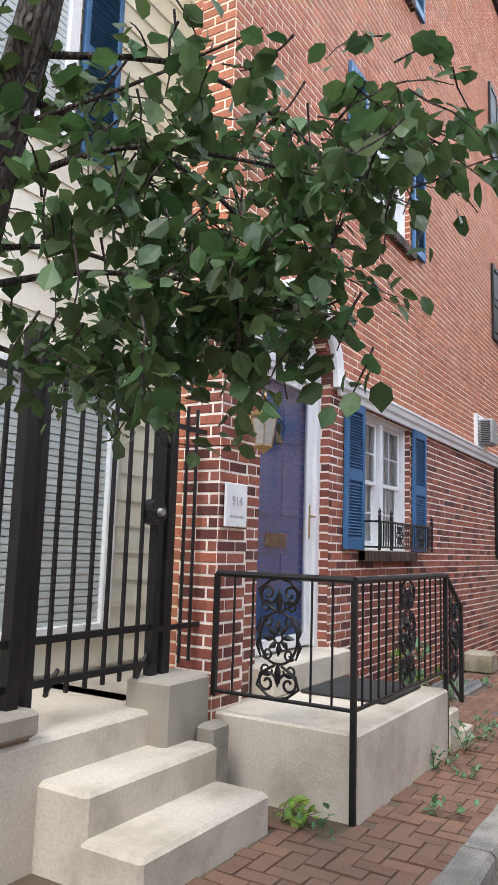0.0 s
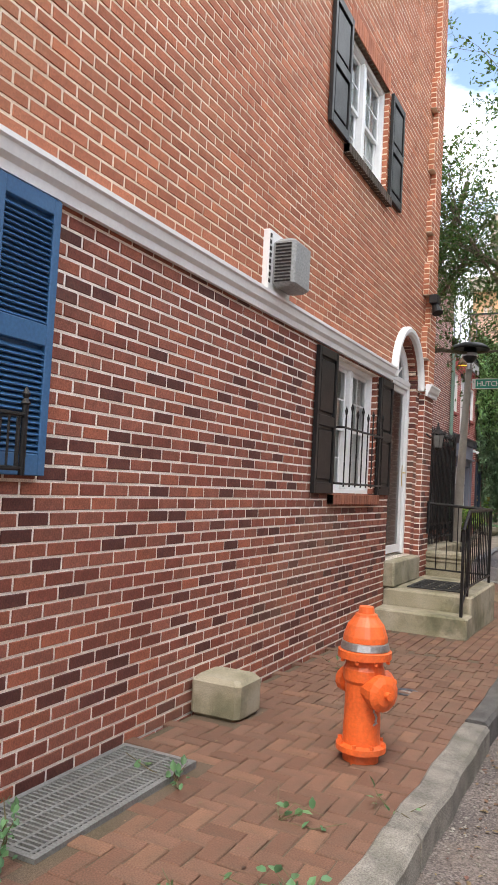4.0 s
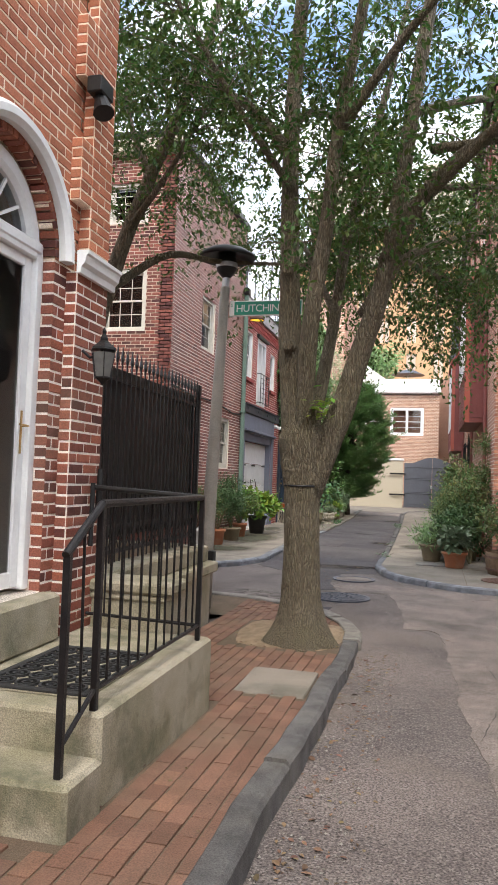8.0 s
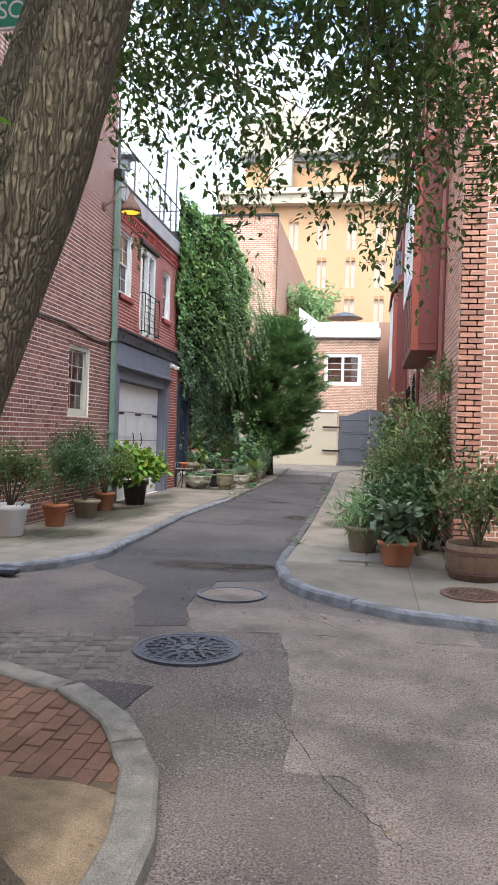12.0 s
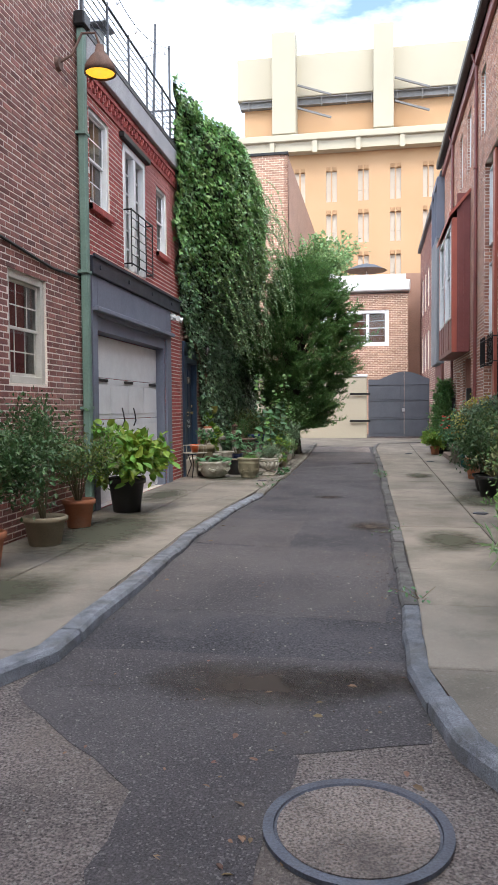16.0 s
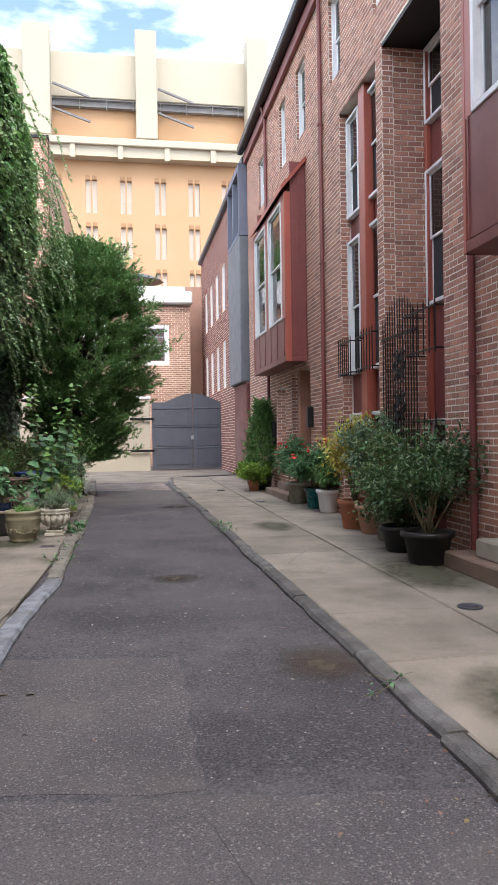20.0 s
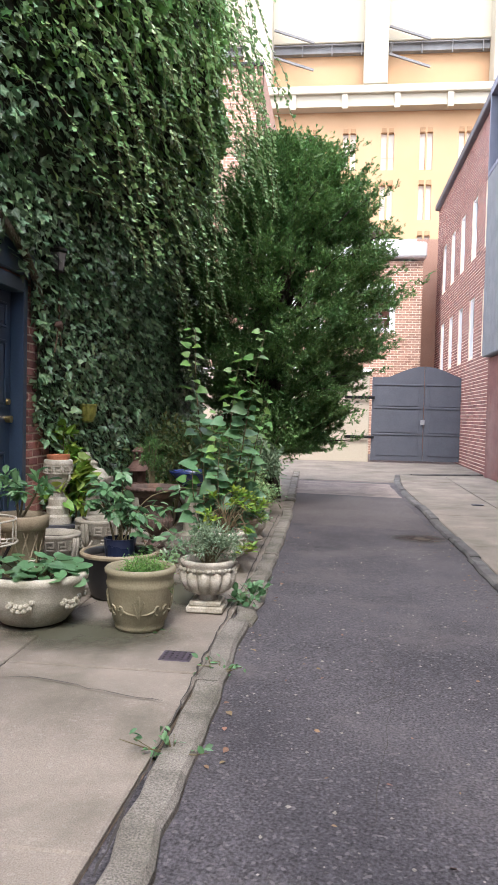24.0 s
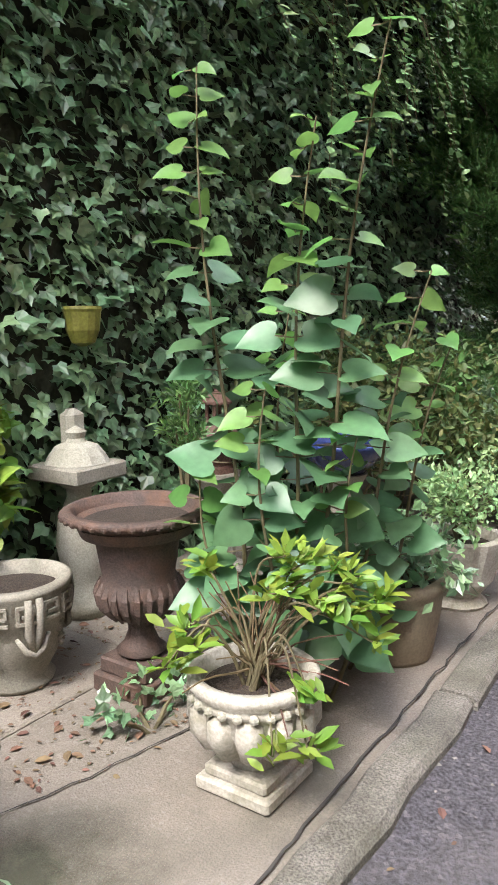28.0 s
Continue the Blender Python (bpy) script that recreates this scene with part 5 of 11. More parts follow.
for z in (0.85, 2.05):
    part("strap_hinge", Geo().box(-2.4, -1.5, 54.13, 54.17, z, z + 0.09, 0.01), M_BLACKP, gate, "long dark strap hinge")
annex = thing("annex", (-1.6, 59, 0), "low brick building with a white cornice and white windows", "house")
FA = Face("y-", 59)
part("side_wing", Geo().box(0.36, 2.5, 62.0, 67, 0, 8.7), M_BRICK_PALE, annex)
part("sloping_awning", Geo().prism([(-4.75, 8.6), (-2.9, 8.6), (-4.75, 9.95)], "y", 64.0, 66.0), M_WHITE, annex, "white sloping roof awning")
AN_OPS = [(-2.7, -0.6, 4.6, 6.4, False), (-4.4, -3.2, 4.6, 6.4, False)]
brick_wall(annex, "front_wall", FA, -5.6, 0.35, 0, 7.2, AN_OPS, M_MORTAR_TAN, M_BRICK_PALE, 0.3, 0.09, 0.25)
part("cornice", Geo().box(-5.7, 0.45, 58.7, 60, 7.3, 7.85, 0.06), M_WHITE, annex, "white painted cornice")
part("roof_parapet", Geo().box(-5.6, 0.35, 61.5, 61.7, 7.7, 8.6), M_WHITE, annex)
part("body", Geo().box(-5.6, 0.35, 59.31, 68, 0, 7.2), M_BRICK_TAN, annex)
for o in AN_OPS:
    sash_window(annex, FA, *o[:4], 2, 1, 2, 0.05, M_WHITE, None, None, glass=M_GLASS_DARK, room=True, rim=0.16)
gable = thing("gable_building", (-7.2, 62, 0), "tall brick building with a sloping side wall", "house")
FG = Face("y-", 59.3)
brick_wall(gable, "front_wall", FG, -10, -5.7, 0, 14.5, [(-8.2, -7.4, 10.5, 12.2, False)], M_MORTAR_TAN, M_BRICK_PALE, 0.3, 0.12, 0.3)
part("side_wall", Geo().prism([(59.3, 0), (84, 0), (84, 14.75), (59.3, 14.5)], "x", -5.9, -5.7), M_BRICK_PALE, gable)
part("coping", Geo().box(-10.05, -5.66, 59.2, 59.6, 14.5, 14.62), M_BLACKP, gable)

office = thing("office_block", (-2, 85, 0), "large ochre office block with cream concrete frames", "building")
FO = Face("y-", 85)
ow = []
for r, (lo, hi) in enumerate(((19.0, 21.6), (15.5, 17.95), (12.0, 14.4), (8.6, 11.0), (5.0, 7.5))):
    for k in range(-6, 9):
        c = -2.2 + 2.68 * k
        if -14.2 < c - 0.6 and c + 0.6 < 19.5:
            ow += [(c - 0.45, c - 0.06, lo, hi, False), (c + 0.06, c + 0.45, lo, hi, False)]
part("wall", wall_body(FO, -14.5, 21, 0, 23.1, ow, 0.4), M_ORANGE_WALL, office, "ochre rendered wall")
for k, o in enumerate(ow):
    g = Geo()
    FO.box(g, o[0], o[1], -0.3, -0.22, o[2], o[3])
    FO.box(g, o[0] + 0.03, o[1] - 0.03, -0.22, -0.2, o[2] + 0.9, o[2] + 0.98)
    part("window", g, M_BLIND, office)
g = Geo()
for o in ow:
    FO.box(g, o[0] + 0.02, o[1] - 0.02, -0.02, 0.04, o[3] + 0.02, o[3] + 0.35, 0.02)
part("lintel_course", g, mat("ochre_dark", (0.4, 0.235, 0.12), 0.85), office, kind="stuff")
part("ledge", Geo().box(-14.8, 21, 84.0, 85.0, 23.1, 23.9).box(-14.8, 21, 83.7, 85.2, 23.9, 24.45, 0.05), M_CREAM, office, "cream concrete ledge")
for k in range(10):
    part("ledge_bracket", Geo().box(-13.6 + 3.6 * k, -13.2 + 3.6 * k, 83.8, 84.3, 22.9, 24.47), M_CREAM, office)
part("upper_wall", Geo().box(-12.5, 21, 86.0, 86.4, 24.4, 27.9), M_ORANGE_WALL, office)
part("roof_band", Geo().box(-13, 21, 85.2, 86.5, 28.1, 31.6, 0.05), M_CREAM, office, "cream concrete upper band")
# Grey paled for distance haze, used on gap strip, braces and rail.
HAZE_GREY = mat("hazed_grey", (0.2, 0.2, 0.2), 0.7)
part("dark_gap", Geo().box(-12.8, 20.8, 85.5, 86.3, 27.5, 28.1), HAZE_GREY, office)
for a, b in ((-9.8, -7.8), (-1.35, 0.3), (7.4, 9.1), (16, 17.7)):
    part("pilaster", Geo().box(a, b, 83.9, 85.6, 24.6, 33.0, 0.05), M_CREAM, office, "cream concrete pilaster")
    g = Geo()
    for z in (28.9, 27.0):
        g.slab(look((b + 0.1, 84.8, z), (b + 3.0, 84.8, z - 1.0)) @ pose(0, 0, -3.0), 0.15, 0.15, 3.0)
    part("brace", g, HAZE_GREY, office)
g = Geo()
for k in range(16):
    g.tube([(-12 + 2.1 * k, 85.3, 27.2), (-12 + 2.1 * k, 85.3, 28.1)], 0.04, 6)
g.tube([(-12.6, 85.3, 28.0), (20.6, 85.3, 28.0)], 0.05, 6)
part("roof_rail", g, HAZE_GREY, office)

row = thing("far_row", (XR, 56, 0), "brown brick row with tall white windows and a grey bay", "house")
FR2 = Face("x-", XR)
row_ops = [(50.6 + 1.9 * k, 51.35 + 1.9 * k, lo, hi, False) for k in range(5) for lo, hi in ((6.0, 7.7), (3.2, 4.9))]
brick_wall(row, "street_wall", FR2, 49.9, 60.5, 0, 9.4, row_ops, M_MORTAR_TAN, M_BRICK_OLD, 0.3, 0.09, 0.25)
for o in row_ops:
    sash_window(row, FR2, *o[:4], 1, 1, 1, 0.05, M_WHITE, None, None, glass=M_GLASS_DARK, rim=0.07)
part("body", Geo().box(XR + 0.31, 10, 47.45, 60.5, 0, 9.3), M_BRICK_OLD, row)
part("parapet", Geo().box(XR - 0.15, XR + 0.4, 47.45, 60.5, 9.4, 9.6, 0.02), M_GREYMETAL, row)
part("grey_bay", Geo().box(XR - 0.25, XR + 0.3, 47.5, 49.9, 3.0, 7.3, 0.03), mat("slate_panel", (0.16, 0.18, 0.2), 0.6), row, "slate grey panelled bay")
part("bay_base", Geo().box(XR - 0.1, XR + 0.3, 47.5, 49.9, 0, 3.0, 0.03), M_BRICK_OLD, row)
g = Geo()
for a, b, lo, hi in ((47.5, 49.9, 7.3, 7.4), (47.5, 49.9, 9.2, 9.4), (47.5, 47.6, 7.4, 9.2), (48.65, 48.75, 7.4, 9.2), (49.8, 49.9, 7.4, 9.2)):
    g.box(XR - 0.25, XR + 0.3, a, b, lo, hi)
part("glazed_box_frame", g, M_BLUEGREY, row, "blue-grey framed glazed roof box")

# ---- leaves and plants ----
LEAF_SHAPES = {
    "blade": ([(0, 0, 0), (0.5, 0.5, 0.08), (1, 0, 0.0), (0.5, -0.5, 0.08)], [(0, 1, 2), (0, 2, 3)]),
    "oval": ([(0, 0, 0), (0.25, 0.36, 0.07), (0.62, 0.42, 0.06), (1, 0, -0.06), (0.62, -0.42, 0.06), (0.25, -0.36, 0.07), (0.5, 0, 0)], [(0, 6, 2, 1), (6, 3, 2), (0, 5, 4, 6), (6, 4, 3)]),
    "heart": ([(0, 0, 0), (0.3, 0, 0), (0.62, 0, -0.03), (1, 0, -0.14), (-0.12, 0.2, 0.05), (-0.1, 0.38, 0.06), (0.05, 0.49, 0.06), (0.25, 0.5, 0.055), (0.45, 0.42, 0.045), (0.65, 0.28, 0.01), (0.83, 0.13, -0.05),
               (-0.12, -0.2, 0.05), (-0.1, -0.38, 0.06), (0.05, -0.49, 0.06), (0.25, -0.5, 0.055), (0.45, -0.42, 0.045), (0.65, -0.28, 0.01), (0.83, -0.13, -0.05)],
              [(0, 1, 7, 6), (0, 6, 5, 4), (1, 2, 9, 8), (1, 8, 7), (2, 3, 10, 9), (0, 13, 14, 1), (0, 11, 12, 13), (1, 15, 16, 2), (1, 14, 15), (2, 16, 17, 3)]),
    "round": ([(0, 0, 0), (0.45, 0, -0.02), (-0.22, 0.16, 0.02), (-0.2, 0.38, 0.03), (0.05, 0.53, 0.0), (0.4, 0.56, 0.03), (0.7, 0.42, -0.02), (0.9, 0.2, 0.0), (0.95, 0, -0.05),
               (-0.22, -0.16, 0.02), (-0.2, -0.38, 0.03), (0.05, -0.53, 0.0), (0.4, -0.56, 0.03), (0.7, -0.42, -0.02), (0.9, -0.2, 0.0)],
              [(0, 4, 3, 2), (0, 1, 5, 4), (1, 7, 6, 5), (1, 8, 7), (0, 9, 10, 11), (0, 11, 12, 1), (1, 12, 13, 14), (1, 14, 8)]),
    "ivy": ([(0, 0, 0), (-0.1, 0.34, 0.05), (0.28, 0.55, 0.02), (0.5, 0.24, 0.05), (1, 0, -0.04), (0.5, -0.24, 0.05), (0.28, -0.55, 0.02), (-0.1, -0.34, 0.05)], [(0, 3, 2, 1), (0, 4, 3), (0, 7, 6, 5), (0, 5, 4)]),
}


def leaf_geo(pos, way, up, length, width, shape="blade"):
    """Many leaves at once: at pos, pointing along way, their upper side towards up."""
    tmpl, faces = LEAF_SHAPES[shape]
    pos, way, up = np.asarray(pos, float), np.asarray(way, float), np.asarray(up, float)
    way = way / np.linalg.norm(way, axis=1, keepdims=True).clip(1e-6)
    side = np.cross(up, way)
    side /= np.linalg.norm(side, axis=1, keepdims=True).clip(1e-6)
    up = np.cross(way, side)
    length = np.broadcast_to(np.asarray(length, float), len(pos))
    t = np.array(tmpl)
    v = pos[:, None] + length[:, None, None] * (way[:, None] * t[None, :, :1] + side[:, None] * t[None, :, 1:2] * width + up[:, None] * t[None, :, 2:])
    k = len(tmpl)
    g = Geo()
    g.v = v.reshape(-1, 3)
    offs = np.arange(len(pos)) * k
    g.f = [tuple(int(i) + o for i in f) for o in offs.tolist() for f in faces]
    return g


def merge(*gs):
    out = Geo()
    vs, at = [], 0
    for q in gs:
        vs.append(np.array(q.v, float).reshape(-1, 3))
        out.f += [tuple(i + at for i in f) for f in q.f]
        at += len(q.v)
    out.v = np.concatenate(vs)
    return out


def rand_dirs(rng, n, zlo=-1.0, zhi=1.0):
    a, z = rng.uniform(0, 2 * np.pi, n), rng.uniform(zlo, zhi, n)
    r = np.sqrt(np.clip(1 - z * z, 0, 1))
    return np.stack([r * np.cos(a), r * np.sin(a), z], 1)


def branchlets(rng, start, heading, length, n, spread=0.7, droop=0.0):
    """Twigs fanned off one limb: lists of points."""
    out = []
    for _ in range(n):
        d = np.array(heading, float) / np.linalg.norm(heading) + rng.normal(0, spread, 3)
        d /= np.linalg.norm(d)
        p, pts = np.array(start, float), [np.array(start, float)]
        for _ in range(4):
            p = p + d * length / 4
            d = d + rng.normal(0, 0.18, 3) + np.array([0, 0, -droop])
            d /= np.linalg.norm(d)
            pts.append(p)
        out.append(pts)
    return out


def leaf_spray(rng, twigs, per, size, width, shape, jitter=0.1, droop=-0.3, spread=1.0):
    """Leaves set along twigs."""
    pos, way = [], []
    for pts in twigs:
        pts = np.array(pts)
        k = rng.uniform(0.15, 1, per) * (len(pts) - 1)
        i = np.minimum(k.astype(int), len(pts) - 2)
        base = pts[i] + (pts[i + 1] - pts[i]) * (k - i)[:, None]
        d = rng.normal(0, spread, (per, 3)) + (pts[-1] - pts[0]) / (np.linalg.norm(pts[-1] - pts[0]) + 1e-6)
        d[:, 2] += droop
        pos.append(base + rng.normal(0, jitter, (per, 3)))
        way.append(d)
    pos, way = np.concatenate(pos), np.concatenate(way)
    up = rng.normal(0, 0.45, pos.shape) + [0, 0, 1]
    return leaf_geo(pos, way, up, size * rng.uniform(0.6, 1.25, len(pos)), width, shape)


def bush(name, at, radius, height, label, material, n=500, size=0.06, width=0.6, shape="blade", stems=7, z0=0.0, seed=1, upright=0.6, lean=(0, 0), category="plant", root=None, flowers=None):
    """A shrub or potted plant: stems and a crown of leaves, uneven."""
    rng = np.random.default_rng(seed)
    plant = root or thing(name, at, label, category)
    base = np.array(at) + [0, 0, z0]
    g, twigs = Geo(), []
    for k in range(stems):
        a = rng.uniform(0, 2 * np.pi)
        r = radius * rng.uniform(0.25, 1.0)
        tip = base + [r * math.cos(a) + lean[0], r * math.sin(a) + lean[1], height * rng.uniform(0.55, 1.05) * (1 - 0.35 * (r / radius) * (1 - upright))]
        mid = base * 0.5 + tip * 0.5 + [0, 0, height * 0.12] + rng.normal(0, radius * 0.08, 3)
        g.tube([base + [0.3 * r * math.cos(a) * 0.2, 0.3 * r * math.sin(a) * 0.2, -0.02], mid, tip], [0.011, 0.008, 0.004], 5)
        twigs += branchlets(rng, mid, tip - mid, radius * 0.75, 3, 0.6)
        twigs += branchlets(rng, tip * 0.75 + mid * 0.25, tip - mid, radius * 0.7, 4, 0.7)
    part("stem_mass", g, M_STEM, plant, kind="stuff")
    lv = leaf_spray(rng, twigs, max(3, int(2.4 * n / len(twigs))), size * 1.15, width, shape, radius * 0.13)
    part("foliage", lv, material, plant, kind="stuff")
    if flowers:
        spots = [np.array(t[-1]) for t in twigs]
        spots.sort(key=lambda q: -q[2])
        idx = rng.choice(len(spots) * 2 // 3, flowers)
        fg = Geo()
        for i in idx:
            c = spots[i] + rng.normal(0, 0.03, 3) + [-0.07, -0.16, 0.1]
            d = rand_dirs(rng, 6, 0.0, 0.8)
            q = leaf_geo(np.repeat(c[None], 6, 0), d, np.repeat([[0, 0, 1.0]], 6, 0), 0.07, 0.8, "blade")
            fg = merge(fg, q) if len(fg.v) else q
        part("blossom_mass", fg, M_REDFLOWER, plant, kind="stuff")
    return plant


def weed(at, height, seed, label="small green weed growing from a joint", material=None, n=40, size=0.06, shape="oval", spread=0.12):
    rng = np.random.default_rng(seed)
    base, g, twigs = np.array(at, float), Geo(), []
    for k in range(5):
        tip = base + [rng.normal(0, spread), rng.normal(0, spread), height * rng.uniform(0.5, 1.0)]
        pts = [base, base * 0.5 + tip * 0.5 + rng.normal(0, 0.02, 3), tip]
        g.tube(pts, [0.004, 0.003, 0.002], 4)
        twigs.append(pts)
    lv = leaf_spray(rng, twigs, max(2, n // 5), size, 0.7, shape, 0.02)
    ob = thing("weed", tuple(at), label, "plant", "weeds in the joints")
    part("stem_mass", g, M_STEM, ob, kind="stuff")
    part("foliage", lv, material or M_WEED, ob, kind="stuff")
    return ob


# ---- brick pavers, herringbone and running bond ----
rngp = random.Random(11)
paver_me = mesh_of("paver", Geo().box(-0.097, 0.097, -0.047, 0.047, -0.04, 0.0, 0.005), M_PAVER)


def inside(poly, x, y):
    hit = False
    for (x0, y0), (x1, y1) in zip(poly, poly[1:] + poly[:1]):
        if (y0 > y) != (y1 > y) and x < (x1 - x0) * (y - y0) / (y1 - y0) + x0:
            hit = not hit
    return hit


PAVE_POLY = [(x + 0.06, y) for x, y in KERB_W[:11]] + [(-3.2, 19.7), (-2.62, 19.7), (-2.62, -3)]
PAVE_POLY[0] = (-1.02, -3)
KEEP_OUT = [(-2.62, -2.1, 7.7, 8.95), (-2.75, -1.6, 3.7, 6.2), (-3, -1.97, 1.4, 3.6), (-2.75, -1.58, 13.62, 16.0), (-1.62, -1.03, 16.3, 17.15), (-2.2, -0.95, 17.95, 19.6), (-2.7, -2.25, 9.6, 10.1)]
w2 = 0.1
placed = []
for i in range(0, 245):
    for j in range(-30, 30):
        gx = j
        r = (gx - i) % 4
        x, y = -1.85 + gx * w2, -3 + i * w2
        if y > 12.6:
            continue
        if r == 0:
            placed.append((x + w2, y + w2 / 2, 0.0))
        elif r == 3:
            placed.append((x + w2 / 2, y + w2, 90.0))
for i in range(-9, 9):
    for j in range(0, 45):
        placed.append((-1.85 + i * w2, 12.75 + 0.2 * j + (0.1 if i % 2 else 0), 90.0))
joined = Geo()
count = 0
for x, y, a in placed:
    if not inside(PAVE_POLY, x, y) or any(k[0] < x < k[1] and k[2] < y < k[3] for k in KEEP_OUT):
        continue
    if x < -2.58:
        continue
    z = side_z(y) + rngp.uniform(-0.004, 0.004)
    m = pose(x, y, z, rngp.uniform(-1.2, 1.2), rngp.uniform(-1.2, 1.2), a + rngp.uniform(-1, 1))
    if 5.9 < y < 10.4 and count < 300:
        ob = new("paver", paver_me)
        ob.parent = pave_w
        ob.matrix_local = m
        count += 1
    else:
        q = Geo().box(-0.097, 0.097, -0.047, 0.047, -0.03, 0.0)
        v = [m @ Vector(p) for p in q.v]
        v[4:] = [m @ Vector((p[0] * 0.97, p[1] * 0.94, p[2])) for p in q.v[4:]]
        joined.add(v, q.f[1:])
part("pavers", joined, M_PAVER, pave_w, kind="stuff")

# concrete slabs of the two alley pavements
def slabs(pave, kerb, cols, y0, y1, step, out):
    rng = random.Random(int(y0))
    y = y0
    while y < y1:
        d = step * rng.uniform(0.85, 1.2)
        for a, b in cols:
            def kx(yy):
                ks = sorted((q[1], q[0]) for q in kerb if 24.4 < q[1] < 49.6)
                return float(np.interp(yy, [k[0] for k in ks], [k[1] for k in ks]))
            xa0 = a if a is not None else kx(y) + out
            xa1 = a if a is not None else kx(y + d) + out
            xb0 = b if b is not None else kx(y) + out
            xb1 = b if b is not None else kx(y + d) + out
            e, z0, z1, lift = 0.013, side_z(y), side_z(y + d), rng.uniform(-0.004, 0.005)
            top = [(xa0 + e, y + e, z0 + lift), (xb0 - e, y + e, z0 + lift), (xb1 - e, y + d - e, z1 + lift), (xa1 + e, y + d - e, z1 + lift)]
            mid = [(p[0] + (e if i in (0, 3) else -e) * -0.8, p[1] + (e if i < 2 else -e) * -0.8, p[2] - 0.008) for i, p in enumerate(top)]
            low = [(p[0], p[1], p[2] - 0.05) for p in mid]
            g = Geo().add(top + mid + low, [(0, 1, 2, 3)] + [(i, 4 + i, 4 + (i + 1) % 4, (i + 1) % 4) for i in range(4)] + [(4 + i, 8 + i, 8 + (i + 1) % 4, 4 + (i + 1) % 4) for i in range(4)])
            part("paving_slab", g, M_SLAB, pave)
        y += d


slabs(pave_r, KERB_R, [(None, -0.05), (-0.04, 1.04)], 25.4, 49.3, 1.35, 0.0)
slabs(pave_l, KERB_L, [(-5.4, -4.55), (-4.54, None)], 25.35, 49.2, 1.5, 0.0)
part("paving_slab", Geo().add([(x, y, side_z(y) + 0.002) for x, y in [(-1.04, 25.38), (-0.87, 24.55), (-0.54, 24.02), (-0.12, 23.67), (0.45, 23.35), (0.45, 25.38)]], [(5, 4, 3, 2, 1, 0)]), M_SLAB, pave_r)
part("paving_slab", Geo().add([(x, y, side_z(y) + 0.002) for x, y in [(0.458, 23.36), (1.4, 23.15), (3.21, 23.15), (3.21, 26.1), (1.06, 26.1), (1.06, 25.38), (0.458, 25.38)]], [(6, 5, 4, 3, 2, 1, 0)]), M_SLAB, pave_r)
for a in (3.22, 5.9, 8.6):
    part("paving_slab", Geo().add([(a, 23.16, side_z(23.2)), (a + 2.65, 23.16, side_z(23.2)), (a + 2.65, 26.1, 0.0), (a, 26.1, 0.0)], [(0, 1, 2, 3)]), M_SLAB, pave_r)
part("paving_slab", Geo().add([(x, y, side_z(y) + 0.002) for x, y in [(-3.5, 25.33), (-5.4, 25.33), (-5.4, 24.12), (-4.3, 24.22), (-3.76, 24.72)]], [(0, 1, 2, 3, 4)]), M_SLAB, pave_l)
part("paving_slab", Geo().add([(x, y, side_z(y) + 0.002) for x, y in [(-5.42, 25.13), (-12, 25.13), (-12, 24.12), (-5.42, 24.12)]], [(0, 1, 2, 3)]), M_SLAB, pave_l)

part("alley_surface", sheet(-3.62, -0.95, [25.6 + 0.5 * k for k in range(45)], lambda y: road_z(y) + 0.003, 2), M_ALLEY, road, "dark grey alley asphalt")
# repairs in the road
patch([(-1.78, 23.4), (-0.57, 23.42), (-0.3, 23.28), (0.9, 23.05), (0.9, 22.62), (-0.74, 22.6), (-1.5, 22.45)], M_PATCH_PALE)
patch([(-0.74, 22.58), (-0.5, 21.14), (-0.45, 20.08), (-0.14, 20.12), (-0.02, 19.88), (0.02, 19.2), (0.1, 17.0), (0.3, 14.0), (3.4, 14.0), (3.6, 22.3), (0.9, 22.58)], M_PATCH_PALE, 0.006)
patch([(-1.88, 24.98), (-1.7, 24.35), (-1.78, 23.42), (-1.57, 22.62), (-2.05, 22.51), (-2.35, 23.48), (-2.39, 23.85), (-2.29, 25.16)], M_PATCH, 0.005)
patch([(-3.3, 25.62), (-1.1, 25.62), (-1.08, 24.6), (-1.85, 24.4), (-2.35, 24.0), (-3.35, 24.9)], M_PATCH, 0.0045)
patch([(-2.75, 20.0), (-1.62, 19.75), (-1.45, 21.1), (-2.6, 21.2)], M_PATCH, 0.008)
patch([(-3.3, 26.6), (-1.25, 26.4), (-1.2, 28.9), (-3.4, 29.2)], M_PATCH)
patch([(-3.35, 29.25), (-2.3, 29.1), (-2.25, 30.9), (-3.4, 31.1)], M_PATCH, 0.007)
patch([(-3.4, 41.5), (-1.4, 41.2), (-1.45, 44.8), (-3.5, 45.2)], M_PATCH)
patch([(-3.5, 45.25), (-1.45, 44.9), (-1.5, 47.4), (-3.6, 47.6)], M_PATCH_PALE)
patch([(-7, 48.0), (2.5, 47.7), (2.5, 54.1), (-7, 54.1)], M_SLAB, 0.005, "concrete_strip")

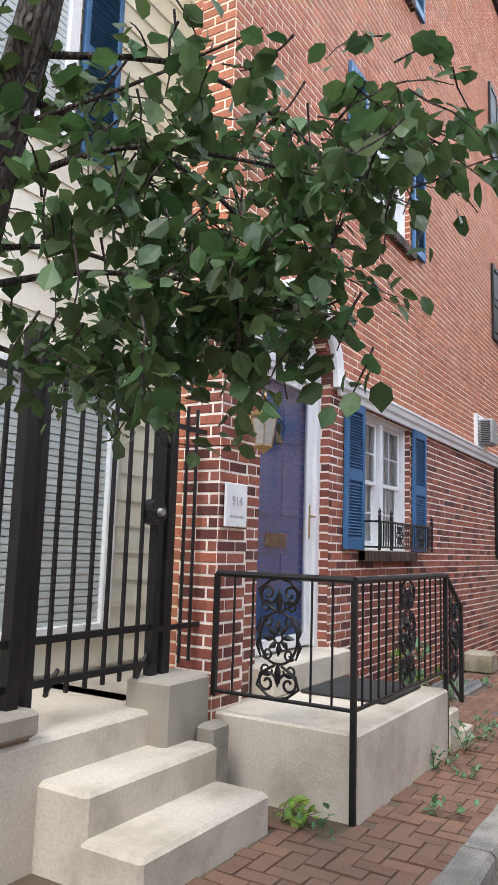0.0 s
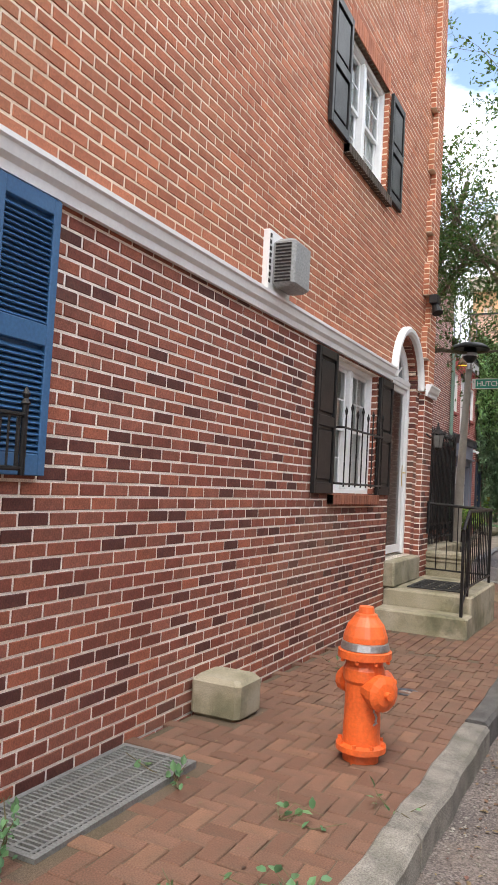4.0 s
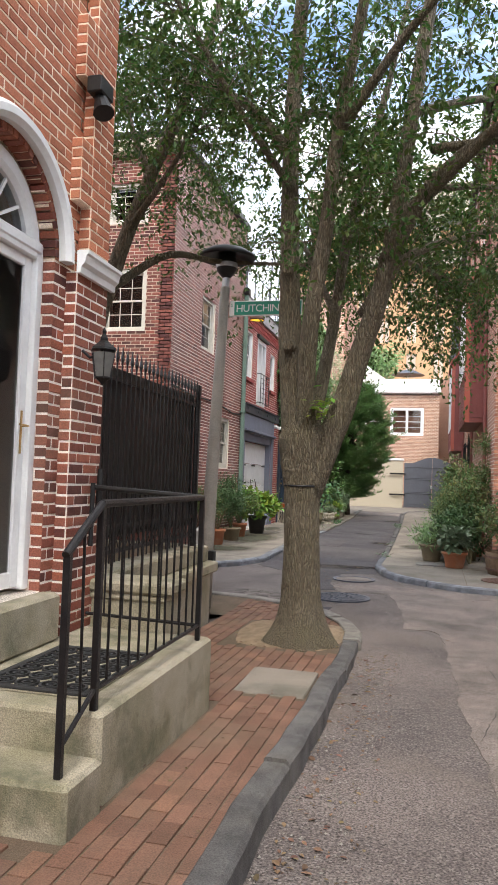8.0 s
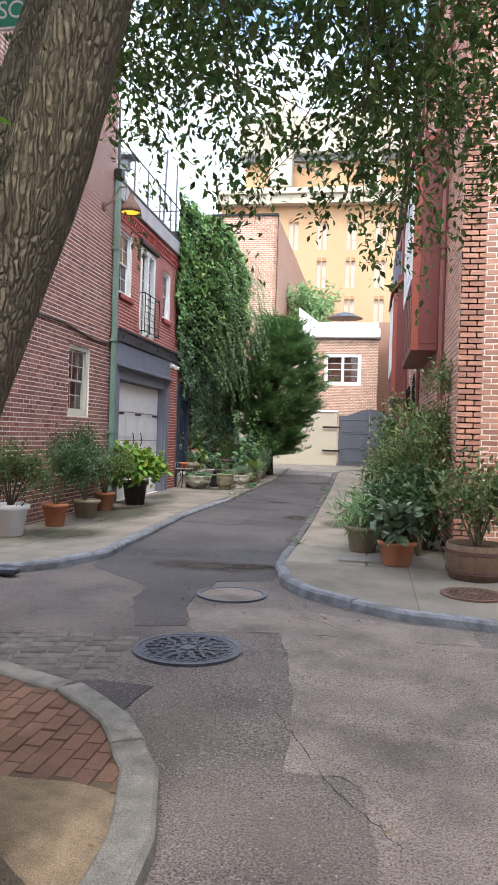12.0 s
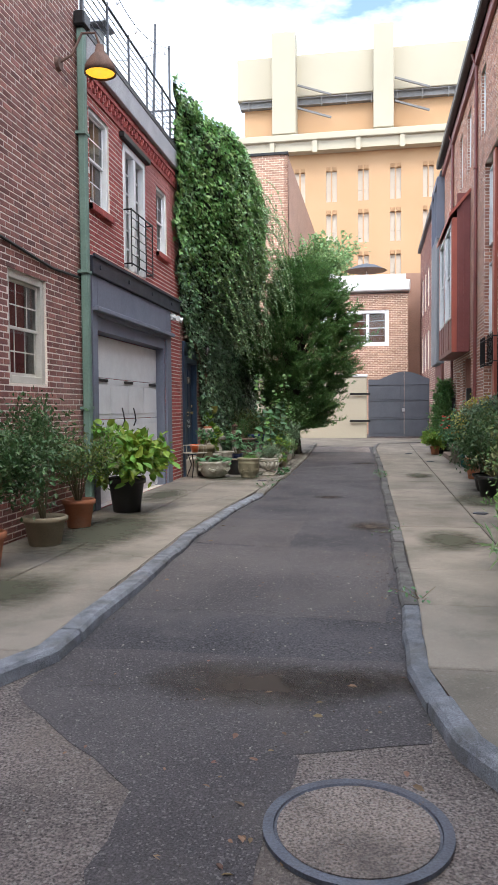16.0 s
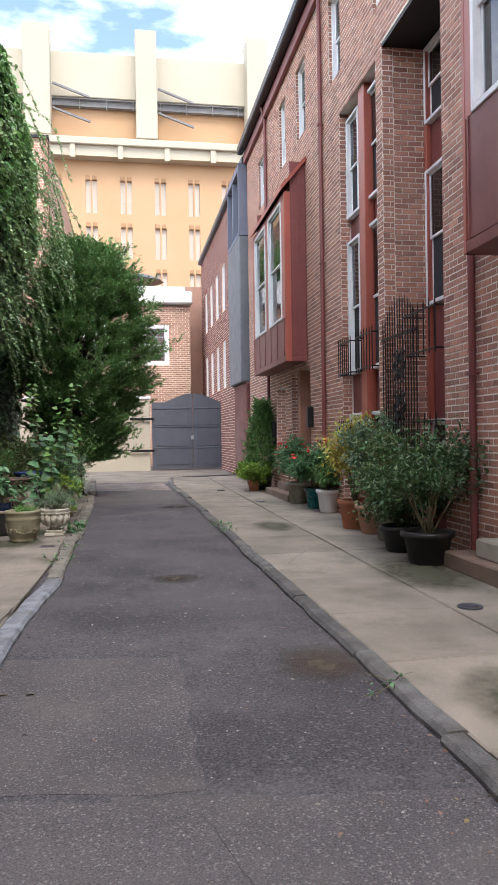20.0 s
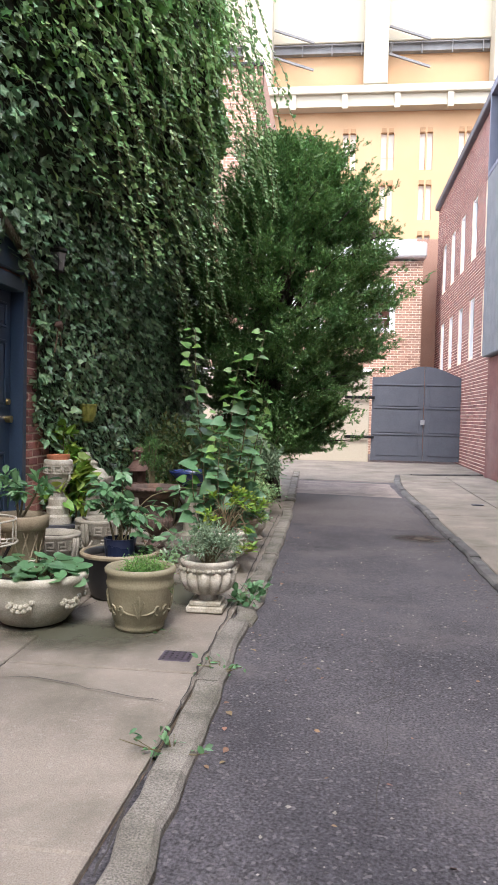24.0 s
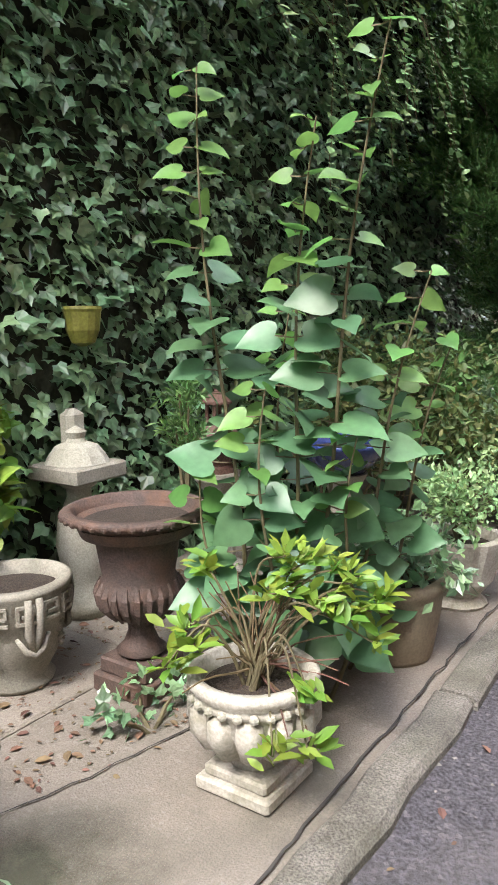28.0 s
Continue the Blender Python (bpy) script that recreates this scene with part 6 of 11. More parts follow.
# cobbles round the manhole
cob = Geo()
rc = random.Random(3)
for i in range(6):
    for j in range(9):
        x, y = -2.95 + 0.2 * i, 20.95 + 0.14 * j + 0.05 * (i % 2)
        if math.hypot(x + 1.42, y - 21.97) > 0.5 and x < -1.55 + 0.0 * j and y < 22.4:
            cob.slab(pose(x, y, road_z(y) - 0.04, rc.uniform(-2, 2), rc.uniform(-2, 2), 12 + rc.uniform(-5, 5)), 0.185, 0.125, 0.046 + rc.uniform(0, 0.006), 0.01)
part("cobbles", cob, mat("worn_sett", (0.16, 0.14, 0.128), 0.9, (0.1, 0.088, 0.08), 7, 0.9, 120, 0.4, 0.8, island=0.2, dirt=(0.07, 0.06, 0.05), dirt_amount=0.5, dirt_scale=2), road, "worn granite setts", kind="stuff")


def crack(host, pts, width=0.012, zf=road_z, lift=0.0075, seed=0):
    """A dark wandering crack: a thin ribbon just over the surface."""
    rk = random.Random(seed)
    line = []
    for (x0, y0), (x1, y1) in zip(pts, pts[1:]):
        n = max(2, int(math.hypot(x1 - x0, y1 - y0) / 0.07))
        line += [(x0 + (x1 - x0) * i / n + rk.uniform(-0.009, 0.009), y0 + (y1 - y0) * i / n + rk.uniform(-0.02, 0.02)) for i in range(n)]
    line.append(pts[-1])
    g = Geo()
    for i, (x, y) in enumerate(line):
        a, b = line[max(0, i - 1)], line[min(len(line) - 1, i + 1)]
        dx, dy = b[0] - a[0], b[1] - a[1]
        ln = math.hypot(dx, dy) or 1.0
        w = width * rk.uniform(0.3, 1.0) * (0.3 if i in (0, len(line) - 1) else 1)
        for s in (-0.5, 0.5):
            g.v.append((x - dy / ln * w * s, y + dx / ln * w * s, zf(y) + lift))
    g.f = [(2 * i, 2 * i + 1, 2 * i + 3, 2 * i + 2) for i in range(len(line) - 1)]
    return part("crack", g, M_CRACK, host)


for k, (pts, w) in enumerate((([(-0.85, 23.4), (0.0, 22.6), (0.6, 22.4), (1.9, 22.5)], 0.02), ([(-0.6, 20.9), (-0.2, 20.0), (0.3, 19.2), (0.5, 17.6), (0.2, 16.2)], 0.022), ([(-3.2, 25.0), (-2.4, 25.15), (-1.9, 24.9)], 0.018),
                              ([(-3.35, 26.5), (-2.3, 26.6), (-1.05, 26.35)], 0.025), ([(-2.2, 26.6), (-2.1, 28.0), (-2.35, 29.1)], 0.012), ([(-3.4, 32.6), (-2.5, 32.4), (-1.2, 32.7)], 0.018), ([(-3.2, 35.2), (-2.6, 35.25), (-2.2, 35.6)], 0.014),
                              ([(-2.5, 34.2), (-2.3, 35.8), (-2.4, 37.3)], 0.01), ([(-3.3, 39.8), (-2.2, 39.72), (-1.2, 39.9)], 0.03), ([(-1.3, 33.6), (-1.7, 34.6), (-1.5, 36.0)], 0.014), ([(0.9, 8.0), (0.7, 10.5), (1.0, 13.0), (0.6, 15.5)], 0.016), ([(-0.2, 12.0), (0.4, 12.3), (1.2, 12.1)], 0.012),
                              ([(1.6, 21.9), (1.2, 20.4), (1.5, 18.8)], 0.016), ([(-0.1, 24.9), (-1.0, 25.2)], 0.012), ([(-2.9, 29.3), (-2.0, 29.9), (-1.4, 29.6)], 0.012))):
    crack(road, pts, 0.42 * w, seed=k)
for k, (host, pts) in enumerate(((pave_l, [(-5.2, 28.2), (-4.4, 28.5), (-3.6, 28.1)]), (pave_l, [(-5.3, 35.0), (-4.3, 35.3), (-3.5, 35.1)]), (pave_l, [(-4.4, 31.4), (-3.9, 32.6), (-3.7, 33.4)]), (pave_r, [(-0.9, 28.8), (-0.4, 29.3), (0.3, 29.0)]), (pave_r, [(-0.9, 33.8), (-0.5, 34.6), (0.1, 35.4)]), (pave_l, [(-5.3, 36.0), (-4.6, 36.4), (-4.1, 37.9), (-3.9, 38.9)]))):
    crack(host, pts, 0.009, side_z, 0.01, 50 + k)

for k, (pts, w) in enumerate((([(-3.4, 33.7), (-3.42, 35.7), (-3.41, 37.5), (-3.43, 39.5), (-3.44, 42.0)], 0.013), ([(-3.5, 26.8), (-3.6, 29.6), (-3.54, 32.0), (-3.42, 33.6)], 0.016))):
    crack(pave_l, pts, w, side_z, 0.014, 70 + k)


def stain(host, x, y, rx, ry, zf=road_z, lift=0.009, material=None):
    k = 24
    g = Geo().add([(x + rx * math.cos(2 * math.pi * i / k), y + ry * math.sin(2 * math.pi * i / k), zf(y + ry * math.sin(2 * math.pi * i / k)) + lift) for i in range(k)], [tuple(range(k))])
    return part("stain", g, material or M_STAIN, host)


for q in ((-2.0, 25.2, 0.9, 0.45), (-1.4, 25.3, 0.5, 0.3), (-2.1, 33.5, 0.35, 0.3), (-1.6, 40.6, 0.5, 0.4), (-1.4, 30.6, 0.4, 0.5)):
    stain(road, *q)
for q in ((-4.6, 29.6, 0.9, 2.2), (-4.5, 26.6, 0.9, 1.0), (-4.3, 36.1, 0.9, 0.5), (-4.9, 33.2, 0.5, 1.2), (-3.9, 37.2, 0.5, 0.8)):
    stain(pave_l, *q, side_z, 0.012, M_MOSSY_STAIN)
for q in ((-0.5, 29.5, 0.5, 0.9), (0.3, 33.0, 0.6, 1.2), (-0.4, 37.0, 0.4, 0.8)):
    stain(pave_r, *q, side_z, 0.012, M_MOSSY_STAIN)


def round_cover(name, x, y, r, label, pattern, z=None, material=None):
    z = road_z(y) + 0.004 if z is None else z
    ob = thing(name, (x, y, z), label, "manhole cover")
    material = material or M_CASTIRON
    part("rim", Geo().lathe(x, y, [(r, -0.02), (r, 0.012), (r - 0.04, 0.012), (r - 0.045, 0.004), (r - 0.05, 0.004)], 40, z=z), material, ob)
    part("lid", Geo().lathe(x, y, [(r - 0.055, -0.01), (r - 0.055, 0.008)], 40, z=z), material if pattern else M_PATCH_PALE, ob)
    g = Geo()
    if pattern:
        for ring_r, n, s in ((0.2, 6, 0.045), (0.4, 10, 0.055), (0.6, 16, 0.055), (0.8, 22, 0.055)):
            for k in range(n):
                a = 2 * math.pi * k / n + ring_r
                cx, cy = x + (r - 0.05) * ring_r * math.cos(a), y + (r - 0.05) * ring_r * math.sin(a)
                g.lathe(cx, cy, [(s * r / 0.43, 0.008), (s * r / 0.43, 0.014), (s * 0.55 * r / 0.43, 0.014), (s * 0.5 * r / 0.43, 0.008)], 6, z=z)
        g.lathe(x, y, [(0.06, 0.008), (0.06, 0.016)], 12, z=z)
        part("raised_pattern", g, material, ob, kind="stuff")
    return ob


round_cover("manhole_cover", -1.42, 21.97, 0.43, "bluish cast-iron manhole cover with a raised hexagon pattern", True)
round_cover("access_cover", -1.42, 23.88, 0.365, "concrete-filled round access cover with a blue-grey iron rim", False)
round_cover("tree_grate", 1.05, 24.2, 0.34, "rusty brown round iron cover in the pavement", True, side_z(24.2) + 0.006, M_RUST)
for x, y, r in ((-1.62, 7.25, 0.075), (-1.42, 7.35, 0.085), (-1.55, 6.75, 0.07), (-1.59, 11.15, 0.1)):
    round_cover("valve_cover", x, y, r, "small round iron valve cover set in the brick pavement", False, side_z(y) - 0.008)
for x, y in ((0.1, 31.6), (0.45, 30.7), (0.1, 40.8), (-0.3, 44.0)):
    round_cover("valve_cover", x, y, 0.1, "small round iron cover in the concrete pavement", True, side_z(y) + 0.006)

# ---- first entrance: steps, railing, lantern, plaque ----
ZP = 0.6
stoop = thing("entrance_steps", (-2.1, 4.8, 0.14), "cream painted concrete stoop with two side steps", "steps")
part("platform", Geo().box(-2.64, -1.63, 3.9, 5.62, 0.05, ZP, 0.012), M_CONC_LIGHT, stoop)
part("step", Geo().box(-2.64, -1.62, 5.622, 5.86, 0.05, 0.43, 0.012), M_CONC_LIGHT, stoop)
part("step", Geo().box(-2.64, -1.58, 5.862, 6.1, 0.05, 0.27, 0.012), M_CONC_LIGHT, stoop)
part("door_sill", Geo().box(-2.82, -2.45, 4.42, 5.72, ZP + 0.002, 0.8, 0.015), M_CONC_LIGHT, stoop)
single("door_mat", Geo().box(-2.42, -1.8, 4.75, 5.5, ZP + 0.003, ZP + 0.022, 0.006), M_RUBBER, "black rubber door mat on the concrete stoop", "mat")


def scroll(g, c, u, v, r, turns=1.6, t=0.006, flip=1, start=0.0):
    """A flat iron volute round c in the plane of u and v."""
    pts = []
    for i in range(22):
        a = start + flip * 2 * math.pi * turns * i / 21
        q = r * (1 - 0.8 * i / 21)
        pts.append(Vector(c) + Vector(u) * (q * math.cos(a)) + Vector(v) * (q * math.sin(a)))
    g.tube(pts, t, 5)
    return pts[0]


def ornament(c, u, half, h):
    """A cast-iron panel, c at its middle; u along the railing: an oval with a flower, scrolls above and below."""
    g, up = Geo(), Vector((0, 0, 1))
    c, u = Vector(c), Vector(u)
    t = 0.0105 * min(1.0, h / 0.5)
    oval = [c + u * (half * 0.86 * math.cos(2 * math.pi * k / 28)) + up * (h * 0.215 * math.sin(2 * math.pi * k / 28)) for k in range(29)]
    g.tube(oval, t * 0.8, 6)
    g.tube([c + u * (half * 0.2 * math.cos(2 * math.pi * k / 12)) + up * (half * 0.2 * math.sin(2 * math.pi * k / 12)) for k in range(13)], t * 0.8, 5)
    for k in range(8):
        a = math.pi * k / 4
        d = u * math.cos(a) + up * math.sin(a)
        e = u * -math.sin(a) + up * math.cos(a)
        r = half * (0.72 if k % 2 == 0 else 0.62)
        g.tube([c + d * half * 0.2, c + d * r * 0.6 + e * half * 0.05, c + d * r], [t * 0.7, t * 1.8, t * 0.3], 5)
    for s in (-1, 1):
        for v in (-1, 1):
            scroll(g, c + u * (s * half * 0.5) + up * (v * h * 0.37), u * s, up * v, half * 0.46, 1.45, t * 0.85, 1, math.pi)
            scroll(g, c + u * (s * half * 0.55) + up * (v * h * 0.26), u * s, up * -v, half * 0.3, 1.2, t * 0.7, 1, math.pi)
            g.tube([c + up * (v * h * 0.5), c + u * (s * half * 0.45) + up * (v * h * 0.475), c + u * (s * half * 0.95) + up * (v * h * 0.4), c + u * (s * half * 0.8) + up * (v * h * 0.3), c + u * (s * half * 0.15) + up * (v * h * 0.225)], t * 0.85, 6)
    for s in (-1, 1):
        for v in (-1, 1):
            scroll(g, c + u * (s * half * 0.5) + up * (v * h * 0.13), u * s, up * v, half * 0.26, 1.2, t * 0.65, 1, 0.5)
            g.tube([c + u * (s * half * 0.86), c + u * (s * half * 0.98) + up * (v * h * 0.06), c + u * (s * half * 0.8) + up * (v * h * 0.17)], [t, t * 1.2, t * 0.4], 5)
    for v in (-1, 1):
        g.tube([c + up * (v * h * 0.2), c + up * (v * h * 0.28), c + up * (v * h * 0.36), c + up * (v * h * 0.4)], [t * 0.6, t * 2.0, t * 1.2, t * 0.3], 6)
    return g


def railing(name, spans, label, gap=0.125, bar=0.0075, posts=(), panels=(), rail_h=0.02):
    """Spans of (bottom from, bottom to, top from, top to); bars stand between."""
    ob = thing(name, tuple(spans[0][0]), label, "railing")
    for p0, p1, q0, q1 in spans:
        p0, p1, q0, q1 = map(Vector, (p0, p1, q0, q1))
        part("handrail", Geo().tube([q0, q1], rail_h, 8), M_IRON, ob)
        part("bottom_rail", Geo().tube([p0, p1], 0.013, 6), M_IRON, ob)
        n = max(1, int((p1 - p0).length / gap))
        for k in range(1, n):
            t = k / n
            if any((p0.lerp(p1, t) - Vector(c)).to_2d().length < half * 0.85 for c, u, half, h in panels):
                continue
            part("baluster", Geo().tube([p0.lerp(p1, t), q0.lerp(q1, t)], bar, 6), M_IRON, ob)
    for a, b in posts:
        part("post", Geo().box(a[0] - 0.016, a[0] + 0.016, a[1] - 0.016, a[1] + 0.016, a[2], b, 0.003), M_IRON, ob)
    for c, u, half, h in panels:
        part("scroll_panel", ornament(c, u, half, h), M_IRON, ob, "cast-iron scroll panel")
    return ob


XA = -1.645
railing("stoop_railing", [((-2.56, 3.87, ZP + 0.13), (XA, 3.87, ZP + 0.13), (-2.56, 3.87, 1.43), (XA, 3.87, 1.43)),
                          ((XA, 3.87, ZP + 0.13), (XA, 5.6, ZP + 0.13), (XA, 3.87, 1.43), (XA, 5.6, 1.43)),
                          ((XA, 5.6, ZP + 0.1), (XA, 6.02, 0.45), (XA, 5.6, 1.43), (XA, 6.02, 1.17))],
        "black wrought-iron stoop railing with cast scroll panels", 0.12,
        posts=[((XA, 3.87, 0.14), 1.43), ((XA, 5.6, 0.14), 1.43), ((XA, 6.02, 0.44), 1.17), ((-2.56, 3.87, ZP + 0.1), 1.43)],
        panels=[((-2.12, 3.87, 1.075), (1, 0, 0), 0.145, 0.69), ((XA, 4.75, 1.075), (0, 1, 0), 0.145, 0.69), ((XA, 5.82, 0.95), (0, 1, 0), 0.115, 0.64)])


def wall_lantern(at, label, brass=True, s=1.0, reach=0.16, way=1):
    x, y, z = at
    ob = thing("wall_lantern", at, label, "lamp")
    m = M_BRASS if brass else M_IRON
    cx = x + way * reach
    part("back_plate", Geo().lathe(0, 0, [(0.02, -0.0), (0.055 * s, 0.0), (0.055 * s, 0.012), (0.02, 0.03)], 14), m, ob).matrix_local = pose(0, 0, 0.02, 0, 90 * way, 0)
    part("arm", Geo().tube([(x, y, z), (x + way * 0.06, y, z - 0.05), (cx - way * 0.03, y, z - 0.03), (cx, y, z + 0.03)], 0.011, 7), m, ob)
    part("cap", Geo().lathe(cx, y, [(0.1 * s, 0), (0.095 * s, 0.015), (0.05 * s, 0.05 * s), (0.03 * s, 0.07 * s), (0.028, 0.09 * s), (0.012, 0.12 * s), (0.016, 0.14 * s), (0.0, 0.17 * s)], 6, z=z + 0.0), m, ob)
    part("glass", Geo().lathe(cx, y, [(0.055 * s, -0.2 * s), (0.088 * s, -0.02)], 6, z=z), mat("lantern_glass", (0.36, 0.35, 0.32), 0.12, None, 5, 0.3, 30, 0.1, 0.1) if brass else mat("smoked_glass", (0.14, 0.14, 0.135), 0.12, None, 5, 0.3, 30, 0.1, 0.1), ob, "frosted glass")
    for k in range(6):
        a = 2 * math.pi * k / 6
        c, q = math.cos(a), math.sin(a)
        part("cage_bar", Geo().tube([(cx + 0.06 * s * c, y + 0.06 * s * q, z - 0.21 * s), (cx + 0.094 * s * c, y + 0.094 * s * q, z)], 0.0035, 5), m, ob)
    part("base", Geo().lathe(cx, y, [(0.0, -0.26 * s), (0.02 * s, -0.235 * s), (0.062 * s, -0.205 * s), (0.062 * s, -0.195 * s)], 6, z=z), m, ob)
    return ob


wall_lantern((W + 0.09, 4.17, 2.46), "brass and glass wall lantern beside the blue door", True, 1.0, 0.13)
wall_lantern((W + 0.1, 15.56, 2.42), "black wall lantern beside the second door", False, 0.95)
plaque = thing("house_plaque", (W + 0.105, 4.1, 1.87), "white enamel house number plaque reading 914", "sign")
part("plate", Geo().box(W + 0.1, W + 0.118, 3.895, 4.15, 1.72, 2.0, 0.005), M_WHITE, plaque)


def lettering(parent, text, m, size, material, name="lettering", depth=0.001, space=1.0):
    cu = bpy.data.curves.new("text", "FONT")
    cu.body, cu.size, cu.extrude, cu.align_x, cu.align_y, cu.resolution_u, cu.space_character = text, size, depth, "CENTER", "CENTER", 3, space
    tmp = new("text", cu)
    dg = bpy.context.evaluated_depsgraph_get()
    me = bpy.data.meshes.new_from_object(tmp.evaluated_get(dg))
    bpy.data.objects.remove(tmp)
    me.materials.clear()
    me.materials.append(material)
    ob = new(name, me)
    ob.parent = parent
    ob.matrix_local = Matrix.Translation(-BASE[parent]) @ m
    BASE[ob] = BASE[parent]
    return ob


M_INK = mat("grey_ink", (0.36, 0.35, 0.35), 0.7)
lettering(plaque, "914", pose(W + 0.1205, 4.025, 1.885, 90, 0, 90), 0.085, M_INK)
g = Geo()
for k in range(9):
    g.box(W + 0.118, W + 0.1195, 3.94 + 0.02 * k, 3.952 + 0.02 * k, 1.778, 1.793)
part("small_lettering", g, M_INK, plaque)

# window guard with scrolls on the first sill
guard = thing("window_guard", (W + 0.07, 7.04, 1.6), "low black iron window guard with scroll panels on the sill", "railing")
GX = W + 0.2
for z in (1.63, 1.86):
    part("guard_rail", Geo().tube([(W + 0.03, 6.32, z), (GX, 6.32, z), (GX, 7.85, z), (W + 0.03, 7.85, z)], 0.01, 6), M_IRON, guard)
for k in range(25):
    y = 6.36 + 1.46 * k / 24
    if abs(y - 6.85) > 0.09 and abs(y - 7.5) > 0.09:
        part("bar", Geo().tube([(GX, y, 1.63), (GX, y, 1.86)], 0.006, 5), M_IRON, guard)
for x, y in ((GX, 6.32), (GX, 7.85), (GX, 6.62)):
    part("post", Geo().lathe(x, y, [(0.014, 1.6), (0.014, 1.9), (0.022, 1.91), (0.01, 1.93), (0.018, 1.95), (0.0, 1.985)], 8), M_IRON, guard)
for y in (6.85, 7.5):
    part("scroll_panel", ornament((GX, y, 1.745), (0, 1, 0), 0.09, 0.225), M_IRON, guard)
for q in range(3):
    part("bar", Geo().tube([(W + 0.06 + 0.05 * q, 7.85, 1.63), (W + 0.06 + 0.05 * q, 7.85, 1.86)], 0.006, 5), M_IRON, guard)

# security bars on the second window
bars = thing("window_bars", (W + 0.05, 12.8, 1.62), "black iron security bars with spear tips over the window", "railing")
for z in (1.66, 2.2):
    part("bar_rail", Geo().tube([(W, 12.16, z), (W + 0.11, 12.16, z), (W + 0.11, 13.5, z), (W, 13.5, z)], 0.011, 6), M_IRON, bars)
for k in range(8):
    y = 12.22 + 1.22 * k / 7
    top = 2.32 + (0.05 if k % 2 else 0)
    part("bar", Geo().tube([(W + 0.11, y, 1.63), (W + 0.11, y, top), (W + 0.11, y, top + 0.04), (W + 0.11, y, top + 0.09)], [0.008, 0.008, 0.018, 0.001], 6), M_IRON, bars)

# air conditioner
ac = thing("air_conditioner", (W, 10.72, 3.1), "white and grey air conditioner set through the wall", "air conditioner")
part("sleeve", Geo().box(W - 0.1, W + 0.06, 10.44, 10.86, 3.1, 3.57, 0.01), M_WHITE, ac)
part("body", Geo().box(W + 0.06, W + 0.25, 10.49, 10.82, 3.13, 3.5, 0.025), mat("grey_plastic", (0.3, 0.31, 0.31), 0.5), ac, "grey casing")
g = Geo()
for k in range(12):
    g.box(W + 0.09, W + 0.22, 10.482, 10.491, 3.16 + 0.026 * k, 3.172 + 0.026 * k)
part("side_louvres", g, M_BLACKP, ac, kind="stuff")
g = Geo()
for k in range(8):
    g.box(W + 0.061, W + 0.066, 10.44, 10.465, 3.15 + 0.05 * k, 3.18 + 0.05 * k)
part("grille", g, M_BLACKP, ac, kind="stuff")

# ---- fire hydrant ----
hx, hy, hz = -1.43, 9.55, 0.12
hyd = thing("fire_hydrant", (hx, hy, hz), "orange fire hydrant with a silver ring on the brick pavement", "hydrant")
part("barrel", Geo().lathe(hx, hy, [(0.1, -0.02), (0.1, 0.05), (0.14, 0.055), (0.14, 0.085), (0.105, 0.095), (0.1, 0.3), (0.102, 0.42), (0.115, 0.44), (0.115, 0.5), (0.105, 0.52), (0.105, 0.56)], 24, z=hz), M_HYDRANT, hyd, smooth=False)
part("flange", Geo().lathe(hx, hy, [(0.105, 0.555), (0.15, 0.56), (0.15, 0.6), (0.13, 0.605)], 24, z=hz), M_HYDRANT, hyd)
part("ring", Geo().lathe(hx, hy, [(0.132, 0.603), (0.138, 0.61), (0.13, 0.645), (0.12, 0.65)], 24, z=hz), M_STEEL, hyd, "silver painted ring")
part("bonnet", Geo().lathe(hx, hy, [(0.122, 0.65), (0.12, 0.68), (0.1, 0.74), (0.065, 0.785), (0.06, 0.8), (0.045, 0.805), (0.04, 0.84), (0.0, 0.845)], 24, 0.03, 16, z=hz), M_HYDRANT, hyd)
for ang, r, ln in ((-35, 0.075, 0.1), (145, 0.05, 0.09), (55, 0.05, 0.09)):
    nz = part("nozzle", Geo().lathe(0, 0, [(r, 0.07), (r, ln + 0.03), (r + 0.02, ln + 0.035), (r + 0.022, ln + 0.08), (r * 0.8, ln + 0.1), (0.02, ln + 0.105), (0.02, ln + 0.135), (0.0, ln + 0.136)], 14), M_HYDRANT, hyd)
    nz.data.transform(Matrix.Translation(BASE[hyd]))
    nz.matrix_local = pose(0, 0, 0.4, 0, 90, ang)
g = Geo()
for k in range(8):
    a = math.pi * k / 4
    g.lathe(hx + 0.125 * math.cos(a), hy + 0.125 * math.sin(a), [(0.013, 0.085), (0.013, 0.105)], 6, z=hz)
    g.lathe(hx + 0.135 * math.cos(a), hy + 0.135 * math.sin(a), [(0.012, 0.54), (0.012, 0.556)], 6, z=hz)
part("bolts", g, M_HYDRANT, hyd)
g = Geo()
for k in range(9):
    g.tube([(hx + 0.105 + 0.01 * math.sin(k), hy - 0.1, hz + 0.42 - 0.022 * k), (hx + 0.105 + 0.01 * math.cos(k * 2), hy - 0.1, hz + 0.4 - 0.022 * k)], 0.006, 5)
part("chain", g, M_STEEL, hyd)

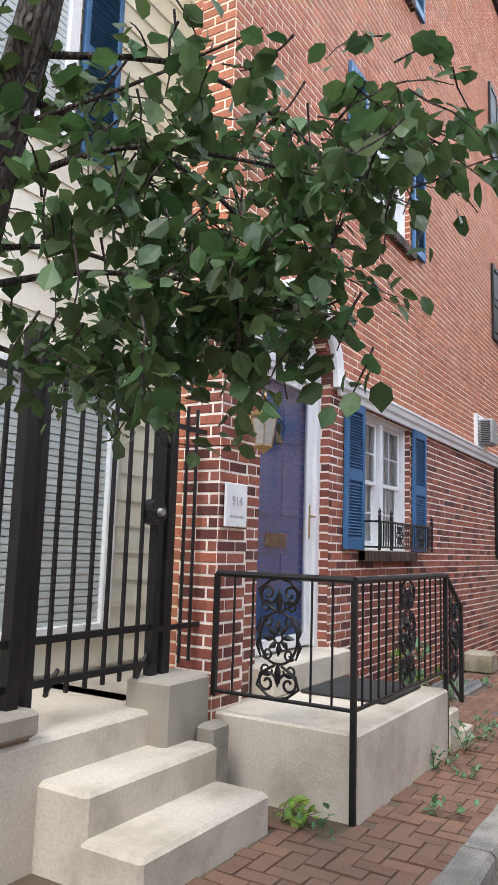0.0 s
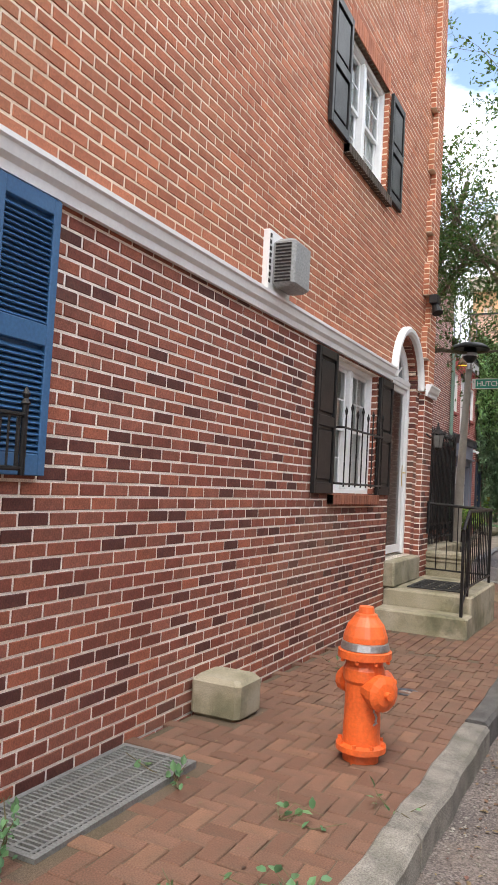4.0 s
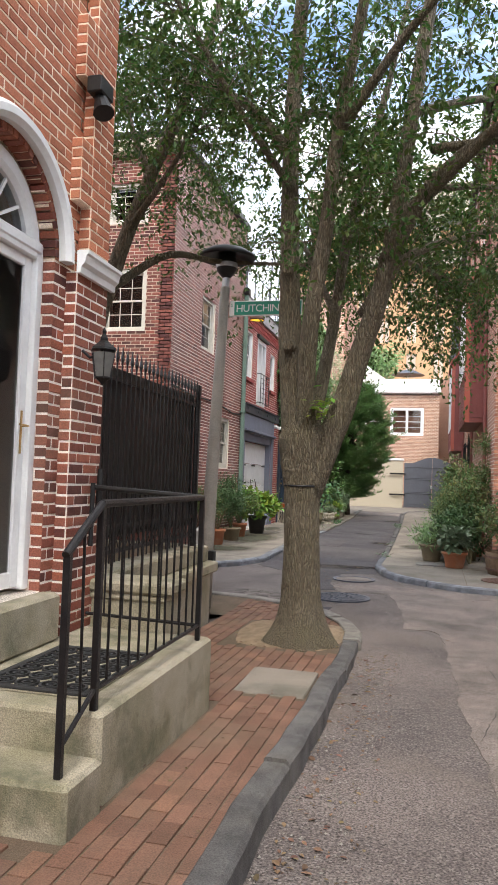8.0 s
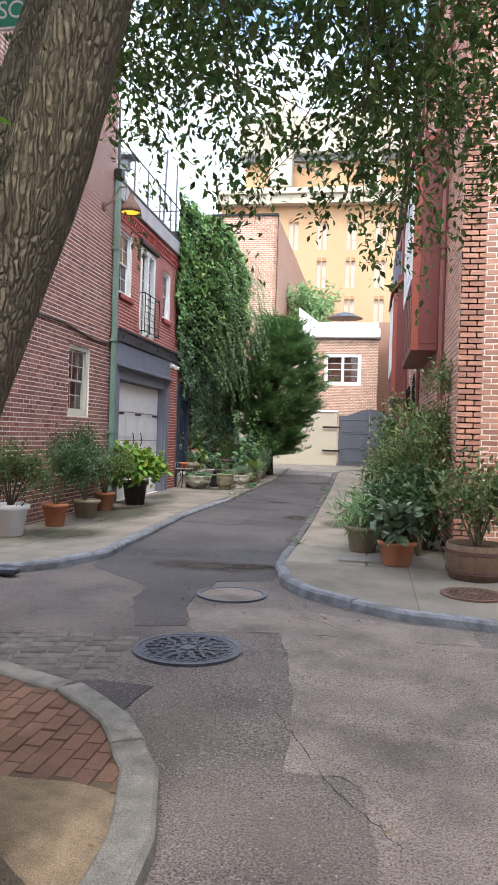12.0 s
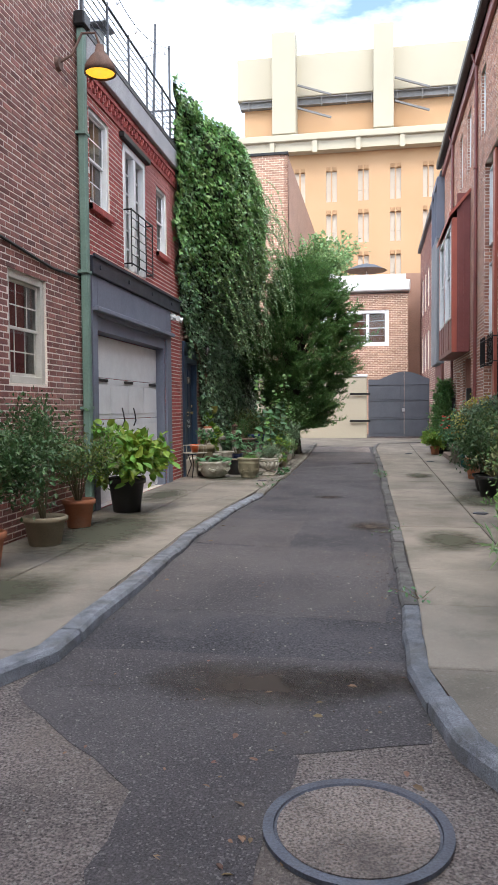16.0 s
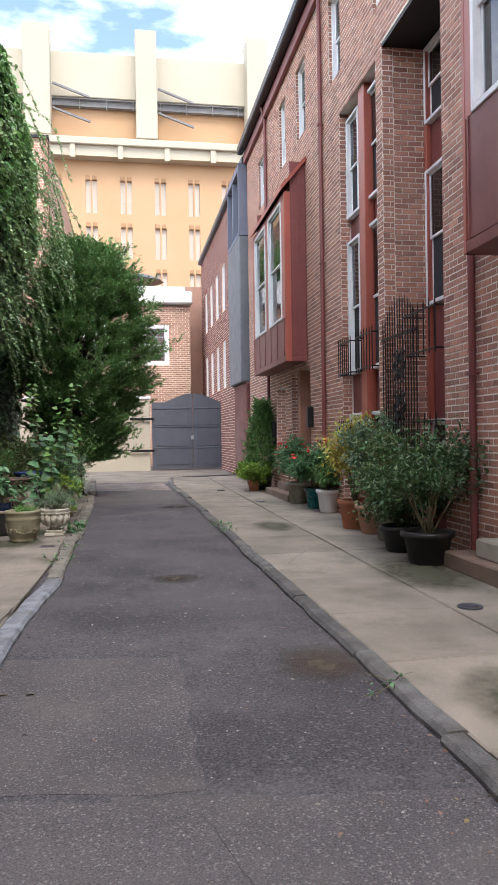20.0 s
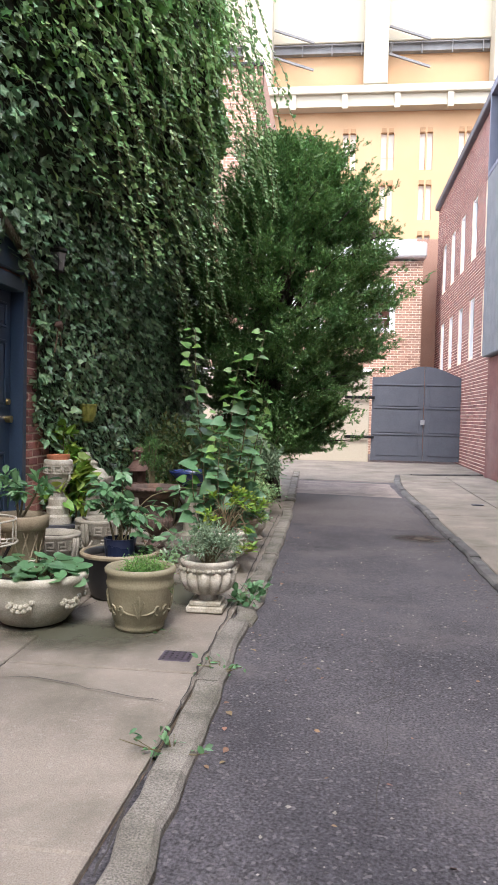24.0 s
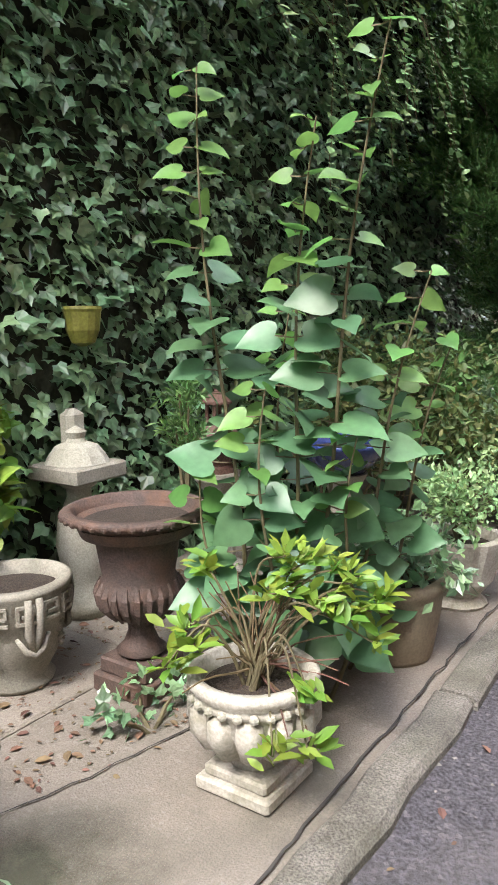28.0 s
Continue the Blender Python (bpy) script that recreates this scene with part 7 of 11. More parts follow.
# stone block, cellar grate
single("stone_block", Geo().box(-2.63, -2.27, 9.68, 10.02, 0.1, 0.36, 0.03), M_CONC_MOSS, "mossy concrete block standing against the brick wall", "block")
gr = thing("cellar_grate", (-2.35, 8.3, 0.14), "grey galvanised steel cellar grate set in the pavement", "grate")
part("frame", Geo().box(-2.58, -2.12, 7.72, 7.75, 0.1, 0.152).box(-2.58, -2.12, 8.89, 8.92, 0.1, 0.152).box(-2.58, -2.55, 7.75, 8.89, 0.1, 0.152).box(-2.15, -2.12, 7.75, 8.89, 0.1, 0.152), M_GALV, gr)
g = Geo()
for k in range(36):
    y = 7.765 + 1.12 * k / 36
    g.box(-2.55, -2.15, y, y + 0.012, 0.11, 0.148)
for k in range(4):
    g.box(-2.48 + 0.1 * k, -2.465 + 0.1 * k, 7.75, 8.89, 0.115, 0.1485)
part("grating", g, M_GALV, gr, kind="stuff")
part("pit", Geo().box(-2.55, -2.15, 7.75, 8.89, 0.085, 0.1), M_GALV, gr)

# ---- steps, gate and siding beside the first house ----
gst = thing("gate_steps", (-2.4, 3.0, 0.14), "worn cream concrete steps up to an iron gate", "steps")
part("step", Geo().box(-2.32, -1.97, 2.5, 3.55, 0.05, 0.335, 0.02), M_CONC_LIGHT, gst)
part("step", Geo().box(-2.62, -2.3, 2.52, 3.55, 0.05, 0.52, 0.02), M_CONC_LIGHT, gst)
part("landing", Geo().box(-3.9, -2.6, 1.0, 3.56, 0.05, 0.7, 0.02), M_CONC_LIGHT, gst)
part("cheek_block", Geo().box(-2.78, -2.48, 3.3, 3.72, 0.05, 0.86, 0.02), M_CONC, gst)
part("cheek_block", Geo().box(-2.48, -2.36, 3.57, 3.76, 0.05, 0.6, 0.02), M_CONC, gst)
lowwall = thing("low_garden_wall", (-2.75, 1, 0.14), "low grey concrete garden wall with a coping", "wall")
part("wall", Geo().box(-2.9, -2.62, -8, 2.48, 0.05, 0.72, 0.01), M_CONC, lowwall)
part("coping", Geo().box(-2.94, -2.58, -8, 2.5, 0.72, 0.84, 0.02), M_CONC, lowwall)
igate = thing("iron_gate", (-2.7, 2.8, 0.86), "tall black iron gate and fence with a lock box", "gate")
XG = -2.7
for y, s, top in ((3.52, 0.035, 2.62), (3.42, 0.03, 2.58), (2.4, 0.035, 2.6), (2.5, 0.025, 2.55), (0.6, 0.03, 2.6)):
    part("post", Geo().box(XG - s, XG + s, y - s, y + s, 0.72 if y > 1 else 0.84, top, 0.004), M_IRON, igate)
for a, b in ((2.5, 3.42), (-2.5, 2.4)):
    for z in (0.91, 1.11, 2.38):
        part("gate_rail", Geo().box(XG - 0.014, XG + 0.014, a, b, z, z + 0.035), M_IRON, igate)
    n = int((b - a) / 0.125)
    for k in range(1, n):
        y = a + (b - a) * k / n
        part("bar", Geo().box(XG - 0.009, XG + 0.009, y - 0.009, y + 0.009, 0.86, 2.5), M_IRON, igate)
for y in (2.62, 3.3):
    part("brace", Geo().tube([(XG, y, 0.86), (XG, y + 0.08, 0.98)], 0.012, 5), M_IRON, igate)
part("lock_box", Geo().tube([(XG - 0.02, 3.37, 1.78), (XG + 0.05, 3.37, 1.78)], 0.075, 24), M_IRON, igate, "round black lock box")
part("lock_knob", Geo().tube([(XG + 0.05, 3.38, 1.78), (XG + 0.075, 3.38, 1.78)], [0.026, 0.022], 12), M_STEEL, igate, "steel lock knob")
for y in (3.66, 3.76):
    part("wall_bar", Geo().tube([(XG + 0.02, y, 0.9), (XG + 0.02, y, 2.45)], 0.011, 6), M_IRON, igate)
for z in (1.1, 2.3):
    part("wall_rail", Geo().box(XG + 0.008, XG + 0.032, 3.4, 3.85, z, z + 0.03), M_IRON, igate)
siding = thing("sided_house", (-3.9, 1, 0.7), "cream sided house behind the iron gate, with a shuttered window", "house")
part("wall", Geo().box(-12, -3.75, -8, 5.2, -0.05, 9.5), M_SIDING, siding)
part("corner_wall", Geo().box(-3.748, -2.87, 5.1, 5.2, 0.7, 9.5), M_SIDING, siding)
part("porch_floor", Geo().box(-3.75, -2.87, 3.4, 5.1, -0.05, 0.7), M_CONC, siding)
board_me = mesh_of("siding_board", Geo().add([(-3.75, -8, 0), (-3.735, -8, 0), (-3.75, -8, 0.2), (-3.75, 5.1, 0), (-3.735, 5.1, 0), (-3.75, 5.1, 0.2)], [(1, 4, 5, 2), (0, 3, 4, 1)]), M_SIDING, (BASE[siding].x, BASE[siding].y, 0))
for k in range(44):
    ob = new("siding_board", board_me)
    ob.parent = siding
    ob.location = (0, 0, 0.72 + 0.2 * k - BASE[siding].z)
FSG = Face("x+", -3.73)
for lo, hi, o in ((0.95, 2.75, 1.17), (4.4, 6.0, 0.5)):
    g = Geo()
    for q in ((1.3 + o, 1.4 + o, lo, hi), (2.9 + o, 3.0 + o, lo, hi), (1.4 + o, 2.9 + o, hi - 0.1, hi), (1.4 + o, 2.9 + o, lo, lo + 0.08), (2.1 + o, 2.2 + o, lo, hi)):
        FSG.box(g, q[0], q[1], -0.02, 0.05, q[2], q[3], 0.005)
    wn2 = part("window", g, M_WHITE, siding, "white framed window with closed blinds")
    g = Geo()
    for k in range(int((hi - lo) / 0.05)):
        FSG.box(g, 1.4 + o, 2.9 + o, 0.0, 0.015, lo + 0.02 + 0.05 * k, lo + 0.062 + 0.05 * k)
    part("blind_slats", g, M_PALESIDING, wn2, kind="stuff")
shutter(siding, FSG, 3.55, 3.95, 4.4, 6.0, "louvre", M_BLUE)

# ---- second entrance ----
st2 = thing("entrance_steps", (-2.1, 14.9, 0.0), "mossy grey concrete stoop with two steps", "steps")
part("platform", Geo().box(-2.64, -1.62, 14.08, 15.85, -0.15, 0.47, 0.02), M_CONC_MOSS, st2)
part("step", Geo().box(-2.64, -1.6, 13.72, 14.078, -0.15, 0.28, 0.02), M_CONC_MOSS, st2)
part("door_sill", Geo().box(-2.84, -2.52, 14.1, 15.36, 0.472, 0.78, 0.02), M_CONC_MOSS, st2)
pier = thing("stone_pedestal", (-2.3, 16.06, -0.1), "mossy moulded stone pedestal at the end of the stoop", "pedestal")
part("shaft", Geo().box(-2.6, -2.0, 15.9, 16.22, -0.2, 0.7, 0.012), M_CONC_MOSS, pier)
part("plinth", Geo().box(-2.66, -1.94, 15.862, 16.26, -0.2, 0.16, 0.02), M_CONC_MOSS, pier)
part("moulding", Geo().box(-2.62, -1.98, 15.88, 16.24, 0.66, 0.71, 0.015), M_CONC_MOSS, pier)
part("cap", Geo().box(-2.66, -1.94, 15.862, 16.26, 0.712, 0.8, 0.02), M_CONC_MOSS, pier)
mt = thing("door_mat", (-2.1, 14.7, 0.475), "black openwork rubber door mat", "mat")
g = Geo().box(-2.4, -1.78, 14.25, 15.15, 0.474, 0.482)
part("backing", g, M_CONC_MOSS, mt)
g = Geo()
for q in ((-2.4, -2.36, 14.25, 15.15), (-1.82, -1.78, 14.25, 15.15), (-2.36, -1.82, 14.25, 14.29), (-2.36, -1.82, 15.11, 15.15)):
    g.box(*q, 0.483, 0.497, 0.003)
for i in range(4):
    for j in range(6):
        cx, cy = -2.3 + 0.135 * i, 14.36 + 0.137 * j
        g.lathe(cx, cy, [(0.064, 0.483), (0.064, 0.496), (0.05, 0.496), (0.05, 0.483)], 14)
        g.lathe(cx, cy, [(0.03, 0.483), (0.03, 0.495), (0.018, 0.495), (0.018, 0.483)], 10)
part("lattice", g, M_RUBBER, mt, kind="stuff")
XB = -1.68
railing("stoop_railing", [((XB, 14.12, 0.57), (XB, 15.7, 0.57), (XB, 14.12, 1.43), (XB, 15.7, 1.43)), ((XB, 14.12, 0.57), (XB, 13.83, 0.42), (XB, 14.12, 1.43), (XB, 13.78, 1.22)),
                          ((XB, 15.7, 0.57), (-2.55, 15.8, 0.57), (XB, 15.7, 1.43), (-2.55, 15.8, 1.47))],
        "plain black iron stoop railing with a sloping end", 0.13,
        posts=[((XB, 14.12, 0.47), 1.43), ((XB, 13.8, 0.28), 1.23), ((XB, 15.7, 0.47), 1.43)])
spot = thing("security_lamp", (W + 0.09, 15.6, 4.2), "black wall-mounted security lamp", "lamp")
part("box", Geo().box(W + 0.085, W + 0.2, 15.47, 15.67, 4.22, 4.34, 0.01), M_BLACKP, spot)
part("head", Geo().tube([(W + 0.15, 15.56, 4.22), (W + 0.2, 15.52, 4.08)], [0.04, 0.075], 12), M_BLACKP, spot)
pipe = thing("gas_pipes", (W + 0.1, 15.85, 0.9), "black iron pipes on the brick corner", "pipe")
part("pipe", Geo().tube([(W + 0.12, 15.78, 1.05), (W + 0.12, 15.78, 1.5)], 0.018, 8), M_BLACKP, pipe)
part("pipe", Geo().tube([(W + 0.12, 15.88, 1.3), (W + 0.13, 15.88, 1.6)], 0.025, 8), M_BLACKP, pipe)

# ---- iron fence on a concrete base ----
base2 = thing("fence_base", (-2.85, 17.8, 0), "mossy concrete base wall under the iron fence", "wall")
part("wall", Geo().box(-3.1, -2.74, 15.96, 19.55, -0.3, 0.42, 0.015), M_CONC_MOSS, base2)
part("coping", Geo().box(-3.14, -2.66, 15.97, 19.6, 0.422, 0.55, 0.02), M_CONC_MOSS, base2)
part("upper_course", Geo().box(-3.08, -2.76, 15.97, 19.5, 0.552, 0.74, 0.02), M_CONC_MOSS, base2)
part("return_wall", Geo().box(-8, -3.12, 19.3, 19.55, -0.3, 0.74, 0.02), M_CONC_MOSS, base2)
fen = thing("iron_fence", (-2.9, 17.8, 0.74), "black iron fence with spear tips, backed by black panels", "fence")
part("backing_panel", Geo().box(-2.97, -2.945, 15.96, 19.3, 1.0, 2.52), M_BLACKP, fen, "black boarding")
for z in (0.86, 1.08, 2.4):
    part("rail", Geo().box(-2.93, -2.9, 15.96, 19.3, z, z + 0.035), M_IRON, fen)
for k in range(30):
    y = 16.05 + 3.2 * k / 29
    part("bar", Geo().tube([(-2.9, y, 0.78), (-2.9, y, 2.56), (-2.9, y, 2.6), (-2.9, y, 2.72)], [0.009, 0.009, 0.02, 0.001], 5), M_IRON, fen)
for y in (16.0, 19.3):
    part("post", Geo().box(-2.93, -2.87, y - 0.03, y + 0.03, 0.74, 2.66, 0.004), M_IRON, fen)
g = Geo()
for k in range(22):
    y = 16.4 + 0.13 * k
    g.tube([(-2.92, y, 0.88), (-2.92, y + 0.13, 1.06)], 0.006, 4)
    g.tube([(-2.92, y + 0.13, 0.88), (-2.92, y, 1.06)], 0.006, 4)
part("lattice", g, M_IRON, fen, kind="stuff")

# ---- street lamp with the street sign ----
lp = thing("street_lamp", (-3.0, 20.15, -0.12), "tapered grey-brown street lamp with a black cowl and green sign", "street lamp")
top = (-2.83, 20.05, 4.05)
part("post", Geo().tube([(-3.0, 20.15, -0.15), (-2.97, 20.13, 0.9), (-2.9, 20.09, 2.5), top], [0.105, 0.09, 0.075, 0.06], 14), M_LAMPPOST, lp, smooth=True)
part("neck", Geo().tube([top, (-2.82, 20.05, 4.2)], [0.05, 0.045], 10), M_STEEL, lp)
part("lantern", Geo().lathe(-2.82, 20.05, [(0.05, 4.17), (0.13, 4.26), (0.14, 4.36), (0.11, 4.5), (0.1, 4.5)], 16), M_BLACKP, lp, smooth=True)
part("lens", Geo().lathe(-2.82, 20.05, [(0.141, 4.3), (0.146, 4.33), (0.141, 4.36)], 16), M_STEEL, lp, "clear lens ring")
part("cowl", Geo().lathe(-2.82, 20.05, [(0.0, 4.5), (0.2, 4.47), (0.36, 4.42), (0.375, 4.44), (0.36, 4.47), (0.25, 4.54), (0.1, 4.57), (0.0, 4.575)], 28), M_BLACKP, lp, "wide black cowl", smooth=True)
part("service_box", Geo().box(-2.93, -2.85, 20.02, 20.14, 0.35, 0.62, 0.01), M_BLACKP, lp, "small black box")
sg = part("sign_plate", Geo().box(-2.76, -1.8, 20.03, 20.05, 3.66, 3.86, 0.003), M_WHITE, lp, "green street sign with a white edge")
part("sign_face", Geo().box(-2.69, -1.81, 20.026, 20.03, 3.675, 3.845), M_SIGN, sg)
lettering(lp, "HUTCHINSON", pose(-2.25, 20.024, 3.755, 90, 0, 0), 0.135, M_WHITE, "sign_lettering", 0.0008, 0.92)
lettering(lp, "S", pose(-2.725, 20.024, 3.8, 90, 0, 0), 0.06, M_SIGN, "sign_lettering", 0.0008)
part("bracket", Geo().tube([(-2.86, 20.06, 3.8), (-2.75, 20.045, 3.8)], 0.02, 6), M_STEEL, lp)

# cover plate in the pavement, tree pit
single("cover_plate", Geo().box(-1.6, -1.05, 16.35, 17.12, side_z(16.7) - 0.06, side_z(16.7) + 0.012, 0.008), M_SLAB, "pale square concrete cover plate in the brick pavement", "cover plate")
pit = Geo()
rq = random.Random(8)
n = 26
soft = lambda c: math.copysign(abs(c) ** 0.45, c)
pit.v = [(-1.5, 18.75, -0.02)] + [(-1.6 + 0.6 * soft(math.cos(2 * math.pi * k / n)) * rq.uniform(0.95, 1.03), 18.77 + 0.82 * soft(math.sin(2 * math.pi * k / n)) * rq.uniform(0.97, 1.02), side_z(18.75) - 0.011) for k in range(n)]
pit.f = [(0, 1 + k, 1 + (k + 1) % n) for k in range(n)]
single("tree_pit", pit, M_DUST, "sandy bare soil round the tree's foot", "soil", at=(-1.5, 18.75, side_z(18.75) - 0.012))

# ---- garage house front ----
g = Geo()
for k in range(4):
    FL.box(g, 31.58, 35.12, -0.2, -0.16, 0.02 + 0.66 * k, 0.66 * (k + 1) + 0.01, 0.006)
gd = part("garage_door", g, M_WHITE, garage, "white sectional garage door")
g = Geo()
for k in range(3):
    for j in range(4):
        a = 31.68 + 0.87 * j
        FL.box(g, a, a + 0.78, -0.162, -0.15, 0.1 + 0.66 * k, 0.58 + 0.66 * k, 0.01)
part("door_panelling", g, M_WHITE, gd, kind="stuff")
g = Geo()
for u in (31.95, 33.2, 34.6):
    part("strap_hinge", FL.box(Geo(), u, u + 0.45, -0.15, -0.138, 1.93, 1.98, 0.004), M_IRON, gd, "black strap hinge")
for u in (33.05, 33.65):
    part("door_handle", Geo().tube([FL.p(u, -0.14, 1.2), FL.p(u + 0.03, -0.11, 1.3), FL.p(u - 0.02, -0.11, 1.42), FL.p(u, -0.14, 1.52)], 0.012, 5), M_IRON, gd, "black curved handle")
g = Geo()
for a, b, lo, hi in ((31.5, 31.58, 0.0, 2.68), (35.12, 35.2, 0.0, 2.68), (31.5, 35.2, 2.68, 2.9)):
    FL.box(g, a, b, -0.25, 0.0, lo, hi)
part("garage_frame", g, M_BLUEGREY, garage)
g = Geo()
for a, b, lo in ((31.3, 31.498, 0.0), (35.202, 35.5, 0.0), (31.5, 35.2, 2.88)):
    g = Geo()
    FL.box(g, a, b, 0.0, 0.05, lo, 3.45, 0.005)
    part("surround_board", g, M_BLUEGREY, garage, "blue-grey painted board beside the garage door")
g = Geo()
FL.box(g, 31.3, 35.5, 0.05, 0.14, 2.93, 3.0, 0.01)
part("moulding", g, M_BLUEGREY, garage)
g = Geo()
FL.box(g, 31.25, 36.1, 0.0, 0.09, 3.46, 3.72, 0.01)
FL.box(g, 31.25, 36.1, 0.09, 0.12, 3.7, 3.74)
for u in (31.5, 32.8, 34.1, 35.4):
    FL.box(g, u, u + 0.07, 0.09, 0.11, 3.55, 3.62, 0.01)
part("steel_beam", g, mat("dark_steel", (0.03, 0.035, 0.05), 0.5, None, 4, 0.4, 40, 0.15, 0.1), garage, "dark painted steel beam with bolts")
for a, b, lo, hi in ((31.4, 32.22, 4.5, 5.9), (34.75, 35.45, 4.5, 5.75)):
    sash_window(garage, FL, a, b, lo, hi, 1, 2, 2, 0.04, M_WHITE, None, M_BRICK_ROSE, glass=M_GLASS_DARK, label="white sash window", rim=0.07)
g = Geo()
for q in ((32.85, 32.95, 3.86, 5.88), (33.9, 34.0, 3.86, 5.88), (32.95, 33.9, 5.76, 5.88), (33.38, 33.48, 3.86, 5.76)):
    FL.box(g, q[0], q[1], -0.12, 0.02, q[2], q[3], 0.006)
for u in (32.98, 33.5):
    for k in range(1, 6):
        FL.box(g, u, u + 0.38, -0.1, -0.07, 3.9 + 0.31 * k, 3.93 + 0.31 * k)
    FL.box(g, u + 0.17, u + 0.2, -0.1, -0.07, 3.9, 5.76)
fd = part("french_door", g, M_WHITE, garage, "white french door behind an iron guard")
g = Geo()
FL.quad(g, 32.9, 33.95, -0.085, 3.86, 5.8)
part("pane", g, M_GLASS_DARK, fd).visible_shadow = False
g = Geo()
FL.box(g, 32.9, 33.95, -0.27, -0.25, 3.86, 5.88)
part("room_back", g, M_CURTAIN, fd)
g = Geo()
FL.box(g, 32.7, 34.15, 0.0, 0.09, 5.9, 6.0, 0.01)
part("door_hood", g, M_BLACKP, garage)
balc = thing("balcony_guard", (XL + 0.12, 33.43, 3.85), "black iron balcony guard before the french door", "railing")
for z in (3.9, 4.78):
    part("rail", Geo().tube([(XL + 0.01, 32.85, z), (XL + 0.14, 32.85, z), (XL + 0.14, 34.02, z), (XL + 0.01, 34.02, z)], 0.014, 6), M_IRON, balc)
for k in range(5):
    z = 4.05 + 0.15 * k
    part("cross_bar", Geo().tube([(XL + 0.14, 32.85, z), (XL + 0.14, 34.02, z)], 0.008, 5), M_IRON, balc)
for y in (32.85, 33.24, 33.63, 34.02):
    part("bar", Geo().tube([(XL + 0.14, y, 3.85), (XL + 0.14, y, 4.8)], 0.011, 5), M_IRON, balc)
# dentil course and fascia
g = Geo()
for k in range(60):
    u = 31.2 + 5.1 * k / 60
    FL.box(g, u, u + 0.045, 0.0, 0.05, 6.12 + 0.07 * (k % 2), 6.19 + 0.07 * (k % 2))
FL.box(g, 31.16, 36.33, 0.0, 0.05, 6.28, 6.34)
FL.box(g, 31.16, 36.33, 0.0, 0.03, 6.04, 6.1)
part("dentil_course", g, M_BRICK_ROSE, garage, kind="stuff")
g = Geo()
FL.box(g, 31.16, 36.33, 0.011, 0.09, 6.42, 6.78, 0.01)
part("fascia", g, mat("grey_fascia", (0.42, 0.42, 0.43), 0.6), garage, "pale grey metal fascia")
deck = thing("roof_railing", (XL, 33.7, 6.85), "grey steel roof deck railing with level wires", "railing")
for k in range(6):
    y = 31.2 + 1.0 * k
    part("post", Geo().tube([(XL + 0.02, y, 6.83), (XL + 0.02, y, 7.75)], 0.022, 6), M_GREYMETAL, deck)
for k in range(7):
    z = 6.95 + 0.125 * k
    part("wire", Geo().tube([(XL + 0.02, 31.2, z), (XL + 0.02, 36.2, z)], 0.009 if k < 6 else 0.022, 5), M_GREYMETAL, deck)
    part("wire", Geo().tube([(XL + 0.02, 36.2, z), (XL - 2.5, 36.2, z)], 0.009 if k < 6 else 0.022, 5), M_GREYMETAL, deck)
part("mast", Geo().tube([(XL - 0.3, 35.6, 6.8), (XL - 0.25, 35.7, 9.2)], 0.03, 6), M_GREYMETAL, deck)
heater = thing("patio_heater", (XL - 0.9, 34.2, 6.85), "steel patio heater with a flat hood on the roof deck", "heater")
part("pole", Geo().tube([(XL - 0.9, 34.2, 6.85), (XL - 0.9, 34.2, 8.4)], [0.06, 0.05], 8), M_STEEL, heater)
part("hood", Geo().box(XL - 1.15, XL - 0.65, 33.95, 34.45, 8.42, 8.5, 0.02), M_STEEL, heater)
part("emitter", Geo().box(XL - 1.0, XL - 0.8, 34.1, 34.3, 8.1, 8.4, 0.02), M_GALV, heater)
dsp = thing("downspout", (XL + 0.09, 30.97, 0), "green painted downspout between the two brick houses", "pipe")
part("pipe", Geo().box(XL + 0.03, XL + 0.14, 30.91, 31.03, 0.05, 6.75, 0.02), M_GREENPIPE, dsp)
part("leader_head", Geo().box(XL + 0.02, XL + 0.18, 30.85, 31.09, 6.75, 6.95, 0.02), M_BLACKP, dsp)
for z in (1.5, 3.4, 5.3):
    part("strap", Geo().box(XL, XL + 0.15, 30.88, 31.06, z, z + 0.04), M_GREENPIPE, dsp)
bl = thing("barn_lamp", (XL + 0.05, 30.4, 6.3), "rust brown gooseneck lamp with a lit yellow inside", "lamp")
part("wall_plate", Geo().tube([(XL, 30.35, 6.0), (XL + 0.05, 30.35, 6.0)], [0.1, 0.08], 12), M_RUST, bl)
part("arm", Geo().tube([(XL + 0.04, 30.35, 6.02), (XL + 0.18, 30.4, 6.12), (XL + 0.3, 30.47, 6.42), (XL + 0.45, 30.55, 6.45), (XL + 0.5, 30.58, 6.3)], 0.018, 7), M_RUST, bl)
part("shade", Geo().lathe(XL + 0.5, 30.58, [(0.05, 6.3), (0.07, 6.2), (0.12, 6.15), (0.2, 6.02), (0.21, 5.93), (0.195, 5.93), (0.19, 6.0), (0.11, 6.12), (0.04, 6.16)], 20), M_RUST, bl, smooth=True)
glow = bpy.data.materials.new("lit_lamp")
glow.use_nodes = True
glow.node_tree.nodes["Principled BSDF"].inputs["Base Color"].default_value = (0.9, 0.55, 0.03, 1)
glow.node_tree.nodes["Principled BSDF"].inputs["Emission Color"].default_value = (1.0, 0.55, 0.04, 1)
glow.node_tree.nodes["Principled BSDF"].inputs["Emission Strength"].default_value = 0.45
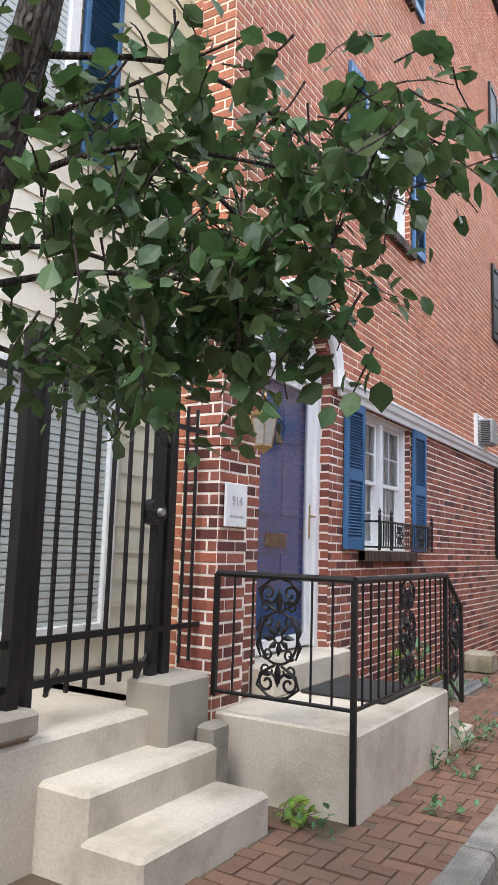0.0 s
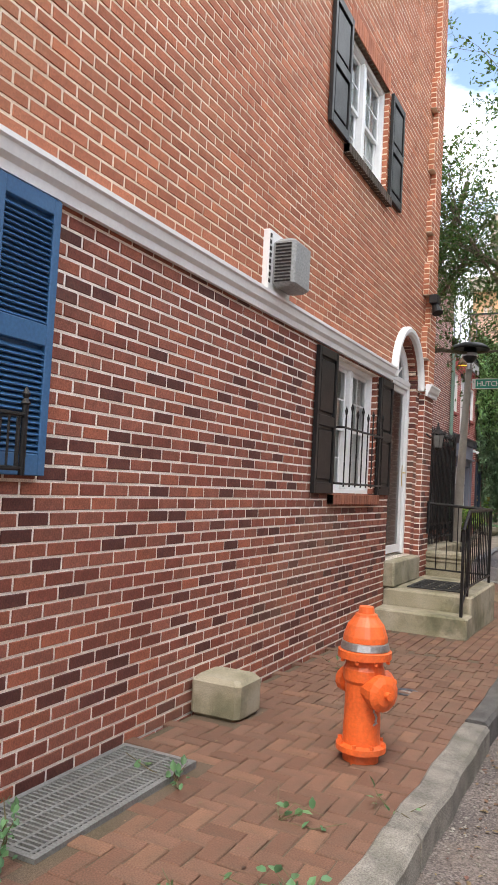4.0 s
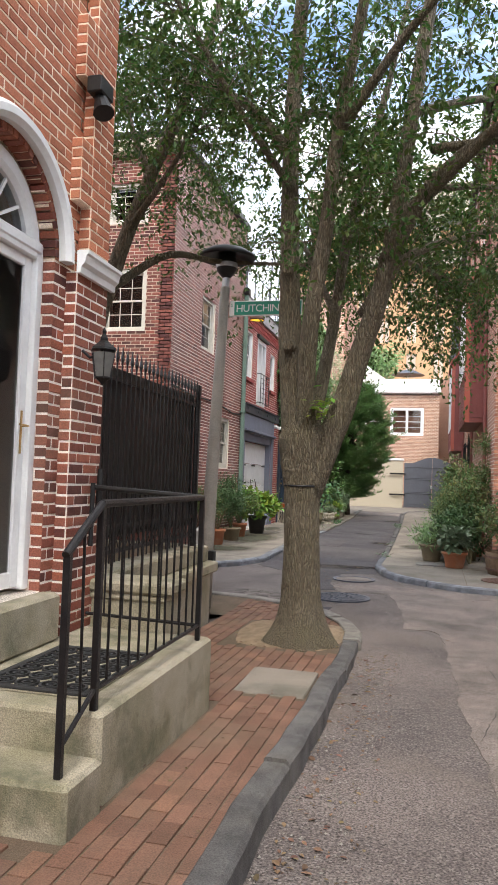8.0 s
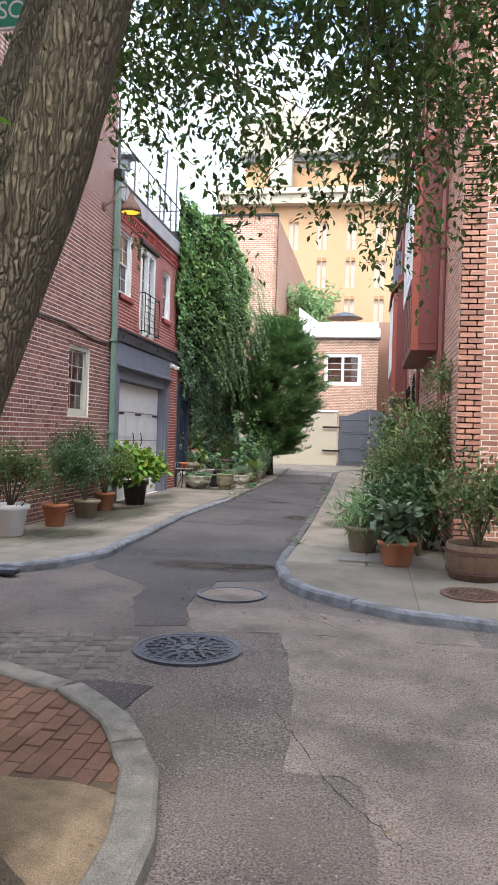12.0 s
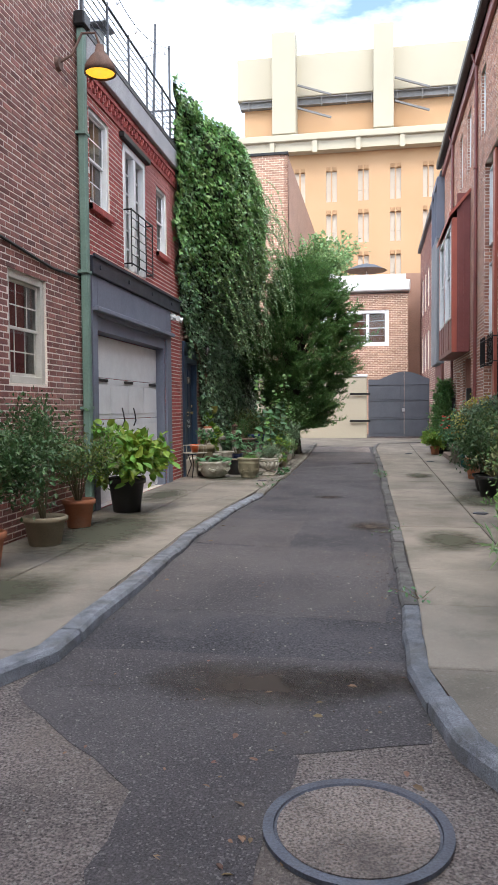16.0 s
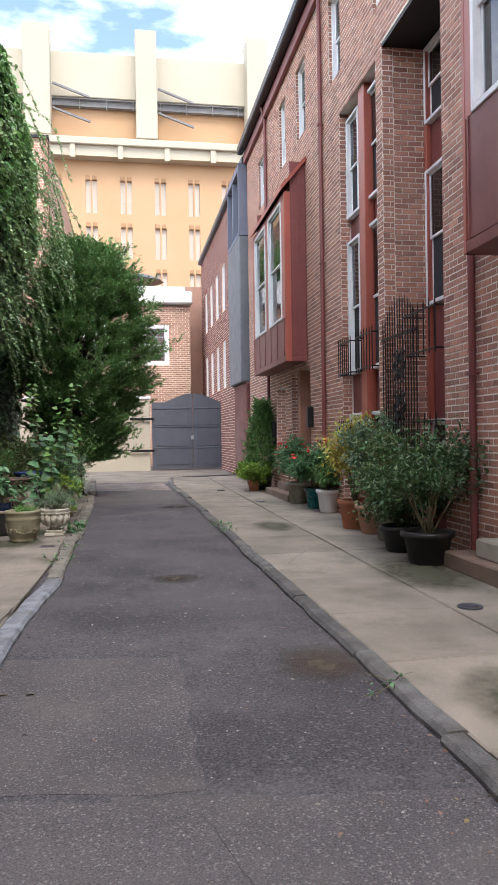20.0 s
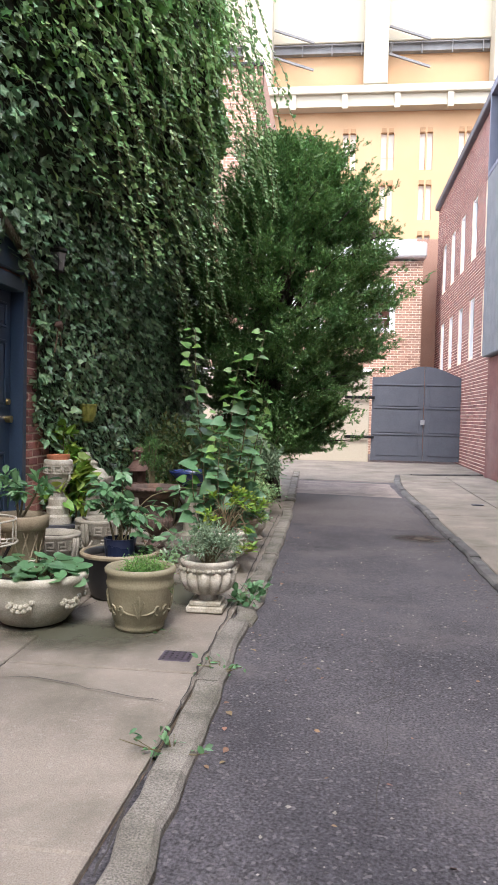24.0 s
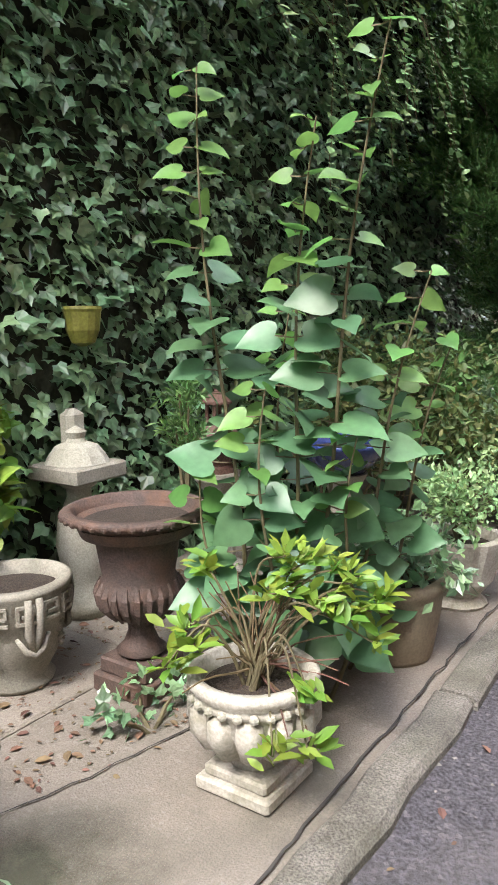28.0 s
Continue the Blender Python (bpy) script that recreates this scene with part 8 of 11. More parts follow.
part("bulb_disc", Geo().lathe(XL + 0.5, 30.58, [(0.19, 5.95), (0.1, 5.94), (0.0, 5.945)], 20), glow, bl, "glowing yellow diffuser")
cam2 = thing("floodlight", (XL + 0.05, 35.55, 3.35), "white twin floodlight on the garage corner", "lamp")
part("base", Geo().box(XL + 0.05, XL + 0.13, 35.45, 35.6, 3.28, 3.4, 0.01), M_WHITE, cam2)
for dy in (-0.06, 0.1):
    part("head", Geo().tube([(XL + 0.12, 35.52 + dy, 3.33), (XL + 0.25, 35.45 + dy * 2, 3.28)], [0.03, 0.055], 10), M_WHITE, cam2)
cab = thing("wall_cable", (XL + 0.02, 28.5, 3.3), "black cable clipped along the old brick wall", "cable")
part("cable", Geo().tube([(XL + 0.03, 25.2, 3.45), (XL + 0.03, 26.5, 3.38), (XL + 0.03, 28.5, 3.42), (XL + 0.03, 30.0, 3.3), (XL + 0.03, 31.1, 3.34)], 0.02, 6), M_BLACKP, cab)
inlet = thing("storm_inlet", (-4.15, 24.0, -0.15), "iron storm drain inlet in the kerb", "drain")
part("hood", Geo().box(-4.75, -3.9, 23.98, 24.14, -0.1, -0.02, 0.02), M_CASTIRON, inlet)
part("grate", Geo().box(-4.7, -3.95, 23.7, 23.97, -0.2, -0.165, 0.005), M_RUST, inlet)

# ---- dark blue door of the ivy house ----
FD = Face("x+", XL)
g = Geo()
for q in ((36.72, 36.8, 0.42, 2.62), (37.67, 37.75, 0.42, 2.62), (36.8, 37.67, 2.5, 2.62)):
    FD.box(g, q[0], q[1], -0.16, 0.03, q[2], q[3], 0.006)
dn = part("door", g, M_NAVYDOOR, ivyhouse, "dark blue panelled front door")
g = Geo()
FD.box(g, 36.8, 37.67, -0.13, -0.09, 0.44, 2.5, 0.004)
for lo, hi in ((0.58, 1.12), (1.5, 2.08), (2.18, 2.4)):
    for a in (36.9, 37.28):
        for q in ((a, a + 0.29, lo, lo + 0.025), (a, a + 0.29, hi - 0.025, hi), (a, a + 0.025, lo + 0.025, hi - 0.025), (a + 0.265, a + 0.29, lo + 0.025, hi - 0.025)):
            FD.box(g, *q[:2], -0.09, -0.075, *q[2:], 0.006)
        FD.box(g, a + 0.05, a + 0.24, -0.09, -0.08, lo + 0.05, hi - 0.05, 0.008)
part("leaf", g, M_NAVYDOOR, dn)
g = Geo()
FD.box(g, 37.1, 37.38, -0.09, -0.078, 1.33, 1.43, 0.004)
part("letter_slot", g, M_BRASS, dn, "brass letter slot")
part("door_knob", Geo().tube([FD.p(37.6, -0.09, 1.4), FD.p(37.6, -0.04, 1.4)], [0.03, 0.032], 12), M_BRASS, dn, "brass knob")
part("door_lock", Geo().tube([FD.p(37.6, -0.09, 1.55), FD.p(37.6, -0.06, 1.55)], [0.03, 0.026], 12), M_BRASS, dn, "brass lock")
g = Geo()
FD.box(g, 37.14, 37.34, -0.078, -0.076, 1.355, 1.405)
part("slot", g, M_BLACKP, dn)
g = Geo().tube([FD.p(37.24, -0.085, 2.2), FD.p(37.24, -0.055, 2.18), FD.p(37.24, -0.05, 2.1), FD.p(37.24, -0.07, 2.06)], [0.02, 0.045, 0.04, 0.02], 8)
part("knocker", g, mat("pewter", (0.3, 0.27, 0.22), 0.5, metal=0.6), dn, "pale cast knocker")
g = Geo()
n = 24
g.add([FD.p(37.3 + 0.125 * math.cos(2 * math.pi * k / n), w, 1.17 + 0.1 * math.sin(2 * math.pi * k / n)) for w in (-0.088, -0.072) for k in range(n)],
      [tuple(range(n, 2 * n))] + [(k, (k + 1) % n, n + (k + 1) % n, n + k) for k in range(n)])
oval = part("number_oval", g, M_BLACKP, dn, "black oval plate reading 213")
rim_ = [FD.p(37.3 + 0.125 * math.cos(k * math.pi / 16), -0.07, 1.165 + 0.095 * math.sin(k * math.pi / 16)) for k in range(33)]
part("oval_border", Geo().tube(rim_, 0.004, 5), M_WHITE, oval, "thin white border")
lettering(ivyhouse, "213", pose(XL - 0.07, 37.3, 1.185, 90, 0, 90), 0.1, M_WHITE, "number")
lettering(ivyhouse, "South Delhi Street", pose(XL - 0.07, 37.3, 1.11, 90, 0, 90), 0.025, M_WHITE, "street_name")
lettering(ivyhouse, "2", pose(XL + 0.014, 37.92, 2.43, 90, 0, 90), 0.16, M_STEEL, "house_number", 0.006)
part("door_step", Geo().box(XL - 0.1, XL + 0.28, 36.6, 37.9, 0.0, 0.4, 0.02), M_CONC_LIGHT, ivyhouse)
part("surround", Geo().box(XL + 0.002, XL + 0.05, 36.5, 36.715, 0.02, 2.75, 0.005).box(XL + 0.002, XL + 0.05, 36.5, 37.86, 2.64, 2.95, 0.01), M_NAVYDOOR, ivyhouse, "dark blue boards over the door")
wall_lantern((XL + 0.02, 38.1, 2.95), "small grey wall lantern among the ivy", False, 0.9, 0.14)
bell = thing("hanging_ornament", (XL + 0.1, 38.25, 2.15), "small rusty bird ornament hanging on a rope", "ornament")
g = Geo().tube([(XL + 0.12, 38.25, 2.65), (XL + 0.12, 38.25, 2.3)], 0.008, 5)
part("rope", g, M_WOOD, bell)
part("bird", Geo().tube([(XL + 0.12, 38.15, 2.28), (XL + 0.12, 38.25, 2.3), (XL + 0.12, 38.35, 2.26)], [0.01, 0.04, 0.015], 8), M_RUST, bell)
part("legs", Geo().tube([(XL + 0.12, 38.25, 2.28), (XL + 0.12, 38.15, 2.02)], 0.008, 5).tube([(XL + 0.12, 38.25, 2.28), (XL + 0.12, 38.36, 2.02)], 0.008, 5), M_WOOD, bell)

# ---- bays, recesses and windows of the town houses ----
def bay(y0, y1, z0, z1, zr, xf, windows, split):
    g = Geo().box(xf, XR - 0.012, y0, y1, z0, z0 + 0.12, 0.01)
    b = part("bay", g, M_MAROON, terrace, "maroon sided bay with red trim")
    part("sill_panel", Geo().box(xf, xf + 0.06, y0 + 0.1, y1 - 0.1, z0 + 0.12, split, 0.004), M_MAROON, b)
    g = Geo()
    for k in range(6):
        y = y0 + 0.12 + (y1 - y0 - 0.24) * k / 5.01
        g.box(xf - 0.012, xf, y, y + 0.025, z0 + 0.12, split)
    part("batten_cladding", g, M_MAROON, b, kind="stuff")
    for side, y in ((0, y0), (1, y1)):
        yy = (y, y + 0.05) if side == 0 else (y - 0.05, y)
        part("side_panel", Geo().box(xf + 0.12, XR - 0.012, yy[0], yy[1], z0 + 0.12, zr, 0.003), M_MAROON, b)
        g = Geo()
        for k in range(2):
            x = xf + 0.16 + 0.12 * k
            g.box(x, x + 0.02, (yy[0] - 0.01) if side == 0 else yy[1], yy[0] if side == 0 else yy[1] + 0.01, z0 + 0.12, zr - 0.1)
        part("batten_cladding", g, M_MAROON, b, kind="stuff")
        part("corner_board", Geo().box(xf - 0.005, xf + 0.12, yy[0] - (0.005 if side == 0 else 0), yy[1] + (0.005 if side else 0), z0 + 0.0, z1, 0.005), M_REDMETAL, b, "red corner board")
    part("roof_panel", Geo().prism([(xf - 0.08, z1), (XR - 0.013, zr), (XR - 0.013, zr + 0.1), (xf - 0.08, z1 + 0.1)], "y", y0 - 0.08, y1 + 0.08), M_REDMETAL, b, "sloping red metal roof")
    fb = Face("x-", xf)
    for a, c in windows:
        sash_window(terrace, fb, a, c, split, z1 - 0.1, 1, 1, 1, 0.0, M_WHITE, None, None, glass=M_GLASS_SKY, room=False, rim=0.06)
    g = Geo()
    edges = [y0 + 0.05] + [q for w_ in windows for q in w_] + [y1 - 0.05]
    for k in range(0, len(edges), 2):
        if edges[k + 1] - edges[k] > 0.01:
            g.box(xf, xf + 0.05, edges[k], edges[k + 1], split, z1 - 0.1)
    g.box(xf, xf + 0.05, y0 + 0.05, y1 - 0.05, z1 - 0.1, z1)
    part("window_trim", g, M_REDMETAL, b)
    # Near-black sheet painted as the shade inside the bay.
    part("bay_room", Geo().box(XR + 0.1, XR + 0.12, y0 + 0.1, y1 - 0.1, z0 + 0.1, z1), M_ROOM_SHADE, b)


bay(40.45, 44.1, 2.88, 6.25, 6.85, 0.6, [(40.75, 42.1), (42.45, 43.8)], 3.75)
bay(29.25, 32.65, 3.08, 6.35, 6.8, 0.6, [(29.5, 30.9), (31.0, 32.45)], 4.33)
# brick returns of the openings
for q in TR_OPS[:4] + TR_OPS[6:]:
    back = XR + (0.29 if q[2] > 5 or q[0] > 39 else 0.16)
    fj = Face("y-", q[1] - 0.002)
    part("brickwork", bricks(fj, brick_list(fj, XR + 0.004, back, q[2], q[3], [])), M_BRICK_TAN, terrace, kind="stuff")
# the deep recess with its brick jamb
FJ = Face("y-", 36.046)
jamb = part("jamb", Geo().box(XR + 0.302, 1.8, 36.05, 36.28, -0.05, 6.88), M_MORTAR_GREY, terrace)
part("brickwork", bricks(FJ, brick_list(FJ, XR + 0.17, 1.79, 0.0, 6.87, [])), M_BRICK_TAN, jamb, kind="stuff")
part("jamb", Geo().box(XR + 0.302, 1.8, 33.9, 34.098, -0.05, 6.88), M_BRICK_TAN, terrace)
for y0, y1, xb, rows_z in ((34.1, 36.05, 1.74, ((5.75, 6.82), (3.2, 5.1), (0.5, 1.6))), (36.3, 38.13, 1.24, ((5.0, 6.66), (2.4, 4.62), (0.6, 1.75)))):
    part("recess_panel", Geo().box(xb, xb + 0.06, y0 - 0.05, y1 + 0.05, 0.0, 6.9), M_MAROON, terrace, "maroon panelled recess")
    part("recess_ceiling", Geo().box(XR + 0.01, xb, y0, y1, 6.84, 6.9), M_BLACKP, terrace)
    fz = Face("x-", xb)
    for a, b in ((y0 + 0.1, y0 + 0.86), (y1 - 0.68, y1 - 0.04)):
        for lo, hi in rows_z:
            sash_window(terrace, fz, a, b, lo, hi, 1, 1, 1, -0.07, M_WHITE, None, None, glass=M_GLASS_SKY, room=False, rim=0.05)
            # Near-black sheet behind the pane, in place of an unlit room.
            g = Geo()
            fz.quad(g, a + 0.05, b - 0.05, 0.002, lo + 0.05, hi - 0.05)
            part("window_back", g, M_ROOM_SHADE, terrace)
part("red_fin", Geo().box(1.09, 1.238, 36.96, 37.24, 0.2, 6.78, 0.01), M_REDMETAL, terrace, "red painted upright fin")
part("red_fin", Geo().box(1.66, 1.738, 35.95, 36.03, 0.2, 6.82, 0.01), M_REDMETAL, terrace, "red painted upright fin")
for y0, y1, x in ((37.45, 38.1, 0.98), (36.4, 37.15, 0.98), (34.2, 35.2, 0.98)):
    for z in (1.0, 2.35):
        gd2 = thing("recess_guard", (x, y0, z), "black iron window guard with spear tips", "railing", "window guards of the terrace")
        part("rail", Geo().tube([(x + 0.3, y1, z + 0.05), (x, y1, z + 0.05), (x, y0, z + 0.05), (x + 0.3, y0, z + 0.05)], 0.012, 5), M_IRON, gd2)
        part("rail", Geo().tube([(x + 0.3, y1, z + 0.55), (x, y1, z + 0.55), (x, y0, z + 0.55), (x + 0.3, y0, z + 0.55)], 0.012, 5), M_IRON, gd2)
        for k in range(7):
            y = y0 + (y1 - y0) * k / 6
            part("bar", Geo().tube([(x, y, z), (x, y, z + 0.6), (x, y, z + 0.66)], [0.009, 0.009, 0.001], 5), M_IRON, gd2)
ig2 = thing("recess_gate", (1.02, 35.2, 0.1), "tall black iron gate with scrolls across the recess", "gate")
for k in range(14):
    y = 34.85 + 1.2 * k / 13
    part("bar", Geo().tube([(1.02, y, 0.1), (1.02, y, 2.9 + 0.25 * math.sin(math.pi * k / 13)), (1.02, y, 3.0 + 0.25 * math.sin(math.pi * k / 13))], [0.009, 0.009, 0.002], 5), M_IRON, ig2)
for z in (0.2, 1.4, 2.7):
    part("rail", Geo().box(1.005, 1.035, 34.82, 36.08, z, z + 0.03), M_IRON, ig2)
for z in (1.75, 2.3):
    part("scroll", ornament((1.02, 35.45, z), (0, 1, 0), 0.2, 0.45), M_IRON, ig2)
for o in TR_OPS[6:]:
    sash_window(terrace, FR, *o[:4], 1, 1, 1, 0.08, M_WHITE, None, None, glass=M_GLASS_DARK, rim=0.05)
# doors under the bay
part("entry_door", Geo().box(XR + 0.2, XR + 0.26, 40.4, 41.9, 0.12, 2.7, 0.005), M_WOOD, terrace, "dark wooden entrance door")
part("entry_post", Geo().box(XR - 0.02, XR + 0.2, 41.1, 41.3, 0.12, 2.75, 0.01), M_BRICK_TAN, terrace)
part("letter_box", Geo().box(XR - 0.13, XR - 0.012, 40.05, 40.2, 1.55, 1.95, 0.01), M_BLACKP, terrace, "black letter box")
part("letter_box", Geo().box(XR - 0.1, XR - 0.012, 43.7, 43.95, 1.2, 1.75, 0.01), M_BLACKP, terrace, "black meter box")
for y, z0, z1, ln in ((39.1, 0.1, 9.65, "brown painted downspout on the brick front"), (33.3, 0.1, 9.65, "brown painted downspout on the brick front"), (44.3, 0.1, 9.65, "brown painted downspout on the brick front"), (28.0, 0.1, 9.65, "brown painted downspout on the brick front")):
    dp = thing("downspout", (XR - 0.06, y, z0), ln, "pipe", "downspouts of the terrace")
    part("pipe", Geo().tube([(XR - 0.06, y, z0), (XR - 0.06, y, z1 - 0.3), (XR - 0.16, y, z1)], 0.04, 8), M_MAROON, dp)
    for z in (2.0, 4.5, 7.0):
        part("strap", Geo().box(XR - 0.115, XR - 0.011, y - 0.05, y + 0.05, z, z + 0.03), M_MAROON, dp)
part("eave_board", Geo().box(XR - 0.1, XR - 0.011, 26.05, 47.45, 9.35, 9.62, 0.01), M_MAROON, terrace)
st3 = thing("terrace_steps", (0.85, 41.3, 0.06), "two low brown stone steps", "steps")
part("step", Geo().box(0.62, 1.03, 40.6, 43.0, 0.0, 0.2, 0.015), M_WOODTREAD, st3)
part("step", Geo().box(0.82, 1.03, 40.6, 42.6, 0.2, 0.36, 0.015), M_WOODTREAD, st3)
st4 = thing("terrace_steps", (0.85, 31.5, 0.03), "low brown stone steps before the bay", "steps")
part("step", Geo().box(0.66, 1.03, 30.2, 33.35, -0.05, 0.18, 0.015), M_WOODTREAD, st4)
part("step", Geo().box(0.8, 1.03, 30.2, 32.9, 0.18, 0.36, 0.015), M_CONC, st4)
part("block", Geo().box(1.052, 1.2, 42.0, 42.6, 0.0, 0.5, 0.01), M_BRICK_TAN, terrace)
umb = thing("patio_umbrella", (-1.7, 62.5, 7.7), "dark navy patio umbrella on the roof", "umbrella")
part("pole", Geo().tube([(-1.7, 62.5, 7.2), (-1.75, 62.5, 9.4)], 0.03, 6), M_STEEL, umb)
part("canopy", Geo().lathe(-1.75, 62.5, [(1.16, 9.0), (0.6, 9.26), (0.0, 9.42)], 10), M_NAVYDOOR, umb)

# ---- street tree ----
def tree_limb(g, pts, r0, r1, n=10, bumps=0.0, seed=0):
    """A limb through points, smoothed, tapering from r0 to r1."""
    rng = np.random.default_rng(seed)
    p = np.array(pts, float)
    t = np.linspace(0, len(p) - 1, max(6, 4 * len(p)))
    i = np.clip(t.astype(int), 0, len(p) - 2)
    f = (t - i)[:, None]
    pm = np.vstack([2 * p[0] - p[1], p, 2 * p[-1] - p[-2]])
    a, b, c, d = pm[i], pm[i + 1], pm[i + 2], pm[i + 3]
    q = 0.5 * (2 * b + (c - a) * f + (2 * a - 5 * b + 4 * c - d) * f**2 + (-a + 3 * b - 3 * c + d) * f**3)
    r = r0 + (r1 - r0) * (t / t[-1]) ** 0.85
    if bumps:
        r = r * (1 + rng.normal(0, bumps, len(r)))
    g.tube(q, r.tolist(), n)
    return q


def crown(tree, rng, limbs, twigs_per, twig_len, per, size, width, shape, material, droop=0.12, first=0.35, jitter=0.1, keep=None, twig_r=0.008):
    """Twigs along the outer parts of the limbs and leaves along the twigs."""
    g, twigs = Geo(), []
    for q in limbs:
        for _ in range(twigs_per):
            k = rng.uniform(first, 1) * (len(q) - 1)
            i = min(int(k), len(q) - 2)
            start = q[i] + (q[i + 1] - q[i]) * (k - i)
            head = q[i + 1] - q[i] + rng.normal(0, 0.35, 3) * np.linalg.norm(q[i + 1] - q[i])
            twigs += branchlets(rng, start, head, twig_len * rng.uniform(0.6, 1.2), 1, 0.7, droop)
    if keep:
        twigs = [t for t in twigs if keep(t)]
    for t in twigs:
        g.tube(t, [twig_r, twig_r * 0.8, twig_r * 0.6, twig_r * 0.45, twig_r * 0.3], 4, False)
    part("twig_mass", g, M_BARK, tree, kind="stuff")
    sub = []
    for t in twigs:
        for j in (1, 2, 3, 4):
            d = np.array(t[j]) - np.array(t[j - 1])
            sub += branchlets(rng, t[j], d, twig_len * 0.35, 2, 0.8, droop)
    part("crown", leaf_spray(rng, sub, per, size, width, shape, jitter), material, tree, kind="stuff")


def clear_of_lamp(t):
    """Twigs keep clear of the street lamp and its sign."""
    return not any(-3.5 < p[0] < -1.75 and 16.8 < p[1] < 20.6 and 2.9 < p[2] < 4.75 for p in t)


tree = thing("street_tree", (-1.45, 18.45, -0.1), "forked street tree with ridged grey-brown bark and fine leaves", "tree")
rng = np.random.default_rng(21)
g = Geo()
n, zs = 36, [(-0.14, 0.37), (-0.03, 0.32), (0.12, 0.25), (0.35, 0.2), (0.8, 0.183), (1.3, 0.178), (1.75, 0.2), (2.0, 0.215), (2.15, 0.17), (2.35, 0.02)]
rows_ = []
for z, r in [(float(np.interp(s, [a for a, _ in zs], [a for a, _ in zs])), float(np.interp(s, [a for a, _ in zs], [b for _, b in zs]))) for s in np.linspace(-0.14, 2.35, 46)]:
    lean = -1.44 - 0.015 * z
    row_ = []
    for k in range(n):
        a = 2 * math.pi * k / n
        flare = 1 + 0.22 * math.exp(-max(z + 0.1, 0) / 0.18) * (0.5 + 0.5 * math.cos(5 * a + 0.7)) + 0.03 * math.sin(3 * a + z * 2)
        rough = 0.045 * noise.noise(Vector((math.cos(a) * 5, math.sin(a) * 5, z * 1.3))) + 0.05 * abs(noise.noise(Vector((math.cos(a) * 16, math.sin(a) * 16, z * 3.2))))
        wide = 1.0 if z < 1.5 else 1.0 + 0.3 * min(z - 1.5, 0.5) * abs(math.cos(a))
        row_.append((lean + r * flare * wide * (1 + rough) * math.cos(a), 18.45 + r * flare * (1 + rough) * math.sin(a), z))
    rows_.append(row_)
g.v = [p for r_ in rows_ for p in r_]
g.f = [(i * n + k, i * n + (k + 1) % n, (i + 1) * n + (k + 1) % n, (i + 1) * n + k) for i in range(len(rows_) - 1) for k in range(n)]
part("trunk", g, M_BARK, tree, smooth=True)
part("tree_wire", Geo().lathe(-1.462, 18.45, [(0.196, 1.5), (0.2, 1.51), (0.196, 1.52)], 30), M_BLACKP, tree, "thin black wire round the trunk")
